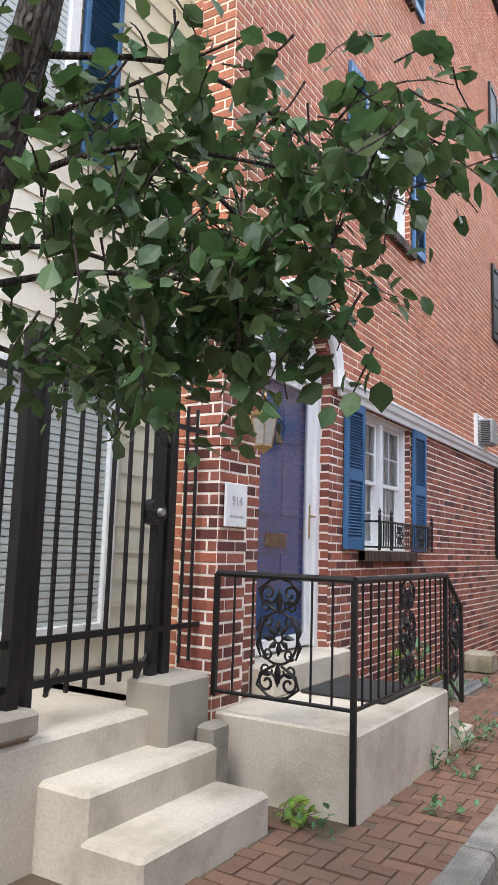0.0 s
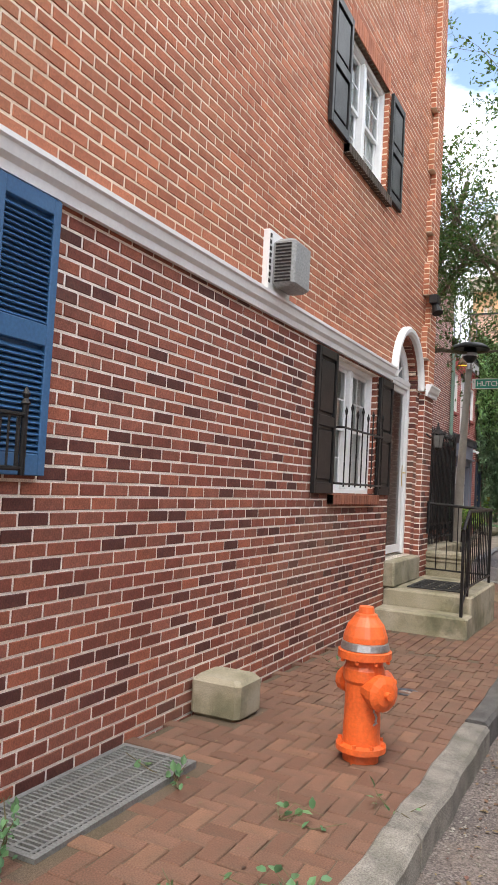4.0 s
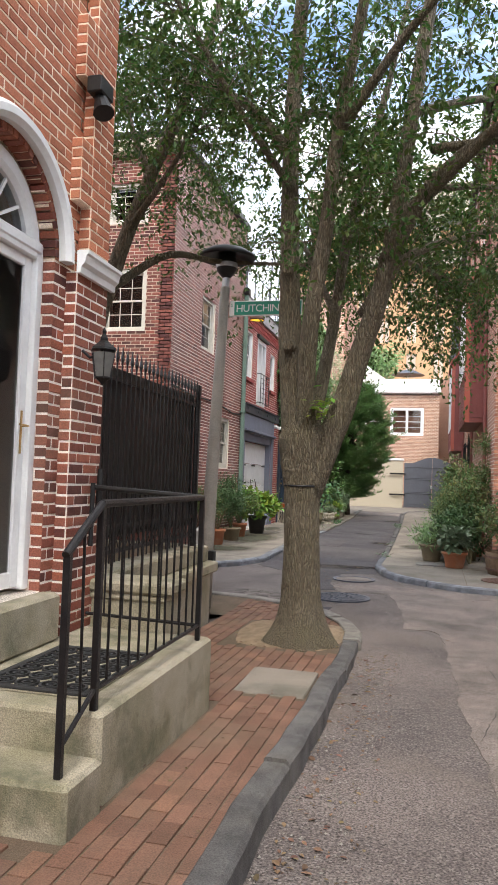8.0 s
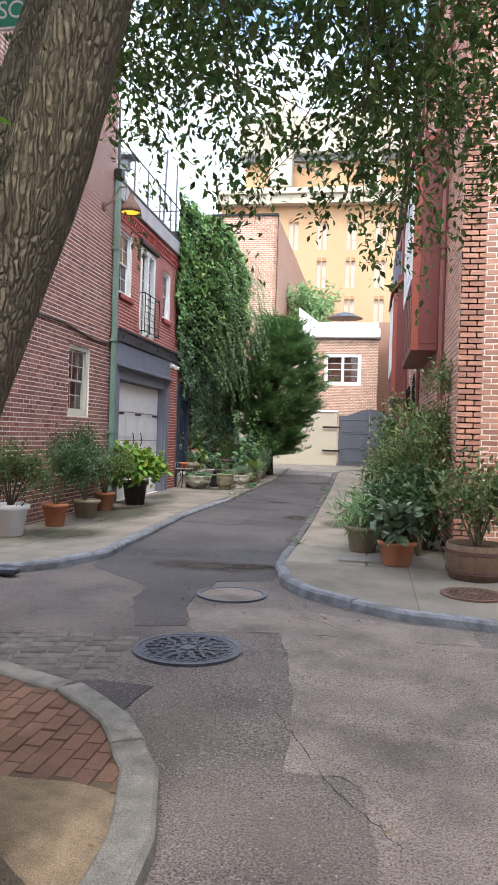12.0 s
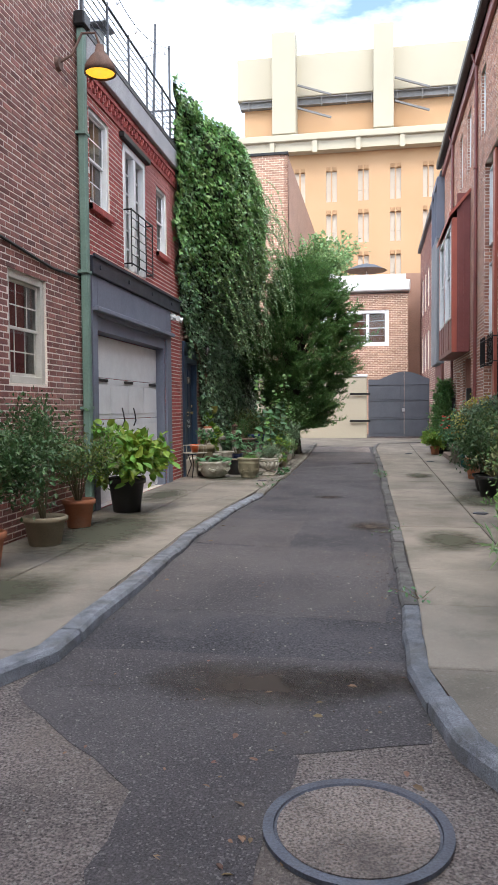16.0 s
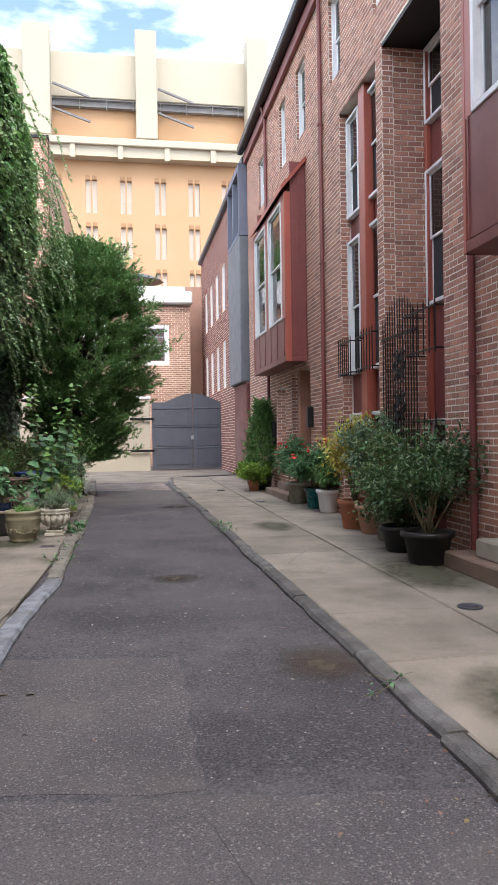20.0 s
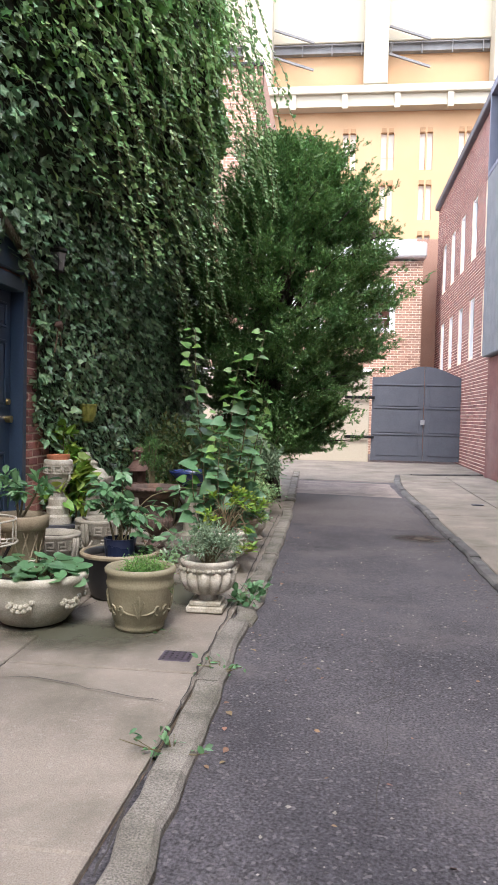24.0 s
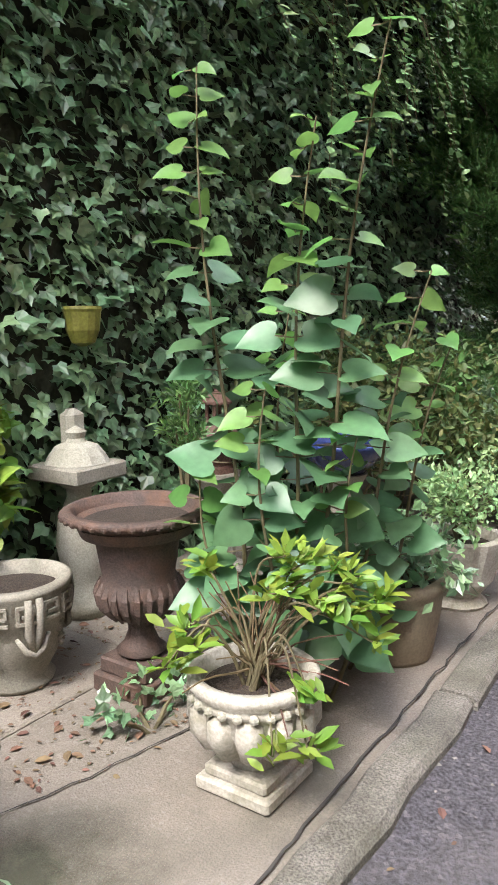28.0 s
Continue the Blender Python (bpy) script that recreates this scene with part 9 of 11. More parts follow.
limb_pts = [
    ([(-1.54, 18.75, 1.3), (-1.68, 18.76, 2.8), (-1.72, 18.75, 3.6), (-1.76, 18.78, 5.4), (-1.7, 18.9, 7.4), (-1.9, 19.1, 9.2)], 0.172, 0.05),
    ([(-1.5, 18.75, 1.35), (-1.14, 18.77, 2.3), (-1.0, 18.77, 2.78), (-0.7, 18.7, 3.8), (-0.5, 18.8, 5.4), (-0.2, 19.0, 7.6), (0.1, 19.2, 9.0)], 0.165, 0.05),
    ([(-1.5, 18.72, 1.75), (-1.46, 18.5, 3.0), (-1.3, 18.4, 4.1), (-1.2, 18.3, 5.0), (-0.9, 18.1, 6.6), (-0.7, 17.8, 8.4)], 0.115, 0.04),
    ([(-0.72, 18.7, 3.8), (-0.3, 18.5, 4.5), (0.4, 18.3, 5.0), (1.5, 18.2, 5.7), (2.8, 18.4, 6.2)], 0.1, 0.025),
    ([(-1.5, 18.8, 1.8), (-1.32, 19.2, 3.2), (-1.2, 19.5, 4.4), (-0.9, 19.9, 6.0), (-0.6, 20.4, 7.8)], 0.09, 0.03),
    ([(-0.95, 18.75, 3.3), (-0.6, 19.3, 4.0), (0.1, 20.1, 4.5), (0.9, 21.2, 4.9), (1.6, 22.4, 4.7)], 0.07, 0.018),
    ([(-1.74, 18.76, 5.0), (-2.3, 18.9, 5.7), (-3.1, 19.4, 6.3), (-4.0, 20.2, 6.8)], 0.08, 0.02),
    ([(-1.2, 18.3, 5.0), (-0.4, 17.8, 5.8), (0.6, 17.3, 6.5), (1.8, 17.1, 7.0)], 0.06, 0.02),
    ([(-1.74, 18.8, 5.4), (-1.6, 19.8, 6.0), (-1.3, 21.2, 6.3), (-1.0, 22.6, 6.1)], 0.06, 0.018),
    ([(-0.5, 18.8, 5.4), (0.3, 19.8, 6.0), (1.1, 21.0, 6.5), (1.9, 22.0, 6.4)], 0.06, 0.018),
    ([(-0.6, 18.7, 4.2), (0.4, 18.0, 4.9), (1.4, 17.2, 5.2), (2.4, 16.2, 5.0), (3.0, 15.4, 4.6)], 0.07, 0.015),
    ([(-0.3, 18.8, 5.0), (0.9, 18.9, 5.1), (1.9, 19.2, 4.9), (2.7, 19.6, 4.4)], 0.06, 0.012),
    ([(0.4, 18.0, 4.9), (0.9, 16.8, 5.6), (1.3, 15.4, 6.0), (1.6, 14.2, 5.8)], 0.05, 0.012),
    ([(-0.75, 18.9, 4.2), (-0.55, 20.3, 5.0), (-0.35, 21.8, 5.2), (-0.05, 23.3, 4.8)], 0.05, 0.012),
    ([(-1.2, 19.5, 4.4), (-1.2, 21.0, 5.1), (-1.4, 22.6, 5.2), (-1.5, 24.0, 4.9)], 0.045, 0.012),
    ([(-0.4, 18.8, 4.6), (0.5, 20.0, 5.0), (1.1, 21.4, 5.0), (1.5, 23.0, 4.7)], 0.045, 0.012),
    ([(-1.7, 18.7, 4.6), (-2.2, 18.2, 5.3), (-2.8, 17.7, 6.3)], 0.05, 0.018),
    ([(-0.6, 19.3, 4.0), (-0.4, 20.6, 4.3), (-0.1, 22.2, 4.5), (0.1, 23.4, 4.2)], 0.045, 0.012),
    ([(-1.3, 19.2, 3.4), (-1.9, 20.4, 4.6), (-2.4, 21.8, 5.0), (-2.7, 23.0, 4.8)], 0.045, 0.012),
]
limbs = []
for k, (pts, a, b) in enumerate(limb_pts):
    gl = Geo()
    limbs.append(tree_limb(gl, [(x + 0.06, y - 0.3, z) for x, y, z in pts], 0.92 * a, b, 14 if k < 4 else 8, 0.02, k))
    part("limb", gl, M_BARK, tree, smooth=True)
crown(tree, rng, limbs, 38, 1.5, 13, 0.084, 0.5, "blade", M_LEAF_ALLEY, 0.1, 0.36, 0.045, keep=lambda t: min(p[2] for p in t) > 3.0 and clear_of_lamp(t))
# green sprout in the fork
lv = leaf_geo(np.array([[-1.24, 18.22, 2.3]]) + rng.normal(0, 0.07, (40, 3)), rand_dirs(rng, 40, -0.3, 0.7), np.repeat([[0, 0, 1.0]], 40, 0), 0.11, 0.5, "blade")
part("sprout", lv, M_LIME, tree, "bright green sprout in the fork")
for x, y, z in ((-1.62, 18.28, 2.95), (-1.66, 18.3, 3.75)):
    part("knot", Geo().tube([(x, y + 0.04, z), (x, y - 0.025, z)], [0.075, 0.05], 12), M_BARK, tree)

# courtyard tree behind the fence
tree2 = thing("courtyard_tree", (-4.3, 18.6, -0.1), "smooth-limbed courtyard tree leaning over the iron fence", "tree")
rng2 = np.random.default_rng(5)
l2 = [([(-4.3, 18.5, -0.2), (-4.25, 18.6, 1.5), (-4.1, 18.8, 3.0), (-3.9, 19.0, 4.1), (-3.6, 19.2, 5.2), (-3.2, 19.4, 6.4), (-2.9, 19.6, 7.6)], 0.16, 0.05),
      ([(-3.95, 19.0, 3.8), (-3.4, 19.4, 4.3), (-2.9, 19.9, 4.35), (-2.3, 20.6, 4.5), (-1.6, 21.4, 4.7)], 0.06, 0.012),
      ([(-3.8, 19.05, 4.5), (-3.2, 18.9, 5.2), (-2.5, 18.7, 6.2)], 0.05, 0.015), ([(-4.05, 18.85, 3.3), (-4.6, 19.2, 4.6), (-5.2, 19.8, 6.0)], 0.07, 0.02),
      ([(-3.5, 19.25, 5.6), (-3.4, 20.4, 6.2), (-3.5, 21.6, 6.6)], 0.05, 0.015), ([(-3.6, 19.2, 5.2), (-4.2, 19.8, 6.4), (-4.6, 20.6, 7.4)], 0.05, 0.015)]
lim2 = []
for k, (pts, a, b) in enumerate(l2):
    gl = Geo()
    lim2.append(tree_limb(gl, pts, a, b, 10, 0.02, k + 40))
    part("trunk" if k == 0 else "limb", gl, M_BARK, tree2, smooth=True)
crown(tree2, rng2, lim2, 30, 1.4, 13, 0.08, 0.45, "blade", M_LEAF_ALLEY, 0.12, 0.5, 0.045, keep=lambda t: min(p[2] for p in t) > 3.1 and clear_of_lamp(t))

# young tree at the start of the walk, close to the kerb
tree3 = thing("young_tree", (-1.62, 1.05, 0.14), "young street tree with broad dark green leaves", "tree")
rng3 = np.random.default_rng(9)
l3 = [([(-1.62, 1.05, 0.1), (-1.56, 1.07, 1.0), (-1.45, 1.1, 1.9), (-1.31, 1.12, 2.55), (-1.2, 1.14, 3.0), (-1.12, 1.2, 4.0), (-1.1, 1.3, 5.0)], 0.085, 0.03),
      ([(-1.38, 1.11, 2.2), (-1.22, 1.35, 2.3), (-1.02, 1.6, 2.32), (-0.85, 1.78, 2.26)], 0.022, 0.005),
      ([(-1.33, 1.12, 2.45), (-1.1, 1.35, 2.62), (-0.8, 1.62, 2.62), (-0.52, 1.8, 2.55)], 0.022, 0.005),
      ([(-1.4, 1.1, 2.1), (-1.3, 1.3, 2.05), (-1.2, 1.55, 1.98), (-1.1, 1.6, 1.85)], 0.018, 0.004),
      ([(-1.28, 1.13, 2.7), (-1.15, 1.6, 2.72), (-1.1, 2.0, 2.62), (-1.2, 2.35, 2.4), (-1.28, 2.6, 2.2)], 0.02, 0.005),
      ([(-1.25, 1.13, 2.8), (-1.0, 1.5, 2.9), (-0.85, 1.95, 2.85), (-0.8, 2.25, 2.72)], 0.02, 0.005),
      ([(-1.36, 1.1, 2.3), (-1.4, 1.5, 2.45), (-1.42, 2.0, 2.5), (-1.48, 2.4, 2.6)], 0.02, 0.005),
      ([(-1.3, 1.12, 2.6), (-1.02, 1.3, 2.75), (-0.75, 1.45, 2.9)], 0.016, 0.004)]
lim3 = []
for k, (pts, a, b) in enumerate(l3):
    gl = Geo()
    lim3.append(tree_limb(gl, [(x - 0.13, y, z) for x, y, z in pts], a * (1.15 if k == 0 else 0.55), b * (1 if k == 0 else 0.6), 12 if k == 0 else 6, 0.02, k + 60))
    part("trunk" if k == 0 else "limb", gl, M_BARK_DARK, tree3, smooth=True)
sprays = []
for cx, cy, cz, sx, sy, sz3, nn in ((-1.75, 2.15, 2.75, 0.34, 0.18, 0.28, 34), (-1.3, 2.0, 2.75, 0.24, 0.15, 0.22, 44), (-0.7, 1.75, 2.74, 0.2, 0.08, 0.1, 26), (-1.45, 2.2, 2.42, 0.24, 0.14, 0.12, 28), (-2.0, 2.2, 2.35, 0.2, 0.16, 0.14, 36), (-1.9, 2.0, 3.2, 0.4, 0.2, 0.25, 34)):
    for _ in range(nn):
        q = np.array([cx, cy, cz]) + rng3.normal(0, 1, 3) * [sx, sy, sz3]
        if q[0] > -0.4 - 0.2 * (q[1] - 1.6) or q[1] < 1.3:
            continue
        sprays += branchlets(rng3, q, (0.6, 0.3, -0.25), 0.26, 1, 0.45, 0.08)
# denser boughs that hang over the first steps of the walk
for cx, cy, cz, sx, sy, sz3, nn in ((-1.2, 1.2, 2.45, 0.15, 0.12, 0.3, 52), (-0.98, 1.4, 2.42, 0.14, 0.1, 0.28, 50), (-0.76, 1.52, 2.36, 0.1, 0.09, 0.22, 34), (-0.62, 1.55, 2.5, 0.08, 0.07, 0.16, 9)):
    for _ in range(nn):
        q = np.array([cx, cy, cz]) + rng3.normal(0, 1, 3) * [sx, sy, sz3]
        if q[0] < -0.45 and q[1] < 1.3 - 0.55 * q[0] and 1.95 < q[2]:
            sprays += branchlets(rng3, q, (-0.2, 0.1, -0.35), 0.16, 1, 0.5, 0.08)
gt = Geo()
for t in sprays:
    gt.tube(t, [0.0035, 0.003, 0.0025, 0.002, 0.0015], 4, False)
part("twig_mass", gt, M_BARK_DARK, tree3, kind="stuff")
part("crown", leaf_spray(rng3, sprays, 8, 0.068, 0.85, "oval", 0.025), M_LEAF, tree3, kind="stuff")
part("upper_crown", leaf_spray(rng3, branchlets(rng3, (-1.15, 1.2, 3.6), (0, 0, 1), 1.3, 20, 0.9), 26, 0.07, 0.75, "oval", 0.1), M_LEAF, tree3, kind="stuff")

tree4 = thing("street_tree", (5.6, 12.0, 0.1), "leafy street tree on the far pavement, mirrored in the door glass", "tree")
rng7 = np.random.default_rng(77)
lim4 = []
for k, pts in enumerate(([(5.6, 6.0, -0.1), (5.62, 6.0, 1.6), (5.55, 6.05, 3.2), (5.4, 6.2, 5.5), (5.3, 6.4, 8.0)], [(5.57, 6.0, 2.6), (4.9, 5.4, 3.8), (4.0, 4.6, 4.8), (3.4, 3.8, 5.2)], [(5.57, 6.0, 2.8), (5.0, 6.9, 4.0), (4.3, 7.9, 4.9), (3.8, 8.8, 5.2)],
                          [(5.5, 6.1, 3.6), (4.7, 6.0, 5.2), (3.9, 5.9, 6.4)], [(5.5, 6.1, 3.4), (5.8, 4.6, 4.9), (6.0, 3.2, 5.8)], [(5.5, 6.1, 3.8), (5.9, 7.8, 5.2), (6.1, 9.4, 6.0)], [(5.4, 6.2, 5.0), (4.6, 5.2, 6.6), (4.2, 4.4, 7.6)], [(5.4, 6.2, 5.2), (4.6, 7.2, 6.8), (4.2, 8.2, 7.8)])):
    gl = Geo()
    lim4.append(tree_limb(gl, [(x, y + 6.0, z) for x, y, z in pts], 0.17 if k == 0 else 0.06, 0.03 if k == 0 else 0.012, 10, 0.02, k + 90))
    part("trunk" if k == 0 else "limb", gl, M_BARK, tree4, smooth=True)
crown(tree4, rng7, lim4, 40, 1.3, 9, 0.11, 0.55, "blade", M_LEAF_ALLEY, 0.1, 0.35, 0.06, keep=lambda t: min(p[2] for p in t) > 2.6)

# ---- ivy, hanging vines ----
def bulge(y, z):
    """How far the green stands out of the wall."""
    t = 0.1 + 0.06 * noise.noise(Vector((y * 1.7, z * 1.7, 0.3))) + (0.16 * noise.noise(Vector((y * 2.3, z * 2.0, 7.3))) if z > 3.4 else 0.0)
    top = math.exp(-((z - 6.3) / 2.1) ** 4) * math.exp(-((y - 40.3) / 3.1) ** 4)
    t += 0.95 * top * (1 + 0.3 * noise.noise(Vector((y * 0.9, z * 0.7, 5.0))))
    if z < 2.5:
        t *= 0.55 + 0.15 * noise.noise(Vector((y * 2, z * 2, 9)))
    return max(t, 0.05)


def ivy_here(y, z):
    edge = noise.noise(Vector((y * 1.5, z * 1.5, 2.0))) * 0.22
    if z < 2.75 + 0.15 * math.sin(y * 9) and y < (38.15 if z < 1.2 else 37.95 if z < 2.1 else 37.8) + 0.6 * edge:
        return False
    if y < 35.9 + edge + max(0, (4.3 - z)) * 0.5 or y > 46.4:
        return False
    return z < 8.25 + 1.0 * edge + 0.2 * math.sin(y * 1.3)


ivy = thing("ivy_wall", (XL + 0.1, 41, 0.05), "dense dark ivy covering the brick wall", "plant")
rng4 = np.random.default_rng(4)
# Near-black sheet behind the leaves; the shade between them is in its colour.
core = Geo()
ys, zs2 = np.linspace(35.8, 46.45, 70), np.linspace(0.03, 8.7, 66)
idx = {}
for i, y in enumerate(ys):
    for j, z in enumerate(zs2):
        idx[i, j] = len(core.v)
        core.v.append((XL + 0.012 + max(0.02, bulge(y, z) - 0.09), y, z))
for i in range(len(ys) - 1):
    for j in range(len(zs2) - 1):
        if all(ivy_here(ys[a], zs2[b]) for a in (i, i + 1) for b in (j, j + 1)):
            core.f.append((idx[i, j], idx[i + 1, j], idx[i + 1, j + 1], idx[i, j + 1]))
part("stem_mat", core, mat("ivy_depth_shade", (0.02, 0.026, 0.012), 0.9, (0.012, 0.014, 0.008), 5, 0.7, 40, 0.5, 0.8), ivy, "near-black sheet coloured as the shade behind the leaves")
pos, way, up = [], [], []
while len(pos) < 46000:
    y, z = rng4.uniform(35.8, 46.4), rng4.uniform(0.05, 8.7)
    if not ivy_here(y, z):
        continue
    t = bulge(y, z)
    pos.append((XL + 0.012 + t + rng4.normal(-0.02, 0.04), y, z))
    way.append((rng4.normal(0.25, 0.35), rng4.normal(0, 0.8), -0.5 + rng4.normal(0, 0.45)))
    up.append((1.0, rng4.normal(0, 0.5), 1.0 + rng4.normal(0, 0.5)))
sz = np.where(np.array(pos)[:, 2] < 3.6, 0.092, 0.085) * rng4.uniform(0.55, 1.25, len(pos))
pos, way, up = np.array(pos), np.array(way), np.array(up)
# Leaves high up take the lighter green that stands for skylight.
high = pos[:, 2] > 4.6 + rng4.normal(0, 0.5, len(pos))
part("foliage", leaf_geo(pos[~high], way[~high], up[~high], sz[~high], 0.95, "ivy"), M_IVY, ivy, kind="stuff")
part("creeper_leaves", leaf_geo(pos[high], way[high], up[high], sz[high] * 1.15, 0.95, "ivy"), M_IVY_LIT, ivy, "upper ivy leaves coloured lighter for the light from the sky", kind="stuff")
vines = thing("hanging_vines", (XL + 0.4, 40, 3.0), "trailing light green vines hanging over the ivy", "plant")
pos, way, up, g = [], [], [], Geo()
for k in range(120):
    y = rng4.uniform(37.0, 44.0)
    z = rng4.uniform(4.2, 7.4) if k % 3 else rng4.uniform(3.2, 4.6)
    x = XL + bulge(y, z) + 0.04
    ln = rng4.uniform(0.9, 2.6)
    low = 2.4 + 0.35 * rng4.normal()
    p, d = np.array([x, y, z]), np.array([1.0, rng4.normal(0.35, 0.6), 0.35])
    swing = rng4.normal(0.03, 0.045)
    pts = [p]
    steps = int(ln / 0.055)
    for s in range(steps):
        d = d * 0.9 + np.array([rng4.normal(0.015, 0.06), rng4.normal(swing, 0.06), rng4.normal(-0.115, 0.05)])
        p = p + d / np.linalg.norm(d) * 0.055
        if p[2] < low:
            break
        p = np.array([max(p[0], XL + bulge(p[1], p[2]) * 0.9 + 0.03), p[1], p[2]])
        pts.append(p)
        for side in (-1, 1):
            pos.append(p + rng4.normal(0, 0.006, 3))
            way.append((0.35 + rng4.normal(0, 0.35), side + rng4.normal(0, 0.3), -0.15 + rng4.normal(0, 0.35)))
            up.append((0.6, rng4.normal(0, 0.3), 0.9))
    if len(pts) > 2:
        g.tube(pts[::2], 0.0035, 3, False)
part("stem_mass", g, M_STEM, vines, kind="stuff")
part("foliage", leaf_geo(pos, way, up, 0.07 * rng4.uniform(0.6, 1.25, len(pos)), 0.75, "oval"), M_VINE, vines, kind="stuff")
# thick woody ivy stem beside the door
single("woody_vine", Geo().tube([(XL + 0.08, 36.55, 3.05), (XL + 0.12, 37.0, 2.98), (XL + 0.1, 37.5, 2.82), (XL + 0.07, 37.85, 2.62), (XL + 0.05, 38.05, 2.4), (XL + 0.03, 38.2, 2.2)], [0.035, 0.04, 0.038, 0.034, 0.03, 0.02], 8), M_BARK, "bare woody ivy stem curving over the door", "plant", at=(XL + 0.05, 37.5, 2.8))

# ---- yew ----
yew = thing("yew_tree", (-4.1, 44.0, 0.05), "dark feathery yew leaning over the alley", "tree")
rng5 = np.random.default_rng(15)
gl, twigs = Geo(), []
for k in range(1500):
    h = rng5.uniform(0.0, 1)
    z = 0.8 + 4.9 * h
    reach = float(np.interp(h, [0, 0.12, 0.3, 0.55, 0.8, 1.0], [0.6, 1.0, 1.5, 1.75, 1.35, 0.3]))
    cx = float(np.interp(h, [0, 0.3, 0.6, 1], [-3.75, -3.6, -3.45, -3.5]))
    a, r = rng5.uniform(0, 2 * np.pi), rng5.uniform(0.1, 1) ** 0.5
    reach *= 0.92 + 0.55 * noise.noise(Vector((2.1 * math.cos(a), 2.1 * math.sin(a), 2.6 * z)))
    out = np.array([math.cos(a), math.sin(a), 0.0])
    foot = np.array([cx + 0.85 * r * reach * out[0], 44.0 + 0.8 * r * reach * out[1], z])
    axis = out * (0.5 + 0.7 * r) + np.array([0.1, 0, 0.2 + 0.45 * h]) + rng5.normal(0, 0.2, 3)
    axis /= np.linalg.norm(axis)
    ln = rng5.uniform(0.3, 0.75) if k % 6 else rng5.uniform(0.8, 1.15)
    if k % 12 == 0:
        root = np.array([-3.9 + rng5.normal(0, 0.12), 44.0 + rng5.normal(0, 0.15), 0.02])
        bend = root * [0.8, 0.8, 0.3] + foot * [0.2, 0.2, 0.7]
        tree_limb(gl, [root, bend, foot, foot + axis * ln * 0.7], 0.035, 0.005, 5, 0, k)
    across = np.cross(axis, rng5.normal(0, 0.35, 3) + [0, 0, 1])
    across /= np.linalg.norm(across)
    twigs.append([foot + axis * ln * t + [0, 0, 0.1 * t * t] for t in np.linspace(0, 1, 5)])
    for j in range(9):
        t = 0.1 + 0.8 * j / 9
        d = axis * 0.75 + across * (0.75 if j % 2 else -0.75) + rng5.normal(0, 0.16, 3)
        d /= np.linalg.norm(d)
        p = foot + axis * ln * t
        sl = (0.26 - 0.12 * t) * rng5.uniform(0.7, 1.2)
        twigs.append([p + d * sl * u + [0, 0, 0.05 * u * u] for u in np.linspace(0, 1, 5)])
part("limb_mass", gl, M_BARK_DARK, yew, kind="stuff")
part("crown", leaf_spray(rng5, twigs, 22, 0.066, 0.38, "blade", 0.01, 0.1, 0.5), M_YEW, yew, kind="stuff")

# ---- tall weeds behind the urns ----
tw = thing("tall_weeds", (-3.9, 38.65, 0.1), "tall weeds with broad pale green heart-shaped leaves", "plant")
rng6 = np.random.default_rng(31)
g, pos, way, up, sz, tipy = Geo(), [], [], [], [], []
for bx, by, tx, ty, h in ((-3.95, 38.5, -3.98, 38.4, 2.28), (-3.9, 38.62, -3.54, 38.4, 2.06), (-3.86, 38.66, -3.31, 38.4, 2.27), (-3.98, 38.7, -3.76, 38.6, 1.5), (-3.8, 38.8, -3.3, 38.72, 1.62), (-3.75, 39.0, -3.3, 38.95, 1.4), (-4.0, 38.55, -3.97, 38.35, 0.95), (-3.88, 38.55, -3.7, 38.35, 1.25), (-3.7, 38.75, -3.45, 38.5, 1.1)):
    pts = [np.array([bx, by, 0.05]) + (np.array([tx, ty, h]) - [bx, by, 0.05]) * s + [0.04 * math.sin(5 * s), 0.03 * math.sin(7 * s), 0] for s in np.linspace(0, 1, 12)]
    g.tube(pts, np.linspace(0.01, 0.0025, 12).tolist(), 6)
    m = int(h / 0.098)
    for k in range(m):
        s = 0.2 + 0.8 * k / (m - 1)
        p = pts[0] + (pts[-1] - pts[0]) * s + np.array([0.04 * math.sin(5 * s), 0.03 * math.sin(7 * s), 0])
        a = k * 2.3 + rng6.normal(0, 0.4)
        for side in (0, math.pi):
            d = np.array([math.cos(a + side), math.sin(a + side), 0.1])
            stalk = 0.03 + 0.08 * (1 - s) * rng6.random()
            pos.append(p + d * stalk)
            way.append(d + [rng6.normal(0, 0.3), rng6.normal(0, 0.3), 0.2 - 0.75 * rng6.random()])
            up.append((0.25 + rng6.normal(0, 0.4), -0.5 + rng6.normal(0, 0.45), 0.75))
            sz.append((0.165 - 0.085 * s**1.5) * rng6.uniform(0.7, 1.25))
            tipy.append(s > 0.74)
            g.tube([p, p + d * stalk], 0.0025, 3)
part("stem_mass", g, M_STEM, tw, kind="stuff")
pos, way, up, sz, tipy = np.array(pos), np.array(way), np.array(up), np.array(sz), np.array(tipy)
part("foliage", leaf_geo(pos[~tipy], way[~tipy], up[~tipy], sz[~tipy], 0.95, "heart"), M_WEED, tw, kind="stuff", smooth=True)
part("young_foliage", leaf_geo(pos[tipy], way[tipy], up[tipy], sz[tipy], 0.85, "heart"), M_FRESH, tw, "fresh light green top leaves", kind="stuff", smooth=True)
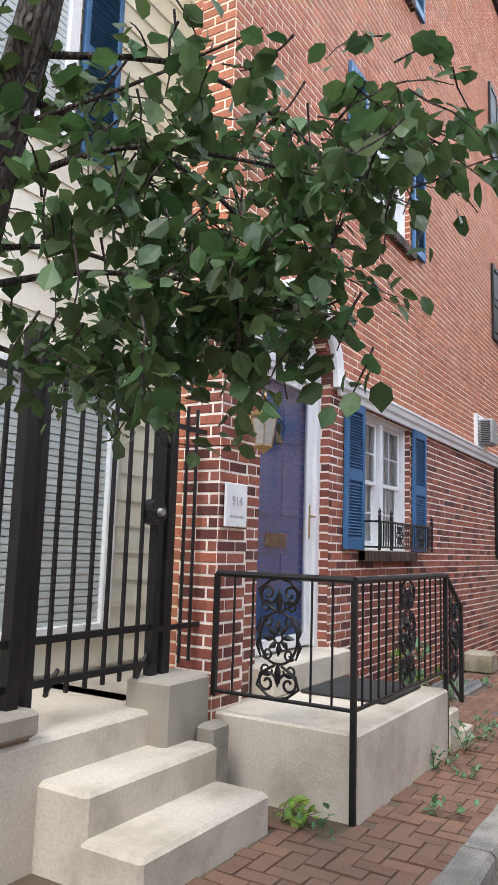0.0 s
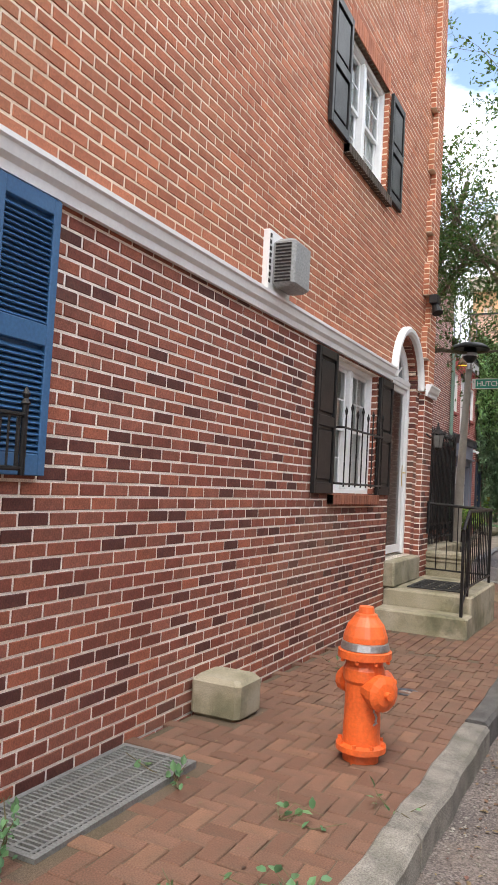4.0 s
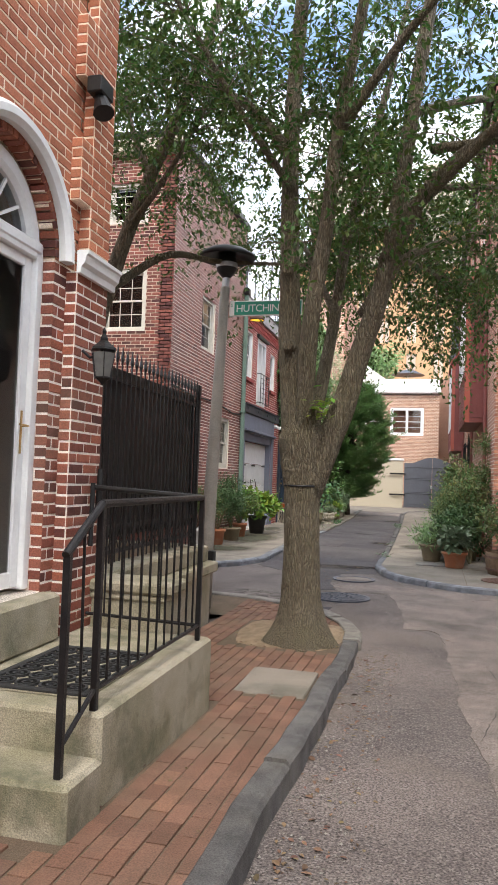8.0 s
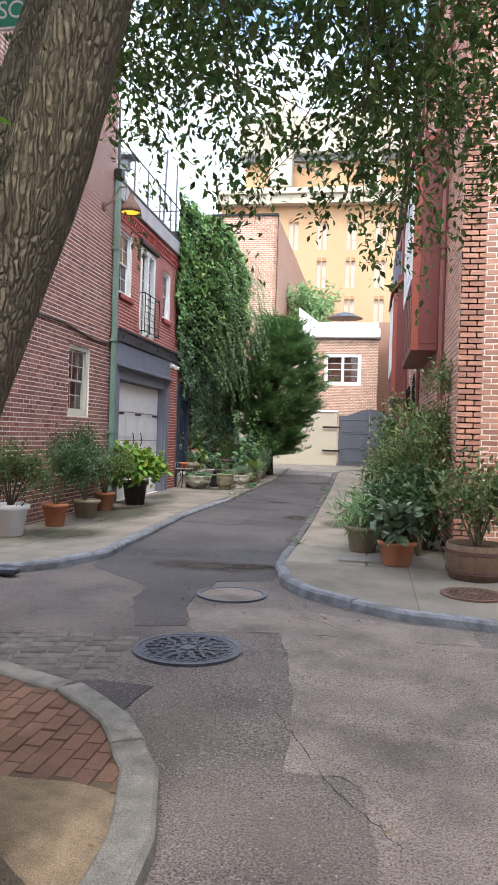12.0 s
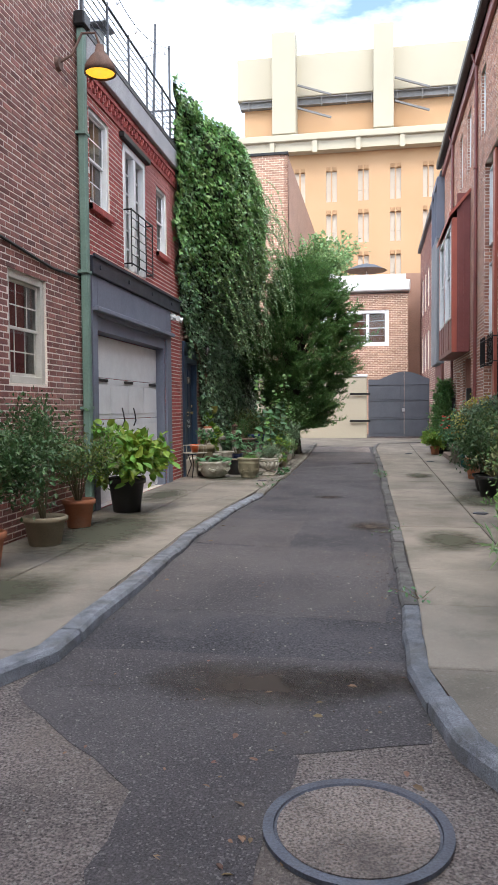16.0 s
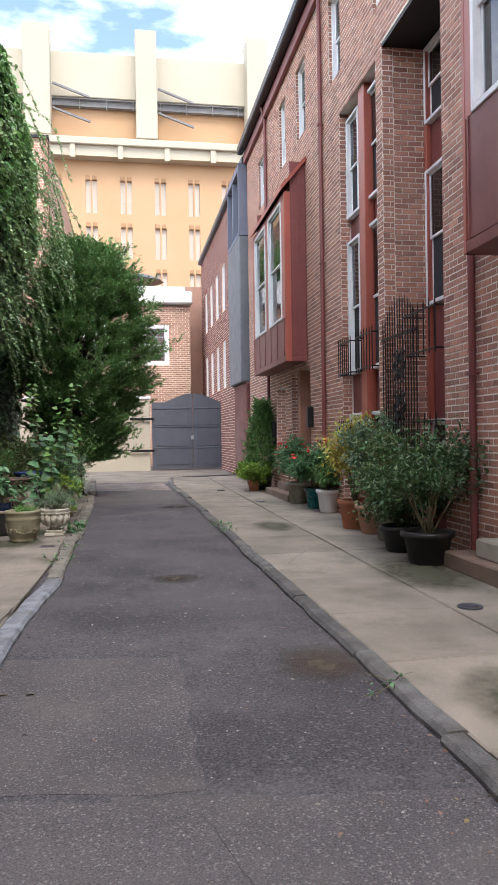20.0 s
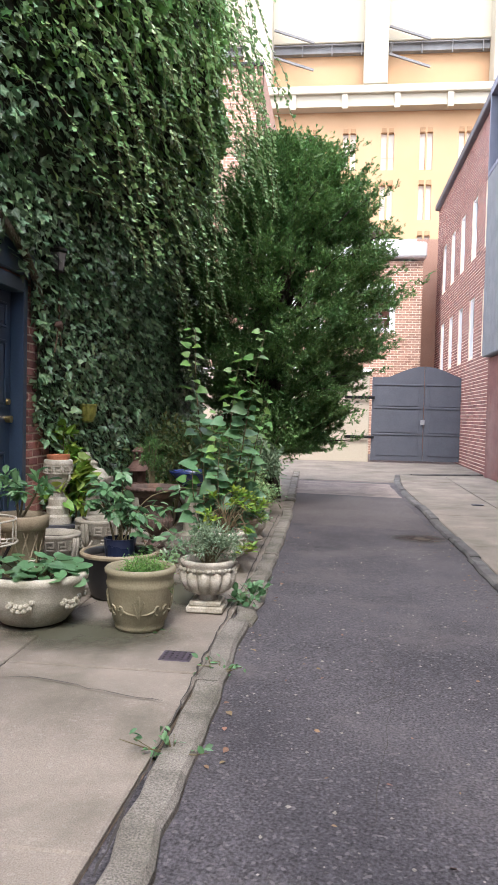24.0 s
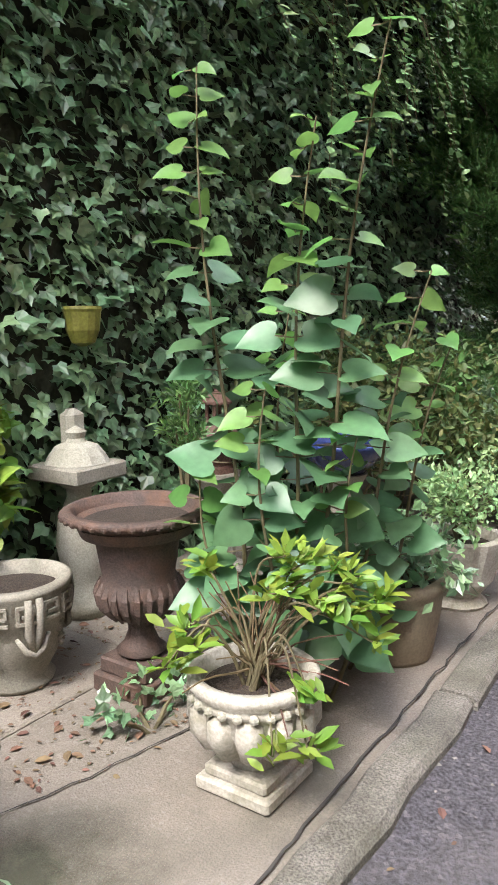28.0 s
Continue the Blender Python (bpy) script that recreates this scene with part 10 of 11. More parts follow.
for at, r, h, m, lab, seed in (((-3.95, 41.2, 0.05), 0.45, 0.85, M_MOSSY, "dull brownish shrub behind the pots", 71), ((-4.7, 40.6, 0.05), 0.55, 1.3, M_MOSSY, "dull green shrub against the ivy", 72), ((-3.9, 42.4, 0.05), 0.4, 0.9, M_WEED, "leafy plant beside the kerb", 73), ((-4.6, 42.0, 0.05), 0.6, 1.1, M_YEW, "dark shrub below the yew", 74), ((-4.6, 41.4, 0.05), 0.6, 1.25, M_MOSSY, "dull brown-green shrub before the ivy", 75), ((-3.9, 43.0, 0.05), 0.6, 1.7, M_YEW, "dark green shrub at the foot of the yew", 76)):
    bush("shrub", at, r, h, lab, m, 1100, 0.06, 0.6, "oval", 10, seed=seed)


# ---- pots and urns ----
def pot(name, x, y, prof, label, material, n=28, z=0.045, wobble=0.0, waves=0, soil=True, plinth=None, group="pots before the ivy wall"):
    """A turned pot with an open top, wall thickness and soil."""
    ob = thing(name, (x, y, z), label, "pot", group)
    z0 = z
    if plinth:
        part("plinth", Geo().box(x - plinth[0], x + plinth[0], y - plinth[0], y + plinth[0], z, z + plinth[1] * 0.55, 0.008).box(x - plinth[0] * 0.85, x + plinth[0] * 0.85, y - plinth[0] * 0.85, y + plinth[0] * 0.85, z + plinth[1] * 0.55, z + plinth[1], 0.008), material, ob)
        z0 += plinth[1]
    rt, ht = prof[-1]
    inner = [(rt - 0.025, ht), (rt - 0.035, ht - 0.05), (rt * 0.8, ht - 0.1)]
    part("body", Geo().lathe(x, y, prof + inner, n, wobble, waves, z0), material, ob, smooth=waves == 0)
    if soil:
        gs = Geo().lathe(x, y, [(rt - 0.03, ht - 0.055), (rt * 0.5, ht - 0.045), (0.0, ht - 0.04)], 18, z=z0)
        part("soil", gs, M_SOIL, ob)
    ob["top"] = z0 + ht
    return ob


def bead_ring(ob, x, y, r, z, n, s, material, name="bead_ring"):
    g = Geo()
    for k in range(n):
        a = 2 * math.pi * k / n
        cx, cy = x + r * math.cos(a), y + r * math.sin(a)
        g.lathe(cx, cy, [(0, -s), (s * 0.8, -s * 0.6), (s, 0), (s * 0.8, s * 0.6), (0, s)], 6, z=z)
    return part(name, g, material, ob, kind="stuff")


def key_band(ob, x, y, r, z, material, n=14, s=0.03):
    """A raised Greek key band round a pot."""
    g = Geo()
    for k in range(n):
        a = 2 * math.pi * k / n
        m = Matrix.Translation((x, y, z)) @ Matrix.Rotation(a, 4, "Z") @ Matrix.Translation((r, 0, 0))
        for dy, dz, ly, lz in ((0, 0.03, 0.07, 0.012), (-0.03, 0.0, 0.012, 0.06), (0.03, 0.012, 0.012, 0.04), (0.008, -0.008, 0.045, 0.012), (0, -0.035, 0.075, 0.012)):
            q = Geo().box(-0.01, 0.012, dy - ly / 2, dy + ly / 2, dz - lz / 2, dz + lz / 2)
            g.add([m @ Vector(p) for p in q.v], q.f)
    return part("key_band", g, material, ob, kind="stuff")


BOWL = [(0.17, 0.0), (0.22, 0.02), (0.3, 0.12), (0.34, 0.22), (0.345, 0.28), (0.36, 0.3), (0.365, 0.335), (0.35, 0.35)]
b1 = pot("bowl_planter", -4.69, 36.3, BOWL, "wide low pale stone bowl with grape swags and squash leaves", M_STONEPOT)
for k in range(6):
    a = 2 * math.pi * k / 6 - 0.4
    for j in range(10):
        t = a + 0.05 * j - 0.22
        bead = 0.15 + 0.028 * (j % 2) + 0.03 * (abs(j - 4.5) / 4.5) ** 2
        g = Geo().lathe(-4.69 + 0.335 * math.cos(t), 36.3 + 0.335 * math.sin(t), [(0, -0.02), (0.018, -0.012), (0.022, 0), (0.018, 0.012), (0, 0.02)], 6, z=0.045 + bead)
        if j == 0:
            acc = Geo()
        acc.add(g.v, g.f)
    part("grape_swag", acc, M_STONEPOT, b1, kind="stuff")
TAN = [(0.16, 0.0), (0.17, 0.01), (0.175, 0.03), (0.168, 0.045), (0.19, 0.07), (0.215, 0.2), (0.228, 0.3), (0.235, 0.32), (0.24, 0.34), (0.232, 0.36), (0.235, 0.4), (0.25, 0.42), (0.252, 0.44), (0.24, 0.455)]
TAN = [(r * 0.95, h * 0.91) for r, h in TAN]
b2 = pot("fleur_pot", -3.95, 36.3, TAN, "olive tan pot with a raised fleur-de-lis band and weeds", M_OLIVEPOT)
for k in range(4):
    g = Geo()
    a0 = 2 * math.pi * k / 4 - 1.35
    def on(a, z, lift=0.004):
        r = float(np.interp(z, [q[1] for q in TAN], [q[0] for q in TAN])) + lift
        return (-3.95 + r * math.cos(a), 36.3 + r * math.sin(a), 0.045 + z)
    for s in (-1, 1):
        g.tube([on(a0 + s * (0.1 + 0.5 * t), 0.128 + 0.03 * t * t) for t in np.linspace(0, 1, 14)], [0.005 + 0.003 * math.sin(3 * t) for t in np.linspace(0, 1, 14)], 5)
        g.tube([on(a0 + s * 0.03, 0.11), on(a0 + s * 0.13, 0.17), on(a0 + s * 0.17, 0.21), on(a0 + s * 0.12, 0.22)], [0.008, 0.008, 0.006, 0.004], 5)
        g.tube([on(a0 + s * (0.62 + 0.09 * math.cos(t)), 0.15 + 0.03 * math.sin(t)) for t in np.linspace(0, 5, 12)], 0.008, 5)
    g.tube([on(a0, 0.1), on(a0, 0.17), on(a0, 0.24), on(a0, 0.26)], [0.006, 0.014, 0.01, 0.003], 6)
    part("fleur_relief", g, M_OLIVEPOT, b2)
URN = [(0.08, 0.0), (0.07, 0.03), (0.095, 0.06), (0.15, 0.12), (0.18, 0.19), (0.18, 0.25), (0.195, 0.265), (0.195, 0.28), (0.188, 0.29), (0.205, 0.31), (0.205, 0.335), (0.195, 0.345)]
URN = [(r, h * 0.86) for r, h in URN]
for x, y in ((-3.585, 36.84), (-3.66, 38.17)):
    b3 = pot("lobed_urn", x, y, URN, "weathered white stone urn with lobed bowl on a square foot", M_PLASTER, 48, plinth=(0.135, 0.08))
    g = Geo()
    for k in range(12):
        a = 2 * math.pi * k / 12
        pts = [(x + r * math.cos(a), y + r * math.sin(a), 0.125 + h) for r, h in ((0.09, 0.056), (0.14, 0.095), (0.168, 0.155), (0.17, 0.202), (0.165, 0.219))]
        g.tube(pts, [0.018, 0.036, 0.045, 0.04, 0.018], 10)
    part("lobed_bowl", g, M_PLASTER, b3, kind="stuff", smooth=True)
    bead_ring(b3, x, y, 0.198, 0.125 + 0.235, 26, 0.016, M_STONEPOT)
b4 = pot("black_planter", -4.33, 37.1, [(0.2, 0.0), (0.22, 0.02), (0.265, 0.16), (0.285, 0.3), (0.3, 0.315), (0.3, 0.345), (0.285, 0.35)], "large black plastic planter with a leggy drooping plant", M_BLACKPOT)
part("inner_pot", Geo().lathe(-4.33, 37.1, [(0.11, 0.25), (0.125, 0.44), (0.13, 0.455), (0.115, 0.455), (0.11, 0.42), (0.0, 0.41)], 20, z=0.045), mat("navy_glaze", (0.012, 0.018, 0.045), 0.3, None, 4, 0.4, 60, 0.1, 0.03), b4, "dark blue inner pot")
part("rim_band", Geo().tube([(-4.33 + 0.293 * math.cos(2 * math.pi * k / 28), 37.1 + 0.293 * math.sin(2 * math.pi * k / 28), 0.385) for k in range(29)], 0.02, 8), M_TANPOT, b4, "tan rim")
GREEK = [(0.15, 0.0), (0.16, 0.02), (0.13, 0.05), (0.17, 0.12), (0.205, 0.22), (0.215, 0.3), (0.235, 0.32), (0.24, 0.42), (0.25, 0.435), (0.25, 0.455), (0.235, 0.46)]
for x, y, s in ((-4.99, 37.4, 0.92), (-4.85, 38.2, 0.95)):
    b5 = pot("greek_key_pot", x, y, [(r * s, h * s) for r, h in GREEK], "grey stone pot with a Greek key band and grape relief", M_GREYPOT)
    key_band(b5, x, y, 0.235 * s, 0.045 + 0.37 * s, M_GREYPOT)
    for k in range(4):
        a = 2 * math.pi * k / 4 - 1.1
        g = Geo()
        for j, (da, dz) in enumerate(((0, 0), (0.1, 0), (-0.1, 0), (0.05, -0.03), (-0.05, -0.03), (0, -0.06), (0.05, 0.03), (-0.05, 0.03))):
            g.lathe(x + 0.205 * s * math.cos(a + da), y + 0.205 * s * math.sin(a + da), [(0, -0.016), (0.016, 0), (0, 0.016)], 6, z=0.045 + 0.24 * s + dz)
        part("grape_relief", g, M_GREYPOT, b5)
        b = a + math.pi / 4
        drape = lambda r, z, o=0.0: (x + r * s * math.cos(b + o), y + r * s * math.sin(b + o), 0.045 + z * s)
        g = Geo()
        for o in (-0.09, 0.09):
            g.tube([drape(0.25, 0.43, o), drape(0.252, 0.36, o), drape(0.235, 0.28, o), drape(0.225, 0.2, 0)], [0.014, 0.017, 0.02, 0.012], 6)
        g.tube([drape(0.228, 0.27, -0.3), drape(0.232, 0.21, -0.16), drape(0.225, 0.19, 0), drape(0.232, 0.21, 0.16), drape(0.228, 0.27, 0.3)], [0.008, 0.014, 0.018, 0.014, 0.008], 6)
        part("draped_swag", g, M_GREYPOT, b5, smooth=True)
b6 = pot("lattice_pot", -4.99, 36.72, [(0.14, 0.0), (0.145, 0.02), (0.185, 0.42), (0.2, 0.43), (0.215, 0.44), (0.22, 0.52), (0.21, 0.53)], "tan plastic pot with a lattice pattern on an upturned pot", M_TANPOT, z=0.18)
part("stand", Geo().lathe(-4.99, 36.72, [(0.15, 0.045), (0.13, 0.178)], 20), M_BLACKPOT, b6)
g = Geo()
for k in range(14):
    for s in (-1, 1):
        pts = [(-4.99 + (0.147 + 0.04 * t) * math.cos(2 * math.pi * k / 14 + s * 0.55 * t), 36.72 + (0.147 + 0.04 * t) * math.sin(2 * math.pi * k / 14 + s * 0.55 * t), 0.235 + 0.36 * t) for t in np.linspace(0, 1, 6)]
        g.tube(pts, 0.006, 4)
part("lattice", g, M_TANPOT, b6, kind="stuff")
IRON = [(0.075, 0.0), (0.1, 0.02), (0.07, 0.05), (0.05, 0.1), (0.055, 0.14), (0.12, 0.17), (0.16, 0.23), (0.165, 0.28), (0.15, 0.31), (0.14, 0.32), (0.16, 0.45), (0.175, 0.52), (0.22, 0.55), (0.28, 0.565), (0.288, 0.585), (0.27, 0.595)]
for x, y, z in ((-4.38, 38.44, 0.045),):
    b7 = pot("iron_urn", x, y, IRON, "rusty dark brown cast-iron urn with fluted bowl on a square foot", M_IRONURN, 40, z=z, plinth=(0.14, 0.14))
    g = Geo()
    for k in range(22):
        a = 2 * math.pi * k / 22
        g.tube([(x + r * math.cos(a), y + r * math.sin(a), z + 0.14 + h) for r, h in ((0.115, 0.165), (0.155, 0.22), (0.164, 0.27), (0.148, 0.31))], [0.008, 0.017, 0.018, 0.008], 5)
    part("fluting", g, M_IRONURN, b7, kind="stuff")
    bead_ring(b7, x, y, 0.28, z + 0.14 + 0.575, 36, 0.014, M_IRONURN)
bal = thing("stone_baluster", (-5.15, 38.85, 0.05), "weathered stone baluster with a mossy capital ornament", "ornament")
part("shaft", Geo().lathe(-5.15, 38.85, [(0.13, 0.05), (0.13, 0.12), (0.08, 0.16), (0.1, 0.25), (0.125, 0.4), (0.11, 0.52), (0.06, 0.64), (0.06, 0.68), (0.09, 0.7), (0.09, 0.73)], 24), M_STONEPOT, bal, smooth=True)
part("capital", Geo().box(-5.32, -4.98, 38.68, 39.02, 0.732, 0.81, 0.01), M_GREYPOT, bal)
part("finial", Geo().lathe(-5.15, 38.85, [(0.15, 0.812), (0.13, 0.85), (0.1, 0.89), (0.05, 0.91), (0.04, 0.93), (0.05, 0.96), (0.0, 0.99)], 20, 0.08, 12), M_STONEPOT, bal)
part("scroll_stone", Geo().box(-5.3, -5.2, 38.86, 38.98, 0.815, 1.06, 0.03), M_STONEPOT, bal)
fp = thing("face_planter", (-5.24, 38.13, 0.05), "white plaster planter with a carved face, stacked on a white pedestal", "pot")
part("base", Geo().lathe(-5.24, 38.13, [(0.17, 0.05), (0.17, 0.12), (0.1, 0.16), (0.1, 0.36), (0.14, 0.4)], 24), M_STONEPOT, fp)
part("shelf", Geo().lathe(-5.24, 38.13, [(0.2, 0.402), (0.2, 0.43)], 20), M_CASTIRON, fp)
part("pedestal", Geo().lathe(-5.24, 38.13, [(0.13, 0.432), (0.13, 0.5), (0.1, 0.52), (0.11, 0.58), (0.09, 0.6), (0.09, 0.66), (0.07, 0.68), (0.055, 0.72), (0.08, 0.74)], 24), M_PLASTER, fp)
part("bowl", Geo().lathe(-5.24, 38.13, [(0.06, 0.742), (0.085, 0.78), (0.115, 0.88), (0.122, 0.96), (0.132, 0.98), (0.132, 1.02), (0.118, 1.03)], 24), M_PLASTER, fp, smooth=True)
key_band(fp, -5.24, 38.13, 0.121, 0.94, M_PLASTER, 10)
part("inner_pot", Geo().lathe(-5.24, 38.13, [(0.09, 0.98), (0.108, 1.06), (0.108, 1.075), (0.095, 1.075), (0.085, 1.04)], 20), M_TERRA, fp, "terracotta liner")
part("relief", Geo().tube([(-5.125, 38.09, 0.9), (-5.11, 38.09, 0.86), (-5.13, 38.09, 0.83)], [0.008, 0.018, 0.012], 6).tube([(-5.135, 38.07, 0.815), (-5.13, 38.11, 0.815)], 0.008, 5), M_PLASTER, fp)
lan = thing("garden_lantern", (-4.86, 39.6, 0.05), "rusty pagoda-shaped garden lantern on a stone post", "lantern")
part("post", Geo().lathe(-4.86, 39.6, [(0.16, 0.05), (0.16, 0.12), (0.09, 0.17), (0.08, 0.55), (0.13, 0.62), (0.13, 0.66)], 8), M_GREYPOT, lan)
part("lamp_house", Geo().lathe(-4.86, 39.6, [(0.1, 0.662), (0.1, 0.69), (0.075, 0.7), (0.075, 0.82), (0.09, 0.835)], 8), M_RUST, lan)
part("roof", Geo().lathe(-4.86, 39.6, [(0.165, 0.825), (0.165, 0.84), (0.12, 0.87), (0.075, 0.93), (0.06, 0.945)], 24), M_RUST, lan, smooth=True)
for k in range(4):
    a = 0.4 + math.pi / 2 * k
    part("upper_post", Geo().tube([(-4.86 + 0.055 * math.cos(a), 39.6 + 0.055 * math.sin(a), 0.94), (-4.86 + 0.055 * math.cos(a), 39.6 + 0.055 * math.sin(a), 1.04)], 0.012, 5), M_RUST, lan)
part("cap", Geo().lathe(-4.86, 39.6, [(0.085, 1.038), (0.085, 1.05), (0.05, 1.08), (0.015, 1.1), (0.012, 1.12), (0.0, 1.13)], 16), M_RUST, lan)
b8 = pot("stone_pot", -3.66, 39.25, [(0.15, 0.0), (0.16, 0.02), (0.19, 0.2), (0.2, 0.3), (0.21, 0.31), (0.21, 0.35), (0.2, 0.355)], "brown stone pot with a low dark plant at the kerb", M_TANPOT)
b9 = pot("scroll_pot", -3.62, 39.95, [(0.13, 0.0), (0.14, 0.02), (0.1, 0.06), (0.16, 0.14), (0.19, 0.26), (0.21, 0.33), (0.215, 0.36), (0.2, 0.365)], "white plaster urn with scrolled sides beside the kerb", M_PLASTER, 40, wobble=0.05, waves=16)
b10 = pot("blue_bowl", -4.35, 40.1, [(0.12, 0.0), (0.2, 0.08), (0.27, 0.16), (0.28, 0.18), (0.27, 0.185)], "blue glazed bowl on a stand among the weeds", mat("blue_glaze", (0.03, 0.05, 0.16), 0.2, None, 5, 0.5, 60, 0.2, 0.05), z=0.62)
part("stand", Geo().lathe(-4.35, 40.1, [(0.16, 0.04), (0.1, 0.1), (0.08, 0.5), (0.14, 0.618)], 16), M_GREYPOT, b10)
b11 = pot("grey_planter", -3.75, 41.7, [(0.16, 0.0), (0.17, 0.02), (0.2, 0.34), (0.22, 0.36), (0.22, 0.4), (0.21, 0.405)], "grey square-rimmed planter beside the kerb", M_GREYPOT)
b12 = pot("green_pot", -3.83, 38.55, [(0.09, 0.0), (0.12, 0.3), (0.13, 0.31), (0.12, 0.32)], "dark green plastic pot between the urns", M_GREENPIPE)
tab = thing("wire_table", (-5.1, 36.2, 0.04), "small white wire plant table with a red flower pot", "table")
def hoop(r, z):
    return [(-5.12 + r * math.cos(0.2618 * q), 36.35 + r * math.sin(0.2618 * q), z) for q in range(25)]


for r_, z_, w_ in ((0.26, 0.56, 0.008), (0.19, 0.56, 0.005), (0.12, 0.56, 0.005), (0.05, 0.56, 0.005), (0.25, 0.72, 0.007)):
    part("ring", Geo().tube(hoop(r_, z_), w_, 5, False), M_PLASTER, tab)
for q in range(4):
    c_, s_ = 0.26 * math.cos(0.785 * q), 0.26 * math.sin(0.785 * q)
    part("spoke", Geo().tube([(-5.12 - c_, 36.35 - s_, 0.56), (-5.12 + c_, 36.35 + s_, 0.56)], 0.006, 5), M_PLASTER, tab)
for k in range(3):
    a = 2.1 * k + 0.5
    part("leg", Geo().tube([(-5.12 + 0.22 * math.cos(a), 36.35 + 0.22 * math.sin(a), 0.55), (-5.12 + 0.1 * math.cos(a), 36.35 + 0.1 * math.sin(a), 0.3), (-5.12 + 0.24 * math.cos(a), 36.35 + 0.24 * math.sin(a), 0.04)], 0.012, 5), M_IRON, tab)
for k in range(12):
    a = 2 * math.pi * k / 12
    part("wire", Geo().tube([(-5.12 + 0.25 * math.cos(a), 36.35 + 0.25 * math.sin(a), 0.57), (-5.12 + 0.25 * math.cos(a), 36.35 + 0.25 * math.sin(a), 0.72)], 0.005, 4), M_PLASTER, tab)
pot("red_pot", -5.12, 36.35, [(0.07, 0.0), (0.1, 0.14), (0.11, 0.15), (0.1, 0.16)], "small red pot on the wire table", M_HYDRANT, z=0.572)
single("floor_drain", Geo().box(-3.68, -3.49, 35.7, 35.88, 0.0, 0.037, 0.003), mat("purple_iron", (0.07, 0.055, 0.075), 0.6, metal=0.4), "small square iron drain in the concrete pavement", "drain")
gg = Geo()
for i in range(5):
    for j in range(5):
        gg.box(-3.66 + 0.036 * i, -3.645 + 0.036 * i, 35.72 + 0.034 * j, 35.735 + 0.034 * j, 0.0371, 0.0385)
single("drain_holes", gg, M_BLACKP, "dark holes of the small iron drain", "drain", kind="stuff")
# plants in the pots
sq = thing("squash_plant", (-4.69, 36.3, 0.34), "broad-leaved squash plant in the stone bowl", "plant")
rngq = np.random.default_rng(81)
g, pos, way, up = Geo(), [], [], []
for k in range(64):
    a, r = rngq.uniform(0, 2 * np.pi), 0.33 * rngq.random() ** 0.6
    p = np.array([-4.69 + r * math.cos(a), 36.3 + r * math.sin(a), 0.48 - 0.25 * r + rngq.normal(0, 0.025)])
    g.tube([(-4.69 + 0.4 * r * math.cos(a), 36.3 + 0.4 * r * math.sin(a), 0.34), (p[0] * 0.7 - 4.69 * 0.3, p[1] * 0.7 + 36.3 * 0.3, p[2] - 0.03), p], 0.004, 4)
    pos.append(p)
    way.append((math.cos(a) + rngq.normal(0, 0.3), math.sin(a) + rngq.normal(0, 0.3), -0.15 + rngq.normal(0, 0.15)))
    up.append((rngq.normal(0, 0.25) + 0.1, rngq.normal(0, 0.25) - 0.25, 1.0))
part("stem_mass", g, M_STEM, sq, kind="stuff")
part("foliage", leaf_geo(pos, way, up, 0.1 * rngq.uniform(0.6, 1.2, 64), 1.0, "round"), M_WEED, sq, kind="stuff", smooth=True)
bush("pot_weeds", (-3.95, 36.3, 0.375), 0.16, 0.04, "bright small weeds filling the tan pot", M_FRESH, 1300, 0.024, 0.3, "blade", 9, seed=82)
bush("sage_plant", (-3.585, 36.84, 0.365), 0.19, 0.25, "grey-green feathery herb in the white urn", M_GREYLEAF, 900, 0.034, 0.3, "blade", 16, seed=83)
def tuft_plant(name, at, label, tips, right, material, per, size, width, shape, seed, along=0, spread=0.9, hang=0.0, stem_mat=None):
    """A half-bare plant: bent stems that end in tufts of leaves; tips are given sideways, towards the alley and up."""
    r = np.random.default_rng(seed)
    plant = thing(name, at, label, "plant")
    side, front = np.array([math.cos(right), math.sin(right), 0]), np.array([math.sin(right), -math.cos(right), 0])
    g, pos, way, up = Geo(), [], [], []
    for u, v, w in tips:
        base = np.array(at) + [r.normal(0, 0.03), r.normal(0, 0.03), -0.01]
        tip = np.array(at) + side * u + front * v + [0, 0, w]
        mid = base * 0.45 + tip * 0.55 + [r.normal(0, 0.03), r.normal(0, 0.03), 0.14 + 0.3 * max(0, 0.2 - w)]
        q = tree_limb(g, [base, base * 0.6 + mid * 0.4 + [0, 0, 0.05], mid, tip], 0.007, 0.003, 5, 0, seed)
        n = per + along
        for k in range(n):
            p = tip if k < per else q[int(r.uniform(0.4, 0.95) * (len(q) - 1))]
            pos.append(p + r.normal(0, 0.02, 3))
            d = r.normal(0, spread, 3)
            d[2] = abs(d[2]) * 0.5 - hang + 0.1
            way.append(d)
            up.append(r.normal(0, 0.35, 3) + [0.1, -0.2, 1.0])
    part("stem_mass", g, stem_mat or M_STEM, plant, kind="stuff")
    pos, way, up = np.array(pos), np.array(way), np.array(up)
    part("foliage", leaf_geo(pos, way, up, size * r.uniform(0.6, 1.15, len(pos)), width, shape), material, plant, kind="stuff", smooth=True)
    return plant


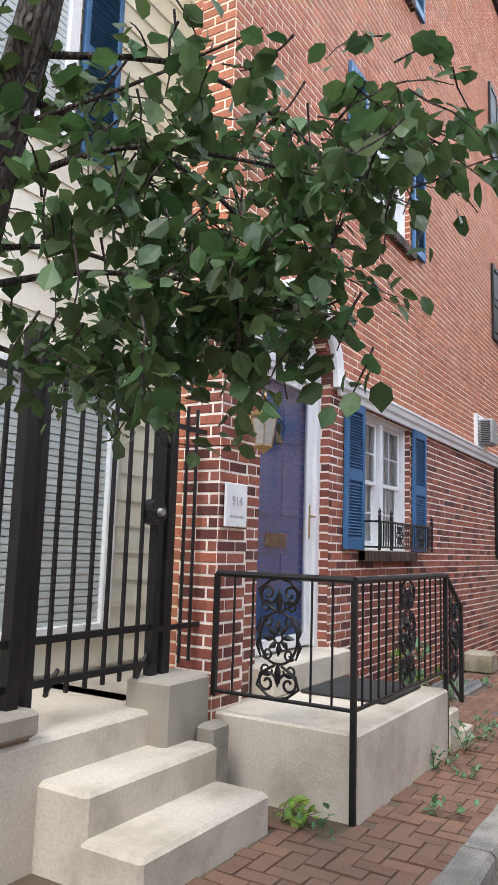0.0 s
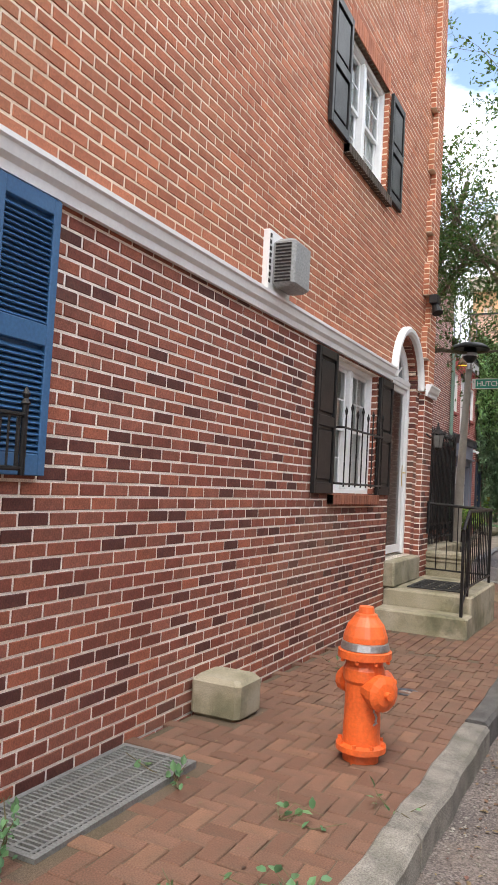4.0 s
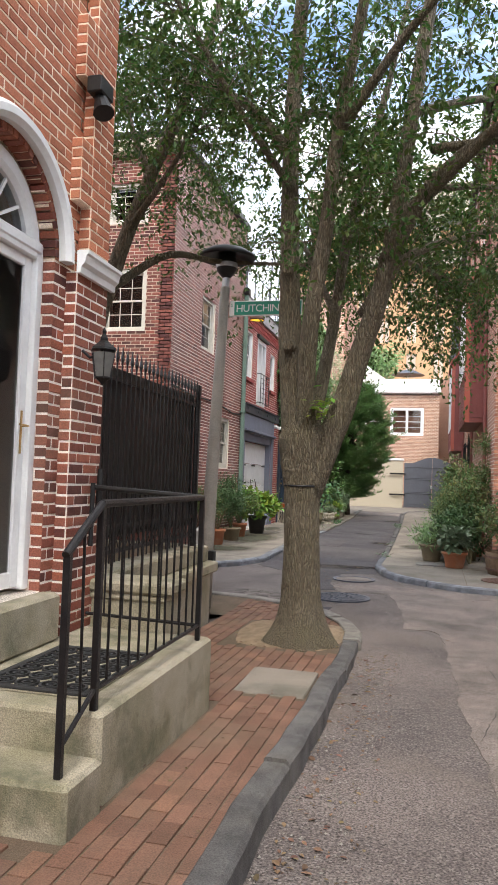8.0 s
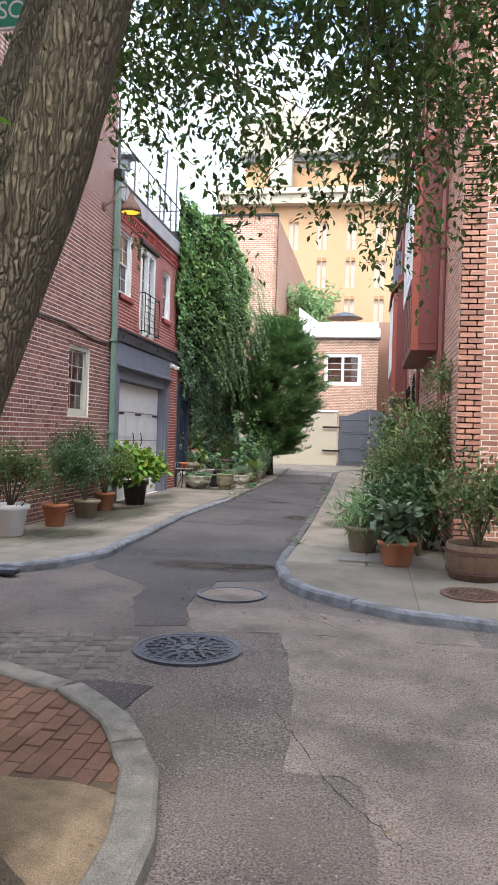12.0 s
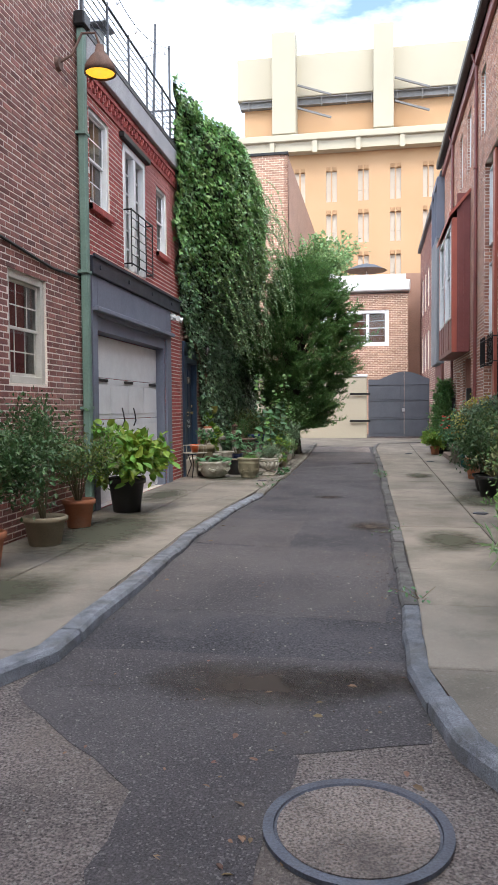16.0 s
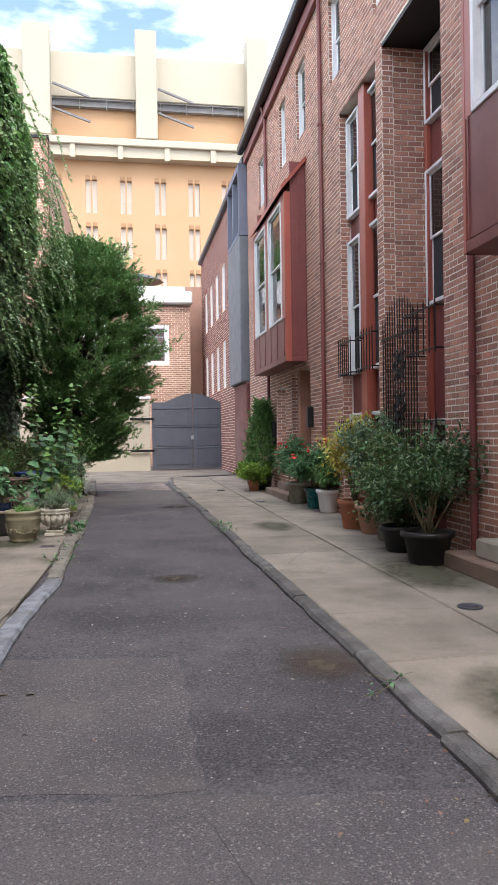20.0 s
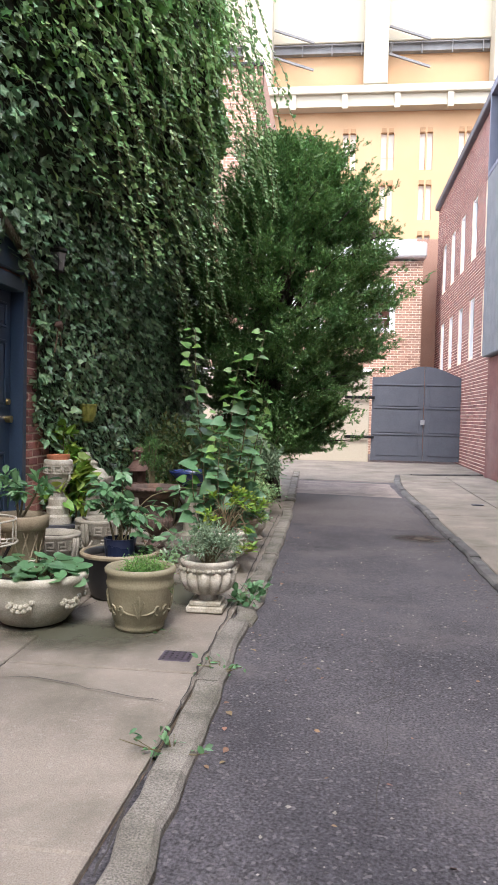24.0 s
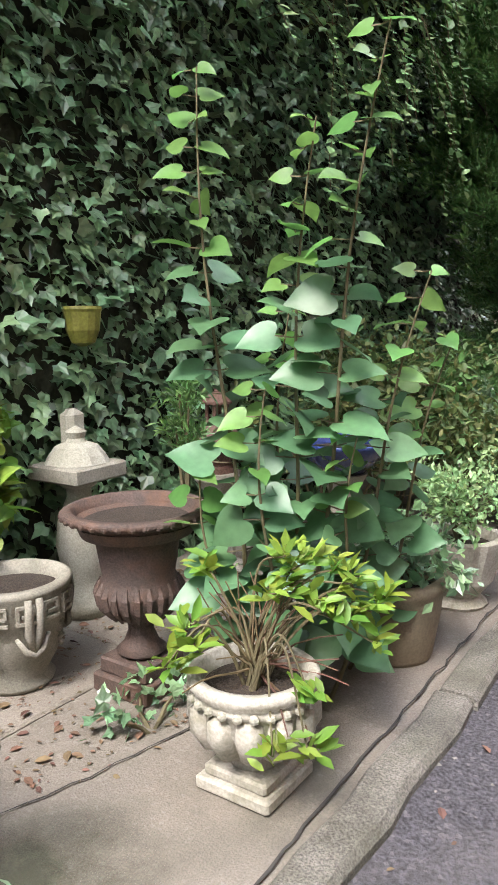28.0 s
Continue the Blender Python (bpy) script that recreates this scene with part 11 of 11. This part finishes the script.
LEGGY = [(-0.16, 0.1, 0.42), (-0.26, 0.05, 0.3), (-0.2, 0.0, 0.5), (0.0, 0.0, 0.55), (0.02, 0.05, 0.33), (-0.08, 0.1, 0.24), (0.16, 0.05, 0.2), (0.26, 0.1, 0.02), (0.18, 0.16, -0.03), (0.38, 0.0, 0.25), (0.42, 0.05, 0.04), (0.48, 0.0, 0.4), (0.1, 0.1, 0.1), (-0.06, 0.12, 0.4)]
tuft_plant("leggy_plant", (-4.33, 37.1, 0.47), "leggy drooping plant with yellowing leaves", LEGGY, 0.44, M_WEED, 8, 0.1, 0.55, "oval", 84, 10, 0.8, 0.75)
TUFTS = [(-0.13, 0.0, 0.36), (-0.18, 0.1, 0.15), (-0.26, 0.1, 0.1), (-0.2, 0.05, 0.2), (0.1, 0.0, 0.4), (0.05, 0.05, 0.3), (0.16, -0.05, 0.36), (0.3, 0.0, 0.31), (0.36, 0.0, 0.22), (0.4, 0.0, 0.27), (0.22, 0.05, 0.24), (0.27, -0.05, 0.34), (0.37, 0.0, 0.12), (0.3, 0.02, 0.2), (0.16, 0.16, 0.04), (0.05, 0.24, -0.1), (0.15, 0.22, -0.1), (0.12, 0.0, 0.3)]
tuft_plant("rhododendron", (-3.66, 38.17, 0.375), "half-bare shrub with bright yellow-green leaf tufts", TUFTS, 0.6, M_LIME, 15, 0.085, 0.42, "oval", 85, 0, 0.9, 0.05)
bare = thing("bare_twigs", (-3.66, 38.17, 0.43), "bare brown twigs standing in the stone urn", "plant")
gb, rb = Geo(), np.random.default_rng(61)
for t in branchlets(rb, (-3.66, 38.17, 0.42), (0.15, 0.05, 1), 0.3, 30, 0.6, 0.12):
    gb.tube(t, [0.004, 0.004, 0.003, 0.0025, 0.002], 4, False)
part("twig_mass", gb, M_DEAD, bare, kind="stuff")
bush("lattice_plant", (-4.99, 36.72, 0.68), 0.15, 0.35, "small young plant in the lattice pot", M_WEED, 40, 0.1, 0.45, "oval", 3, seed=86)
bush("low_plant", (-3.66, 39.25, 0.36), 0.24, 0.2, "low dark green plant in the stone pot", M_IVY, 420, 0.05, 0.6, "blade", 9, seed=87)
bush("box_plant", (-3.62, 39.95, 0.38), 0.26, 0.34, "clipped fine-leaved green plant in the white urn", M_VINE, 700, 0.035, 0.5, "blade", 10, seed=88)
bush("grey_plant", (-3.75, 41.7, 0.42), 0.3, 0.6, "wispy pale plant in the grey planter", M_GREYLEAF, 300, 0.09, 0.4, "oval", 8, seed=89, upright=0.2)
bush("vine_shoot", (-5.2, 38.35, 0.06), 0.22, 1.35, "fresh light green vine shoot beside the door", M_LIME, 160, 0.09, 0.8, "heart", 5, seed=90)
bush("ground_ivy", (-4.12, 38.2, 0.05), 0.22, 0.07, "trailing ivy on the pavement among dead leaves", M_IVY, 40, 0.045, 0.9, "ivy", 3, seed=91)
bush("fir_sprig", (-4.55, 38.95, 0.6), 0.13, 0.6, "small upright conifer between the urns", M_YEW, 300, 0.05, 0.25, "blade", 6, seed=92)
single("wall_pocket", Geo().lathe(XL + 0.14, 39.05, [(0.02, 1.36), (0.06, 1.38), (0.085, 1.44), (0.095, 1.53), (0.102, 1.545), (0.098, 1.56), (0.08, 1.56)], 14), mat("olive_glaze", (0.2, 0.2, 0.04), 0.4), "olive glazed wall pot hung in the ivy", "pot", at=(XL + 0.14, 39.05, 1.55))
# dead leaves
def litter(n, x0, x1, y0, y1, zf, seed, label, size=0.06, material=None):
    r = np.random.default_rng(seed)
    p = np.stack([r.uniform(x0, x1, n), r.uniform(y0, y1, n), np.zeros(n)], 1)
    p[:, 2] = [zf(q) + 0.008 for q in p[:, 1]]
    w_ = rand_dirs(r, n, -0.1, 0.15)
    lg = leaf_geo(p, w_, r.normal(0, 0.25, (n, 3)) + [0, 0, 1], size * r.uniform(0.5, 1.2, n), 0.6, "oval")
    return single("fallen_leaves", lg, material or M_DEAD, label, "leaves", kind="stuff", at=(float(p[0, 0]), float(p[0, 1]), float(p[0, 2])))


litter(130, -5.3, -4.0, 37.7, 39.6, side_z, 1, "brown fallen leaves among the urns", 0.05)
litter(520, -0.84, -0.42, 6, 19, road_z, 2, "small fallen leaves along the gutter", 0.035)
litter(120, -2.4, -0.9, 14, 19.5, side_z, 3, "small fallen leaves on the brick pavement", 0.03)
litter(260, -3.2, 2.0, 18.5, 27, road_z, 4, "small fallen leaves scattered over the road", 0.03)
litter(120, -3.2, -1.3, 27, 45, road_z, 5, "small fallen leaves in the alley", 0.03)
litter(110, -2.4, 0.4, 22.4, 25.6, road_z, 21, "brown fallen leaves over the dark road repair", 0.05)
litter(34, -3.35, -3.1, 26, 42, road_z, 6, "fallen leaves along the alley kerb", 0.05)
litter(70, -2.55, -1.2, 6, 12, side_z, 7, "small fallen leaves by the hydrant", 0.028)
litter(170, -2.15, -1.02, 17.95, 19.4, side_z, 8, "dry leaves on the sandy tree pit", 0.035)
litter(1300, -1.3, -1.12, 27, 44, road_z, 9, "dark leaf crumbs along the alley kerb", 0.02, M_SOIL)
litter(260, -1.5, -1.14, 27, 44, road_z, 10, "small brown leaves along the alley kerb", 0.03)
litter(500, -3.42, -3.24, 26, 42, road_z, 11, "dark leaf crumbs before the broken kerb", 0.02, M_SOIL)
litter(260, -2.6, 1.6, 19.5, 26.5, road_z, 12, "tiny dark crumbs scattered over the road", 0.02, M_SOIL)
litter(700, -5.3, -4.05, 37.75, 39.5, side_z, 13, "small brown leaf crumbs around the iron urn", 0.022)
# weeds in the joints
for k, (x, y, h, nn, sz_) in enumerate(((-2.5, 7.35, 0.7, 50, 0.09), (-2.35, 7.2, 0.5, 40, 0.09), (-2.45, 6.9, 0.6, 40, 0.1), (-2.2, 7.6, 0.35, 80, 0.04), (-2.0, 3.72, 0.14, 30, 0.08), (-1.75, 3.68, 0.1, 16, 0.06), (-1.62, 5.2, 0.2, 30, 0.05), (-1.56, 5.8, 0.3, 40, 0.05), (-1.6, 5.6, 0.45, 26, 0.04),
                                         (-1.5, 6.2, 0.2, 26, 0.05), (-1.12, 7.1, 0.1, 26, 0.05), (-1.15, 8.0, 0.1, 26, 0.06), (-1.45, 7.7, 0.1, 16, 0.05), (-1.5, 8.6, 0.08, 14, 0.05), (-1.25, 6.5, 0.15, 24, 0.06), (-2.1, 8.7, 0.12, 24, 0.06), (-1.1, 9.0, 0.08, 12, 0.05), (-1.35, 5.1, 0.12, 20, 0.05), (-1.3, 4.3, 0.1, 16, 0.06),
                                         (-2.2, 11.6, 0.05, 10, 0.04), (-3.3, 37.0, 0.14, 40, 0.07), (-3.28, 37.2, 0.18, 40, 0.08), (-3.35, 34.6, 0.1, 30, 0.04), (-3.3, 35.6, 0.08, 24, 0.04), (-1.0, 26.9, 0.1, 24, 0.04), (-1.1, 30.1, 0.08, 24, 0.04), (-1.15, 36.6, 0.12, 40, 0.04), (-1.18, 37.3, 0.1, 30, 0.04), (-2.9, 2.5, 0.25, 40, 0.06), (-3.85, 36.2, 0.06, 14, 0.04))):
    weed((x, y, side_z(y) - 0.01), h, 100 + k, n=nn, size=sz_, material=M_LIME if k in (1, 4) else M_WEED)

# ---- pots along the left pavement before the corner house ----
def simple_pot(x, y, r, h, material, label, z=None, rim=True):
    z = side_z(y) + 0.004 if z is None else z
    return pot("plant_pot", x, y, [(r * 0.68, 0), (r * 0.72, 0.01), (r * 0.93, h * 0.82), (r * (1.05 if rim else 0.95), h * 0.84), (r * (1.07 if rim else 0.97), h * 0.97), (r, h)], label, material, z=z, group="pots along the alley")


LEFT_POTS = [(-5.1, 26.2, 0.26, 0.45, M_WHITE, "white ribbed planter", 0.45, 0.75, M_MOSSY, "fine-leaved green shrub in a white planter", 0.05),
             (-4.95, 27.4, 0.2, 0.36, M_TERRA, "terracotta pot", 0.5, 0.95, M_JUNIPER, "wispy shrub in a terracotta pot", 0.05),
             (-4.95, 28.7, 0.24, 0.32, M_TANPOT, "pale tan pot", 0.55, 1.1, M_JUNIPER, "feathery dark green shrub in a tan pot", 0.055),
             (-5.05, 29.9, 0.2, 0.36, M_TERRA, "terracotta pot", 0.45, 0.9, M_MOSSY, "wispy shrub in a terracotta pot", 0.05),
             (-4.9, 31.3, 0.27, 0.5, M_BLACKPOT, "tall black planter", 0.52, 0.5, M_LIME, "bright green hydrangea in a black planter", 0.12)]


def cone_shrub(at, radius, height, label, seed):
    """A dense pointed conifer: upswept sprays round a leader."""
    rng = np.random.default_rng(seed)
    plant = thing("potted_conifer", at, label, "plant")
    base = np.array(at)
    part("trunk", Geo().tube([base, base + [0, 0, height * 0.9]], [0.02, 0.004], 6), M_BARK_DARK, plant)
    runs = []
    for _ in range(420):
        h = rng.uniform(0, 1)
        a = rng.uniform(0, 2 * np.pi)
        out = np.array([math.cos(a), math.sin(a), 0.0])
        rr = radius * (1 - h) ** 0.8 * rng.uniform(0.35, 0.95)
        foot = base + out * rr + [0, 0, 0.05 + height * 0.85 * h]
        d = out * 0.8 + [0, 0, 0.9] + rng.normal(0, 0.2, 3)
        runs.append([foot + d * 0.17 * u for u in np.linspace(0, 1, 4)])
    part("foliage", leaf_spray(rng, runs, 26, 0.08, 0.42, "blade", 0.03, 0.1, 0.7), M_YEW, plant, kind="stuff")
    return plant


for k, (x, y, r, h, m, lab, br, bh, bm_, bl_, sz_) in enumerate(LEFT_POTS):
    simple_pot(x, y, r, h, m, lab + " on the concrete pavement")
    bush("potted_shrub", (x, y, side_z(y) + h - 0.02), br, bh, bl_, bm_, 1300 if sz_ < 0.1 else 760, sz_ * 1.1, 0.45 if sz_ < 0.1 else 0.7, "blade" if sz_ < 0.1 else "oval", 10, seed=200 + k)
# ---- corner planting on the right ----
barrel = pot("half_barrel", 1.2, 25.1, [(0.3, 0), (0.34, 0.12), (0.36, 0.25), (0.345, 0.4)], "weathered half barrel planter at the brick corner", M_WOOD, 22, z=side_z(25))
for z in (0.08, 0.3):
    part("hoop", Geo().lathe(1.2, 25.1, [(0.345 if z < 0.2 else 0.365, z), (0.35 if z < 0.2 else 0.368, z + 0.04)], 22, z=side_z(25)), M_RUST, barrel)
simple_pot(0.32, 25.6, 0.23, 0.3, M_TERRA, "terracotta bowl on the corner pavement")
simple_pot(-0.1, 26.55, 0.24, 0.34, M_TANPOT, "round tan pot on the corner pavement")
RIGHT = [((0.32, 25.6, 0.27), 0.26, 0.36, M_CACTUS, "broad-padded cactus in a terracotta bowl", 40, 0.15, 0.8, "oval"),
         ((-0.1, 26.55, 0.3), 0.35, 0.3, M_VINE, "grassy plant in a tan pot", 340, 0.14, 0.12, "blade"),
         ((1.2, 25.1, 0.34), 0.5, 0.85, M_MOSSY, "drooping shrub with yellowing leaves in the half barrel", 500, 0.085, 0.5, "oval"),
         ((0.65, 26.4, 0.0), 0.62, 1.0, M_JUNIPER, "dark green spreading shrub at the corner", 1500, 0.085, 0.5, "oval"),
         ((0.75, 27.0, 0.0), 0.6, 2.6, M_MOSSY, "tall wispy shrub with reddish tips", 1500, 0.07, 0.45, "oval"),
         ((0.45, 28.3, 0.0), 0.6, 1.6, M_MOSSY, "feathery green shrub against the wall", 1500, 0.06, 0.4, "blade"),
         ((0.2, 27.6, 0.0), 0.45, 0.6, M_YEW, "low dark green shrub beside the pavement", 1600, 0.05, 0.4, "blade")]
for k, (at, r, h, m, lab, nn, s_, w_, shp) in enumerate(RIGHT):
    bush("corner_shrub", at, r, h, lab, m, nn, s_, w_, shp, 14, seed=300 + k)
single("brick_edging", Geo().box(0.15, 0.98, 27.95, 28.12, -0.02, 0.22, 0.01), M_BRICK_TAN, "low brick edging beside the shrubs", "edging")
single("square_cover", Geo().box(-0.4, 0.35, 25.62, 26.1, -0.03, 0.012, 0.004), mat("grey_cover", (0.2, 0.19, 0.18), 0.9, None, 5, 0.6, 150, 0.3, 0.3), "flat grey square cover in the pavement", "cover plate")
# ---- pots along the town houses ----
ROW = [(0.75, 44.0, 0.26, 0.4, M_BLACKPOT, "dark square planter", 0.45, 1.9, M_YEW, "pointed green conifer in a dark planter", 0.07, 0),
       (0.45, 43.6, 0.15, 0.25, M_TERRA, "terracotta pot", 0.3, 0.4, M_LIME, "low yellow-green plant in a pot", 0.07, 0),
       (0.78, 40.3, 0.24, 0.42, M_GREYPOT, "grey plastic pot", 0.42, 0.65, M_WEED, "red flowering geranium in a grey pot", 0.08, 26),
       (0.86, 39.3, 0.2, 0.38, M_TEALPOT, "teal glazed pot", 0.4, 0.6, M_WEED, "red flowering geranium in a teal pot", 0.08, 26),
       (0.9, 38.6, 0.2, 0.4, M_WHITE, "white plastic pot", 0.3, 0.5, M_YEW, "dark leafy plant in a white pot", 0.07, 0),
       (0.7, 36.45, 0.24, 0.42, M_TERRA, "large terracotta pot", 0.5, 1.15, M_YELLOWLEAF, "yellow-leaved shrub in a terracotta pot", 0.07, 0),
       (0.8, 35.9, 0.25, 0.4, M_PALETERRA, "pale terracotta pot", 0.4, 1.15, M_GREYLEAF, "grey-green wispy shrub in a pot", 0.06, 0),
       (0.78, 35.2, 0.22, 0.38, M_GREYPOT, "grey stone planter", 0.4, 0.9, M_MOSSY, "dull green shrub in a grey planter", 0.06, 0),
       (0.6, 34.35, 0.25, 0.3, M_BLACKPOT, "black plastic pot", 0.5, 0.6, M_JUNIPER, "green spreading juniper in a black pot", 0.06, 0),
       (0.56, 33.5, 0.27, 0.35, M_BLACKPOT, "black plastic pot", 0.62, 0.95, M_JUNIPER, "dense dark green juniper in a black pot", 0.06, 0),
       (0.7, 30.0, 0.24, 0.32, M_BLACKPOT, "black plastic pot", 0.55, 0.9, M_MOSSY, "green shrub in a black pot", 0.06, 0)]
for k, (x, y, r, h, m, lab, br, bh, bm_, bl_, sz_, fl) in enumerate(ROW):
    z = side_z(y) + 0.004 if not (30.2 < y < 33.2) else side_z(y) + 0.18
    simple_pot(x - (0.25 if 30.2 < y < 33.3 else 0), y, r, h, m, lab + " before the town houses", z=side_z(y) + 0.004)
    if "conifer" in bl_:
        cone_shrub((x, y, side_z(y) + h - 0.02), br, bh, bl_, 400 + k)
        continue
    bush("potted_shrub", (x - (0.25 if 30.2 < y < 33.3 else 0), y, side_z(y) + h - 0.02), br, bh, bl_, bm_, 1900, sz_ * 1.05, 0.45, "blade" if not fl else "oval", 11, seed=400 + k, flowers=fl or None)
# ---- string of small plants far off ----
bush("roof_tree", (-4.4, 66.0, 7.5), 1.6, 4.2, "light green tree beyond the yard", M_VINE, 1800, 0.22, 0.6, "blade", 12, seed=500, category="tree")

# ---- grit and string lights ----
def grit(n, x0, x1, y0, y1, zf, seed, label, size=0.007):
    r = np.random.default_rng(seed)
    oct_ = np.array([(1, 0, 0), (0, 1, 0), (-1, 0, 0), (0, -1, 0), (0, 0, 0.7), (0, 0, -0.3)])
    fc = [(0, 1, 4), (1, 2, 4), (2, 3, 4), (3, 0, 4)]
    c = np.stack([r.uniform(x0, x1, n), r.uniform(y0, y1, n)], 1)
    s = size * r.uniform(0.5, 1.7, (n, 1, 1)) * r.uniform(0.6, 1.3, (n, 6, 1))
    v = oct_[None] * s
    v[:, :, 0] += c[:, None, 0]
    v[:, :, 1] += c[:, None, 1]
    v[:, :, 2] += np.array([zf(q) for q in c[:, 1]])[:, None] + 0.004
    g = Geo()
    g.v = v.reshape(-1, 3)
    g.f = [tuple(i + 6 * k for i in f) for k in range(n) for f in fc]
    return single("grit", g, M_KERB_CONC, label, "gravel", kind="stuff", at=(float(c[0, 0]), float(c[0, 1]), zf(float(c[0, 1]))))


grit(1500, -3.2, 2.2, 16.5, 26.0, road_z, 41, "loose grit on the worn asphalt")
grit(700, -0.88, -0.5, 8.0, 18.5, road_z, 42, "grit along the gutter")
grit(700, -3.3, -1.1, 26.0, 40.0, road_z, 43, "loose grit in the alley")
litter(160, -0.88, -0.6, 9.5, 18.5, road_z, 9, "brown leaves lying in the gutter", 0.05)
litter(14, -3.3, -3.1, 34, 38, road_z, 10, "brown leaves along the broken kerb", 0.06)
lights_ = thing("string_lights", (-5.6, 33.6, 8.4), "string of small bulbs sagging over the roof terrace", "lamp")
for k, (a, b) in enumerate((((-5.5, 31.4, 8.6), (-5.5, 36.1, 8.9)), ((-5.5, 36.1, 8.9), (-7.5, 34.0, 8.7)))):
    a, b = Vector(a), Vector(b)
    run = [a.lerp(b, t) - Vector((0, 0, 0.5 * math.sin(math.pi * t))) for t in np.linspace(0, 1, 16)]
    part("cable", Geo().tube(run, 0.007, 4), M_BLACKP, lights_)
    for q in run[2:-1:3]:
        part("bulb", Geo().lathe(q.x, q.y, [(0.012, -0.02), (0.014, -0.06), (0.03, -0.1), (0.02, -0.14), (0.0, -0.15)], 8, z=q.z), M_WHITE, lights_)
part("pole", Geo().tube([(-5.5, 36.1, 6.9), (-5.5, 36.1, 8.95)], 0.025, 8), M_GREYMETAL, lights_)
part("pole", Geo().tube([(-5.5, 31.4, 6.9), (-5.5, 31.4, 8.65)], 0.025, 8), M_GREYMETAL, lights_)
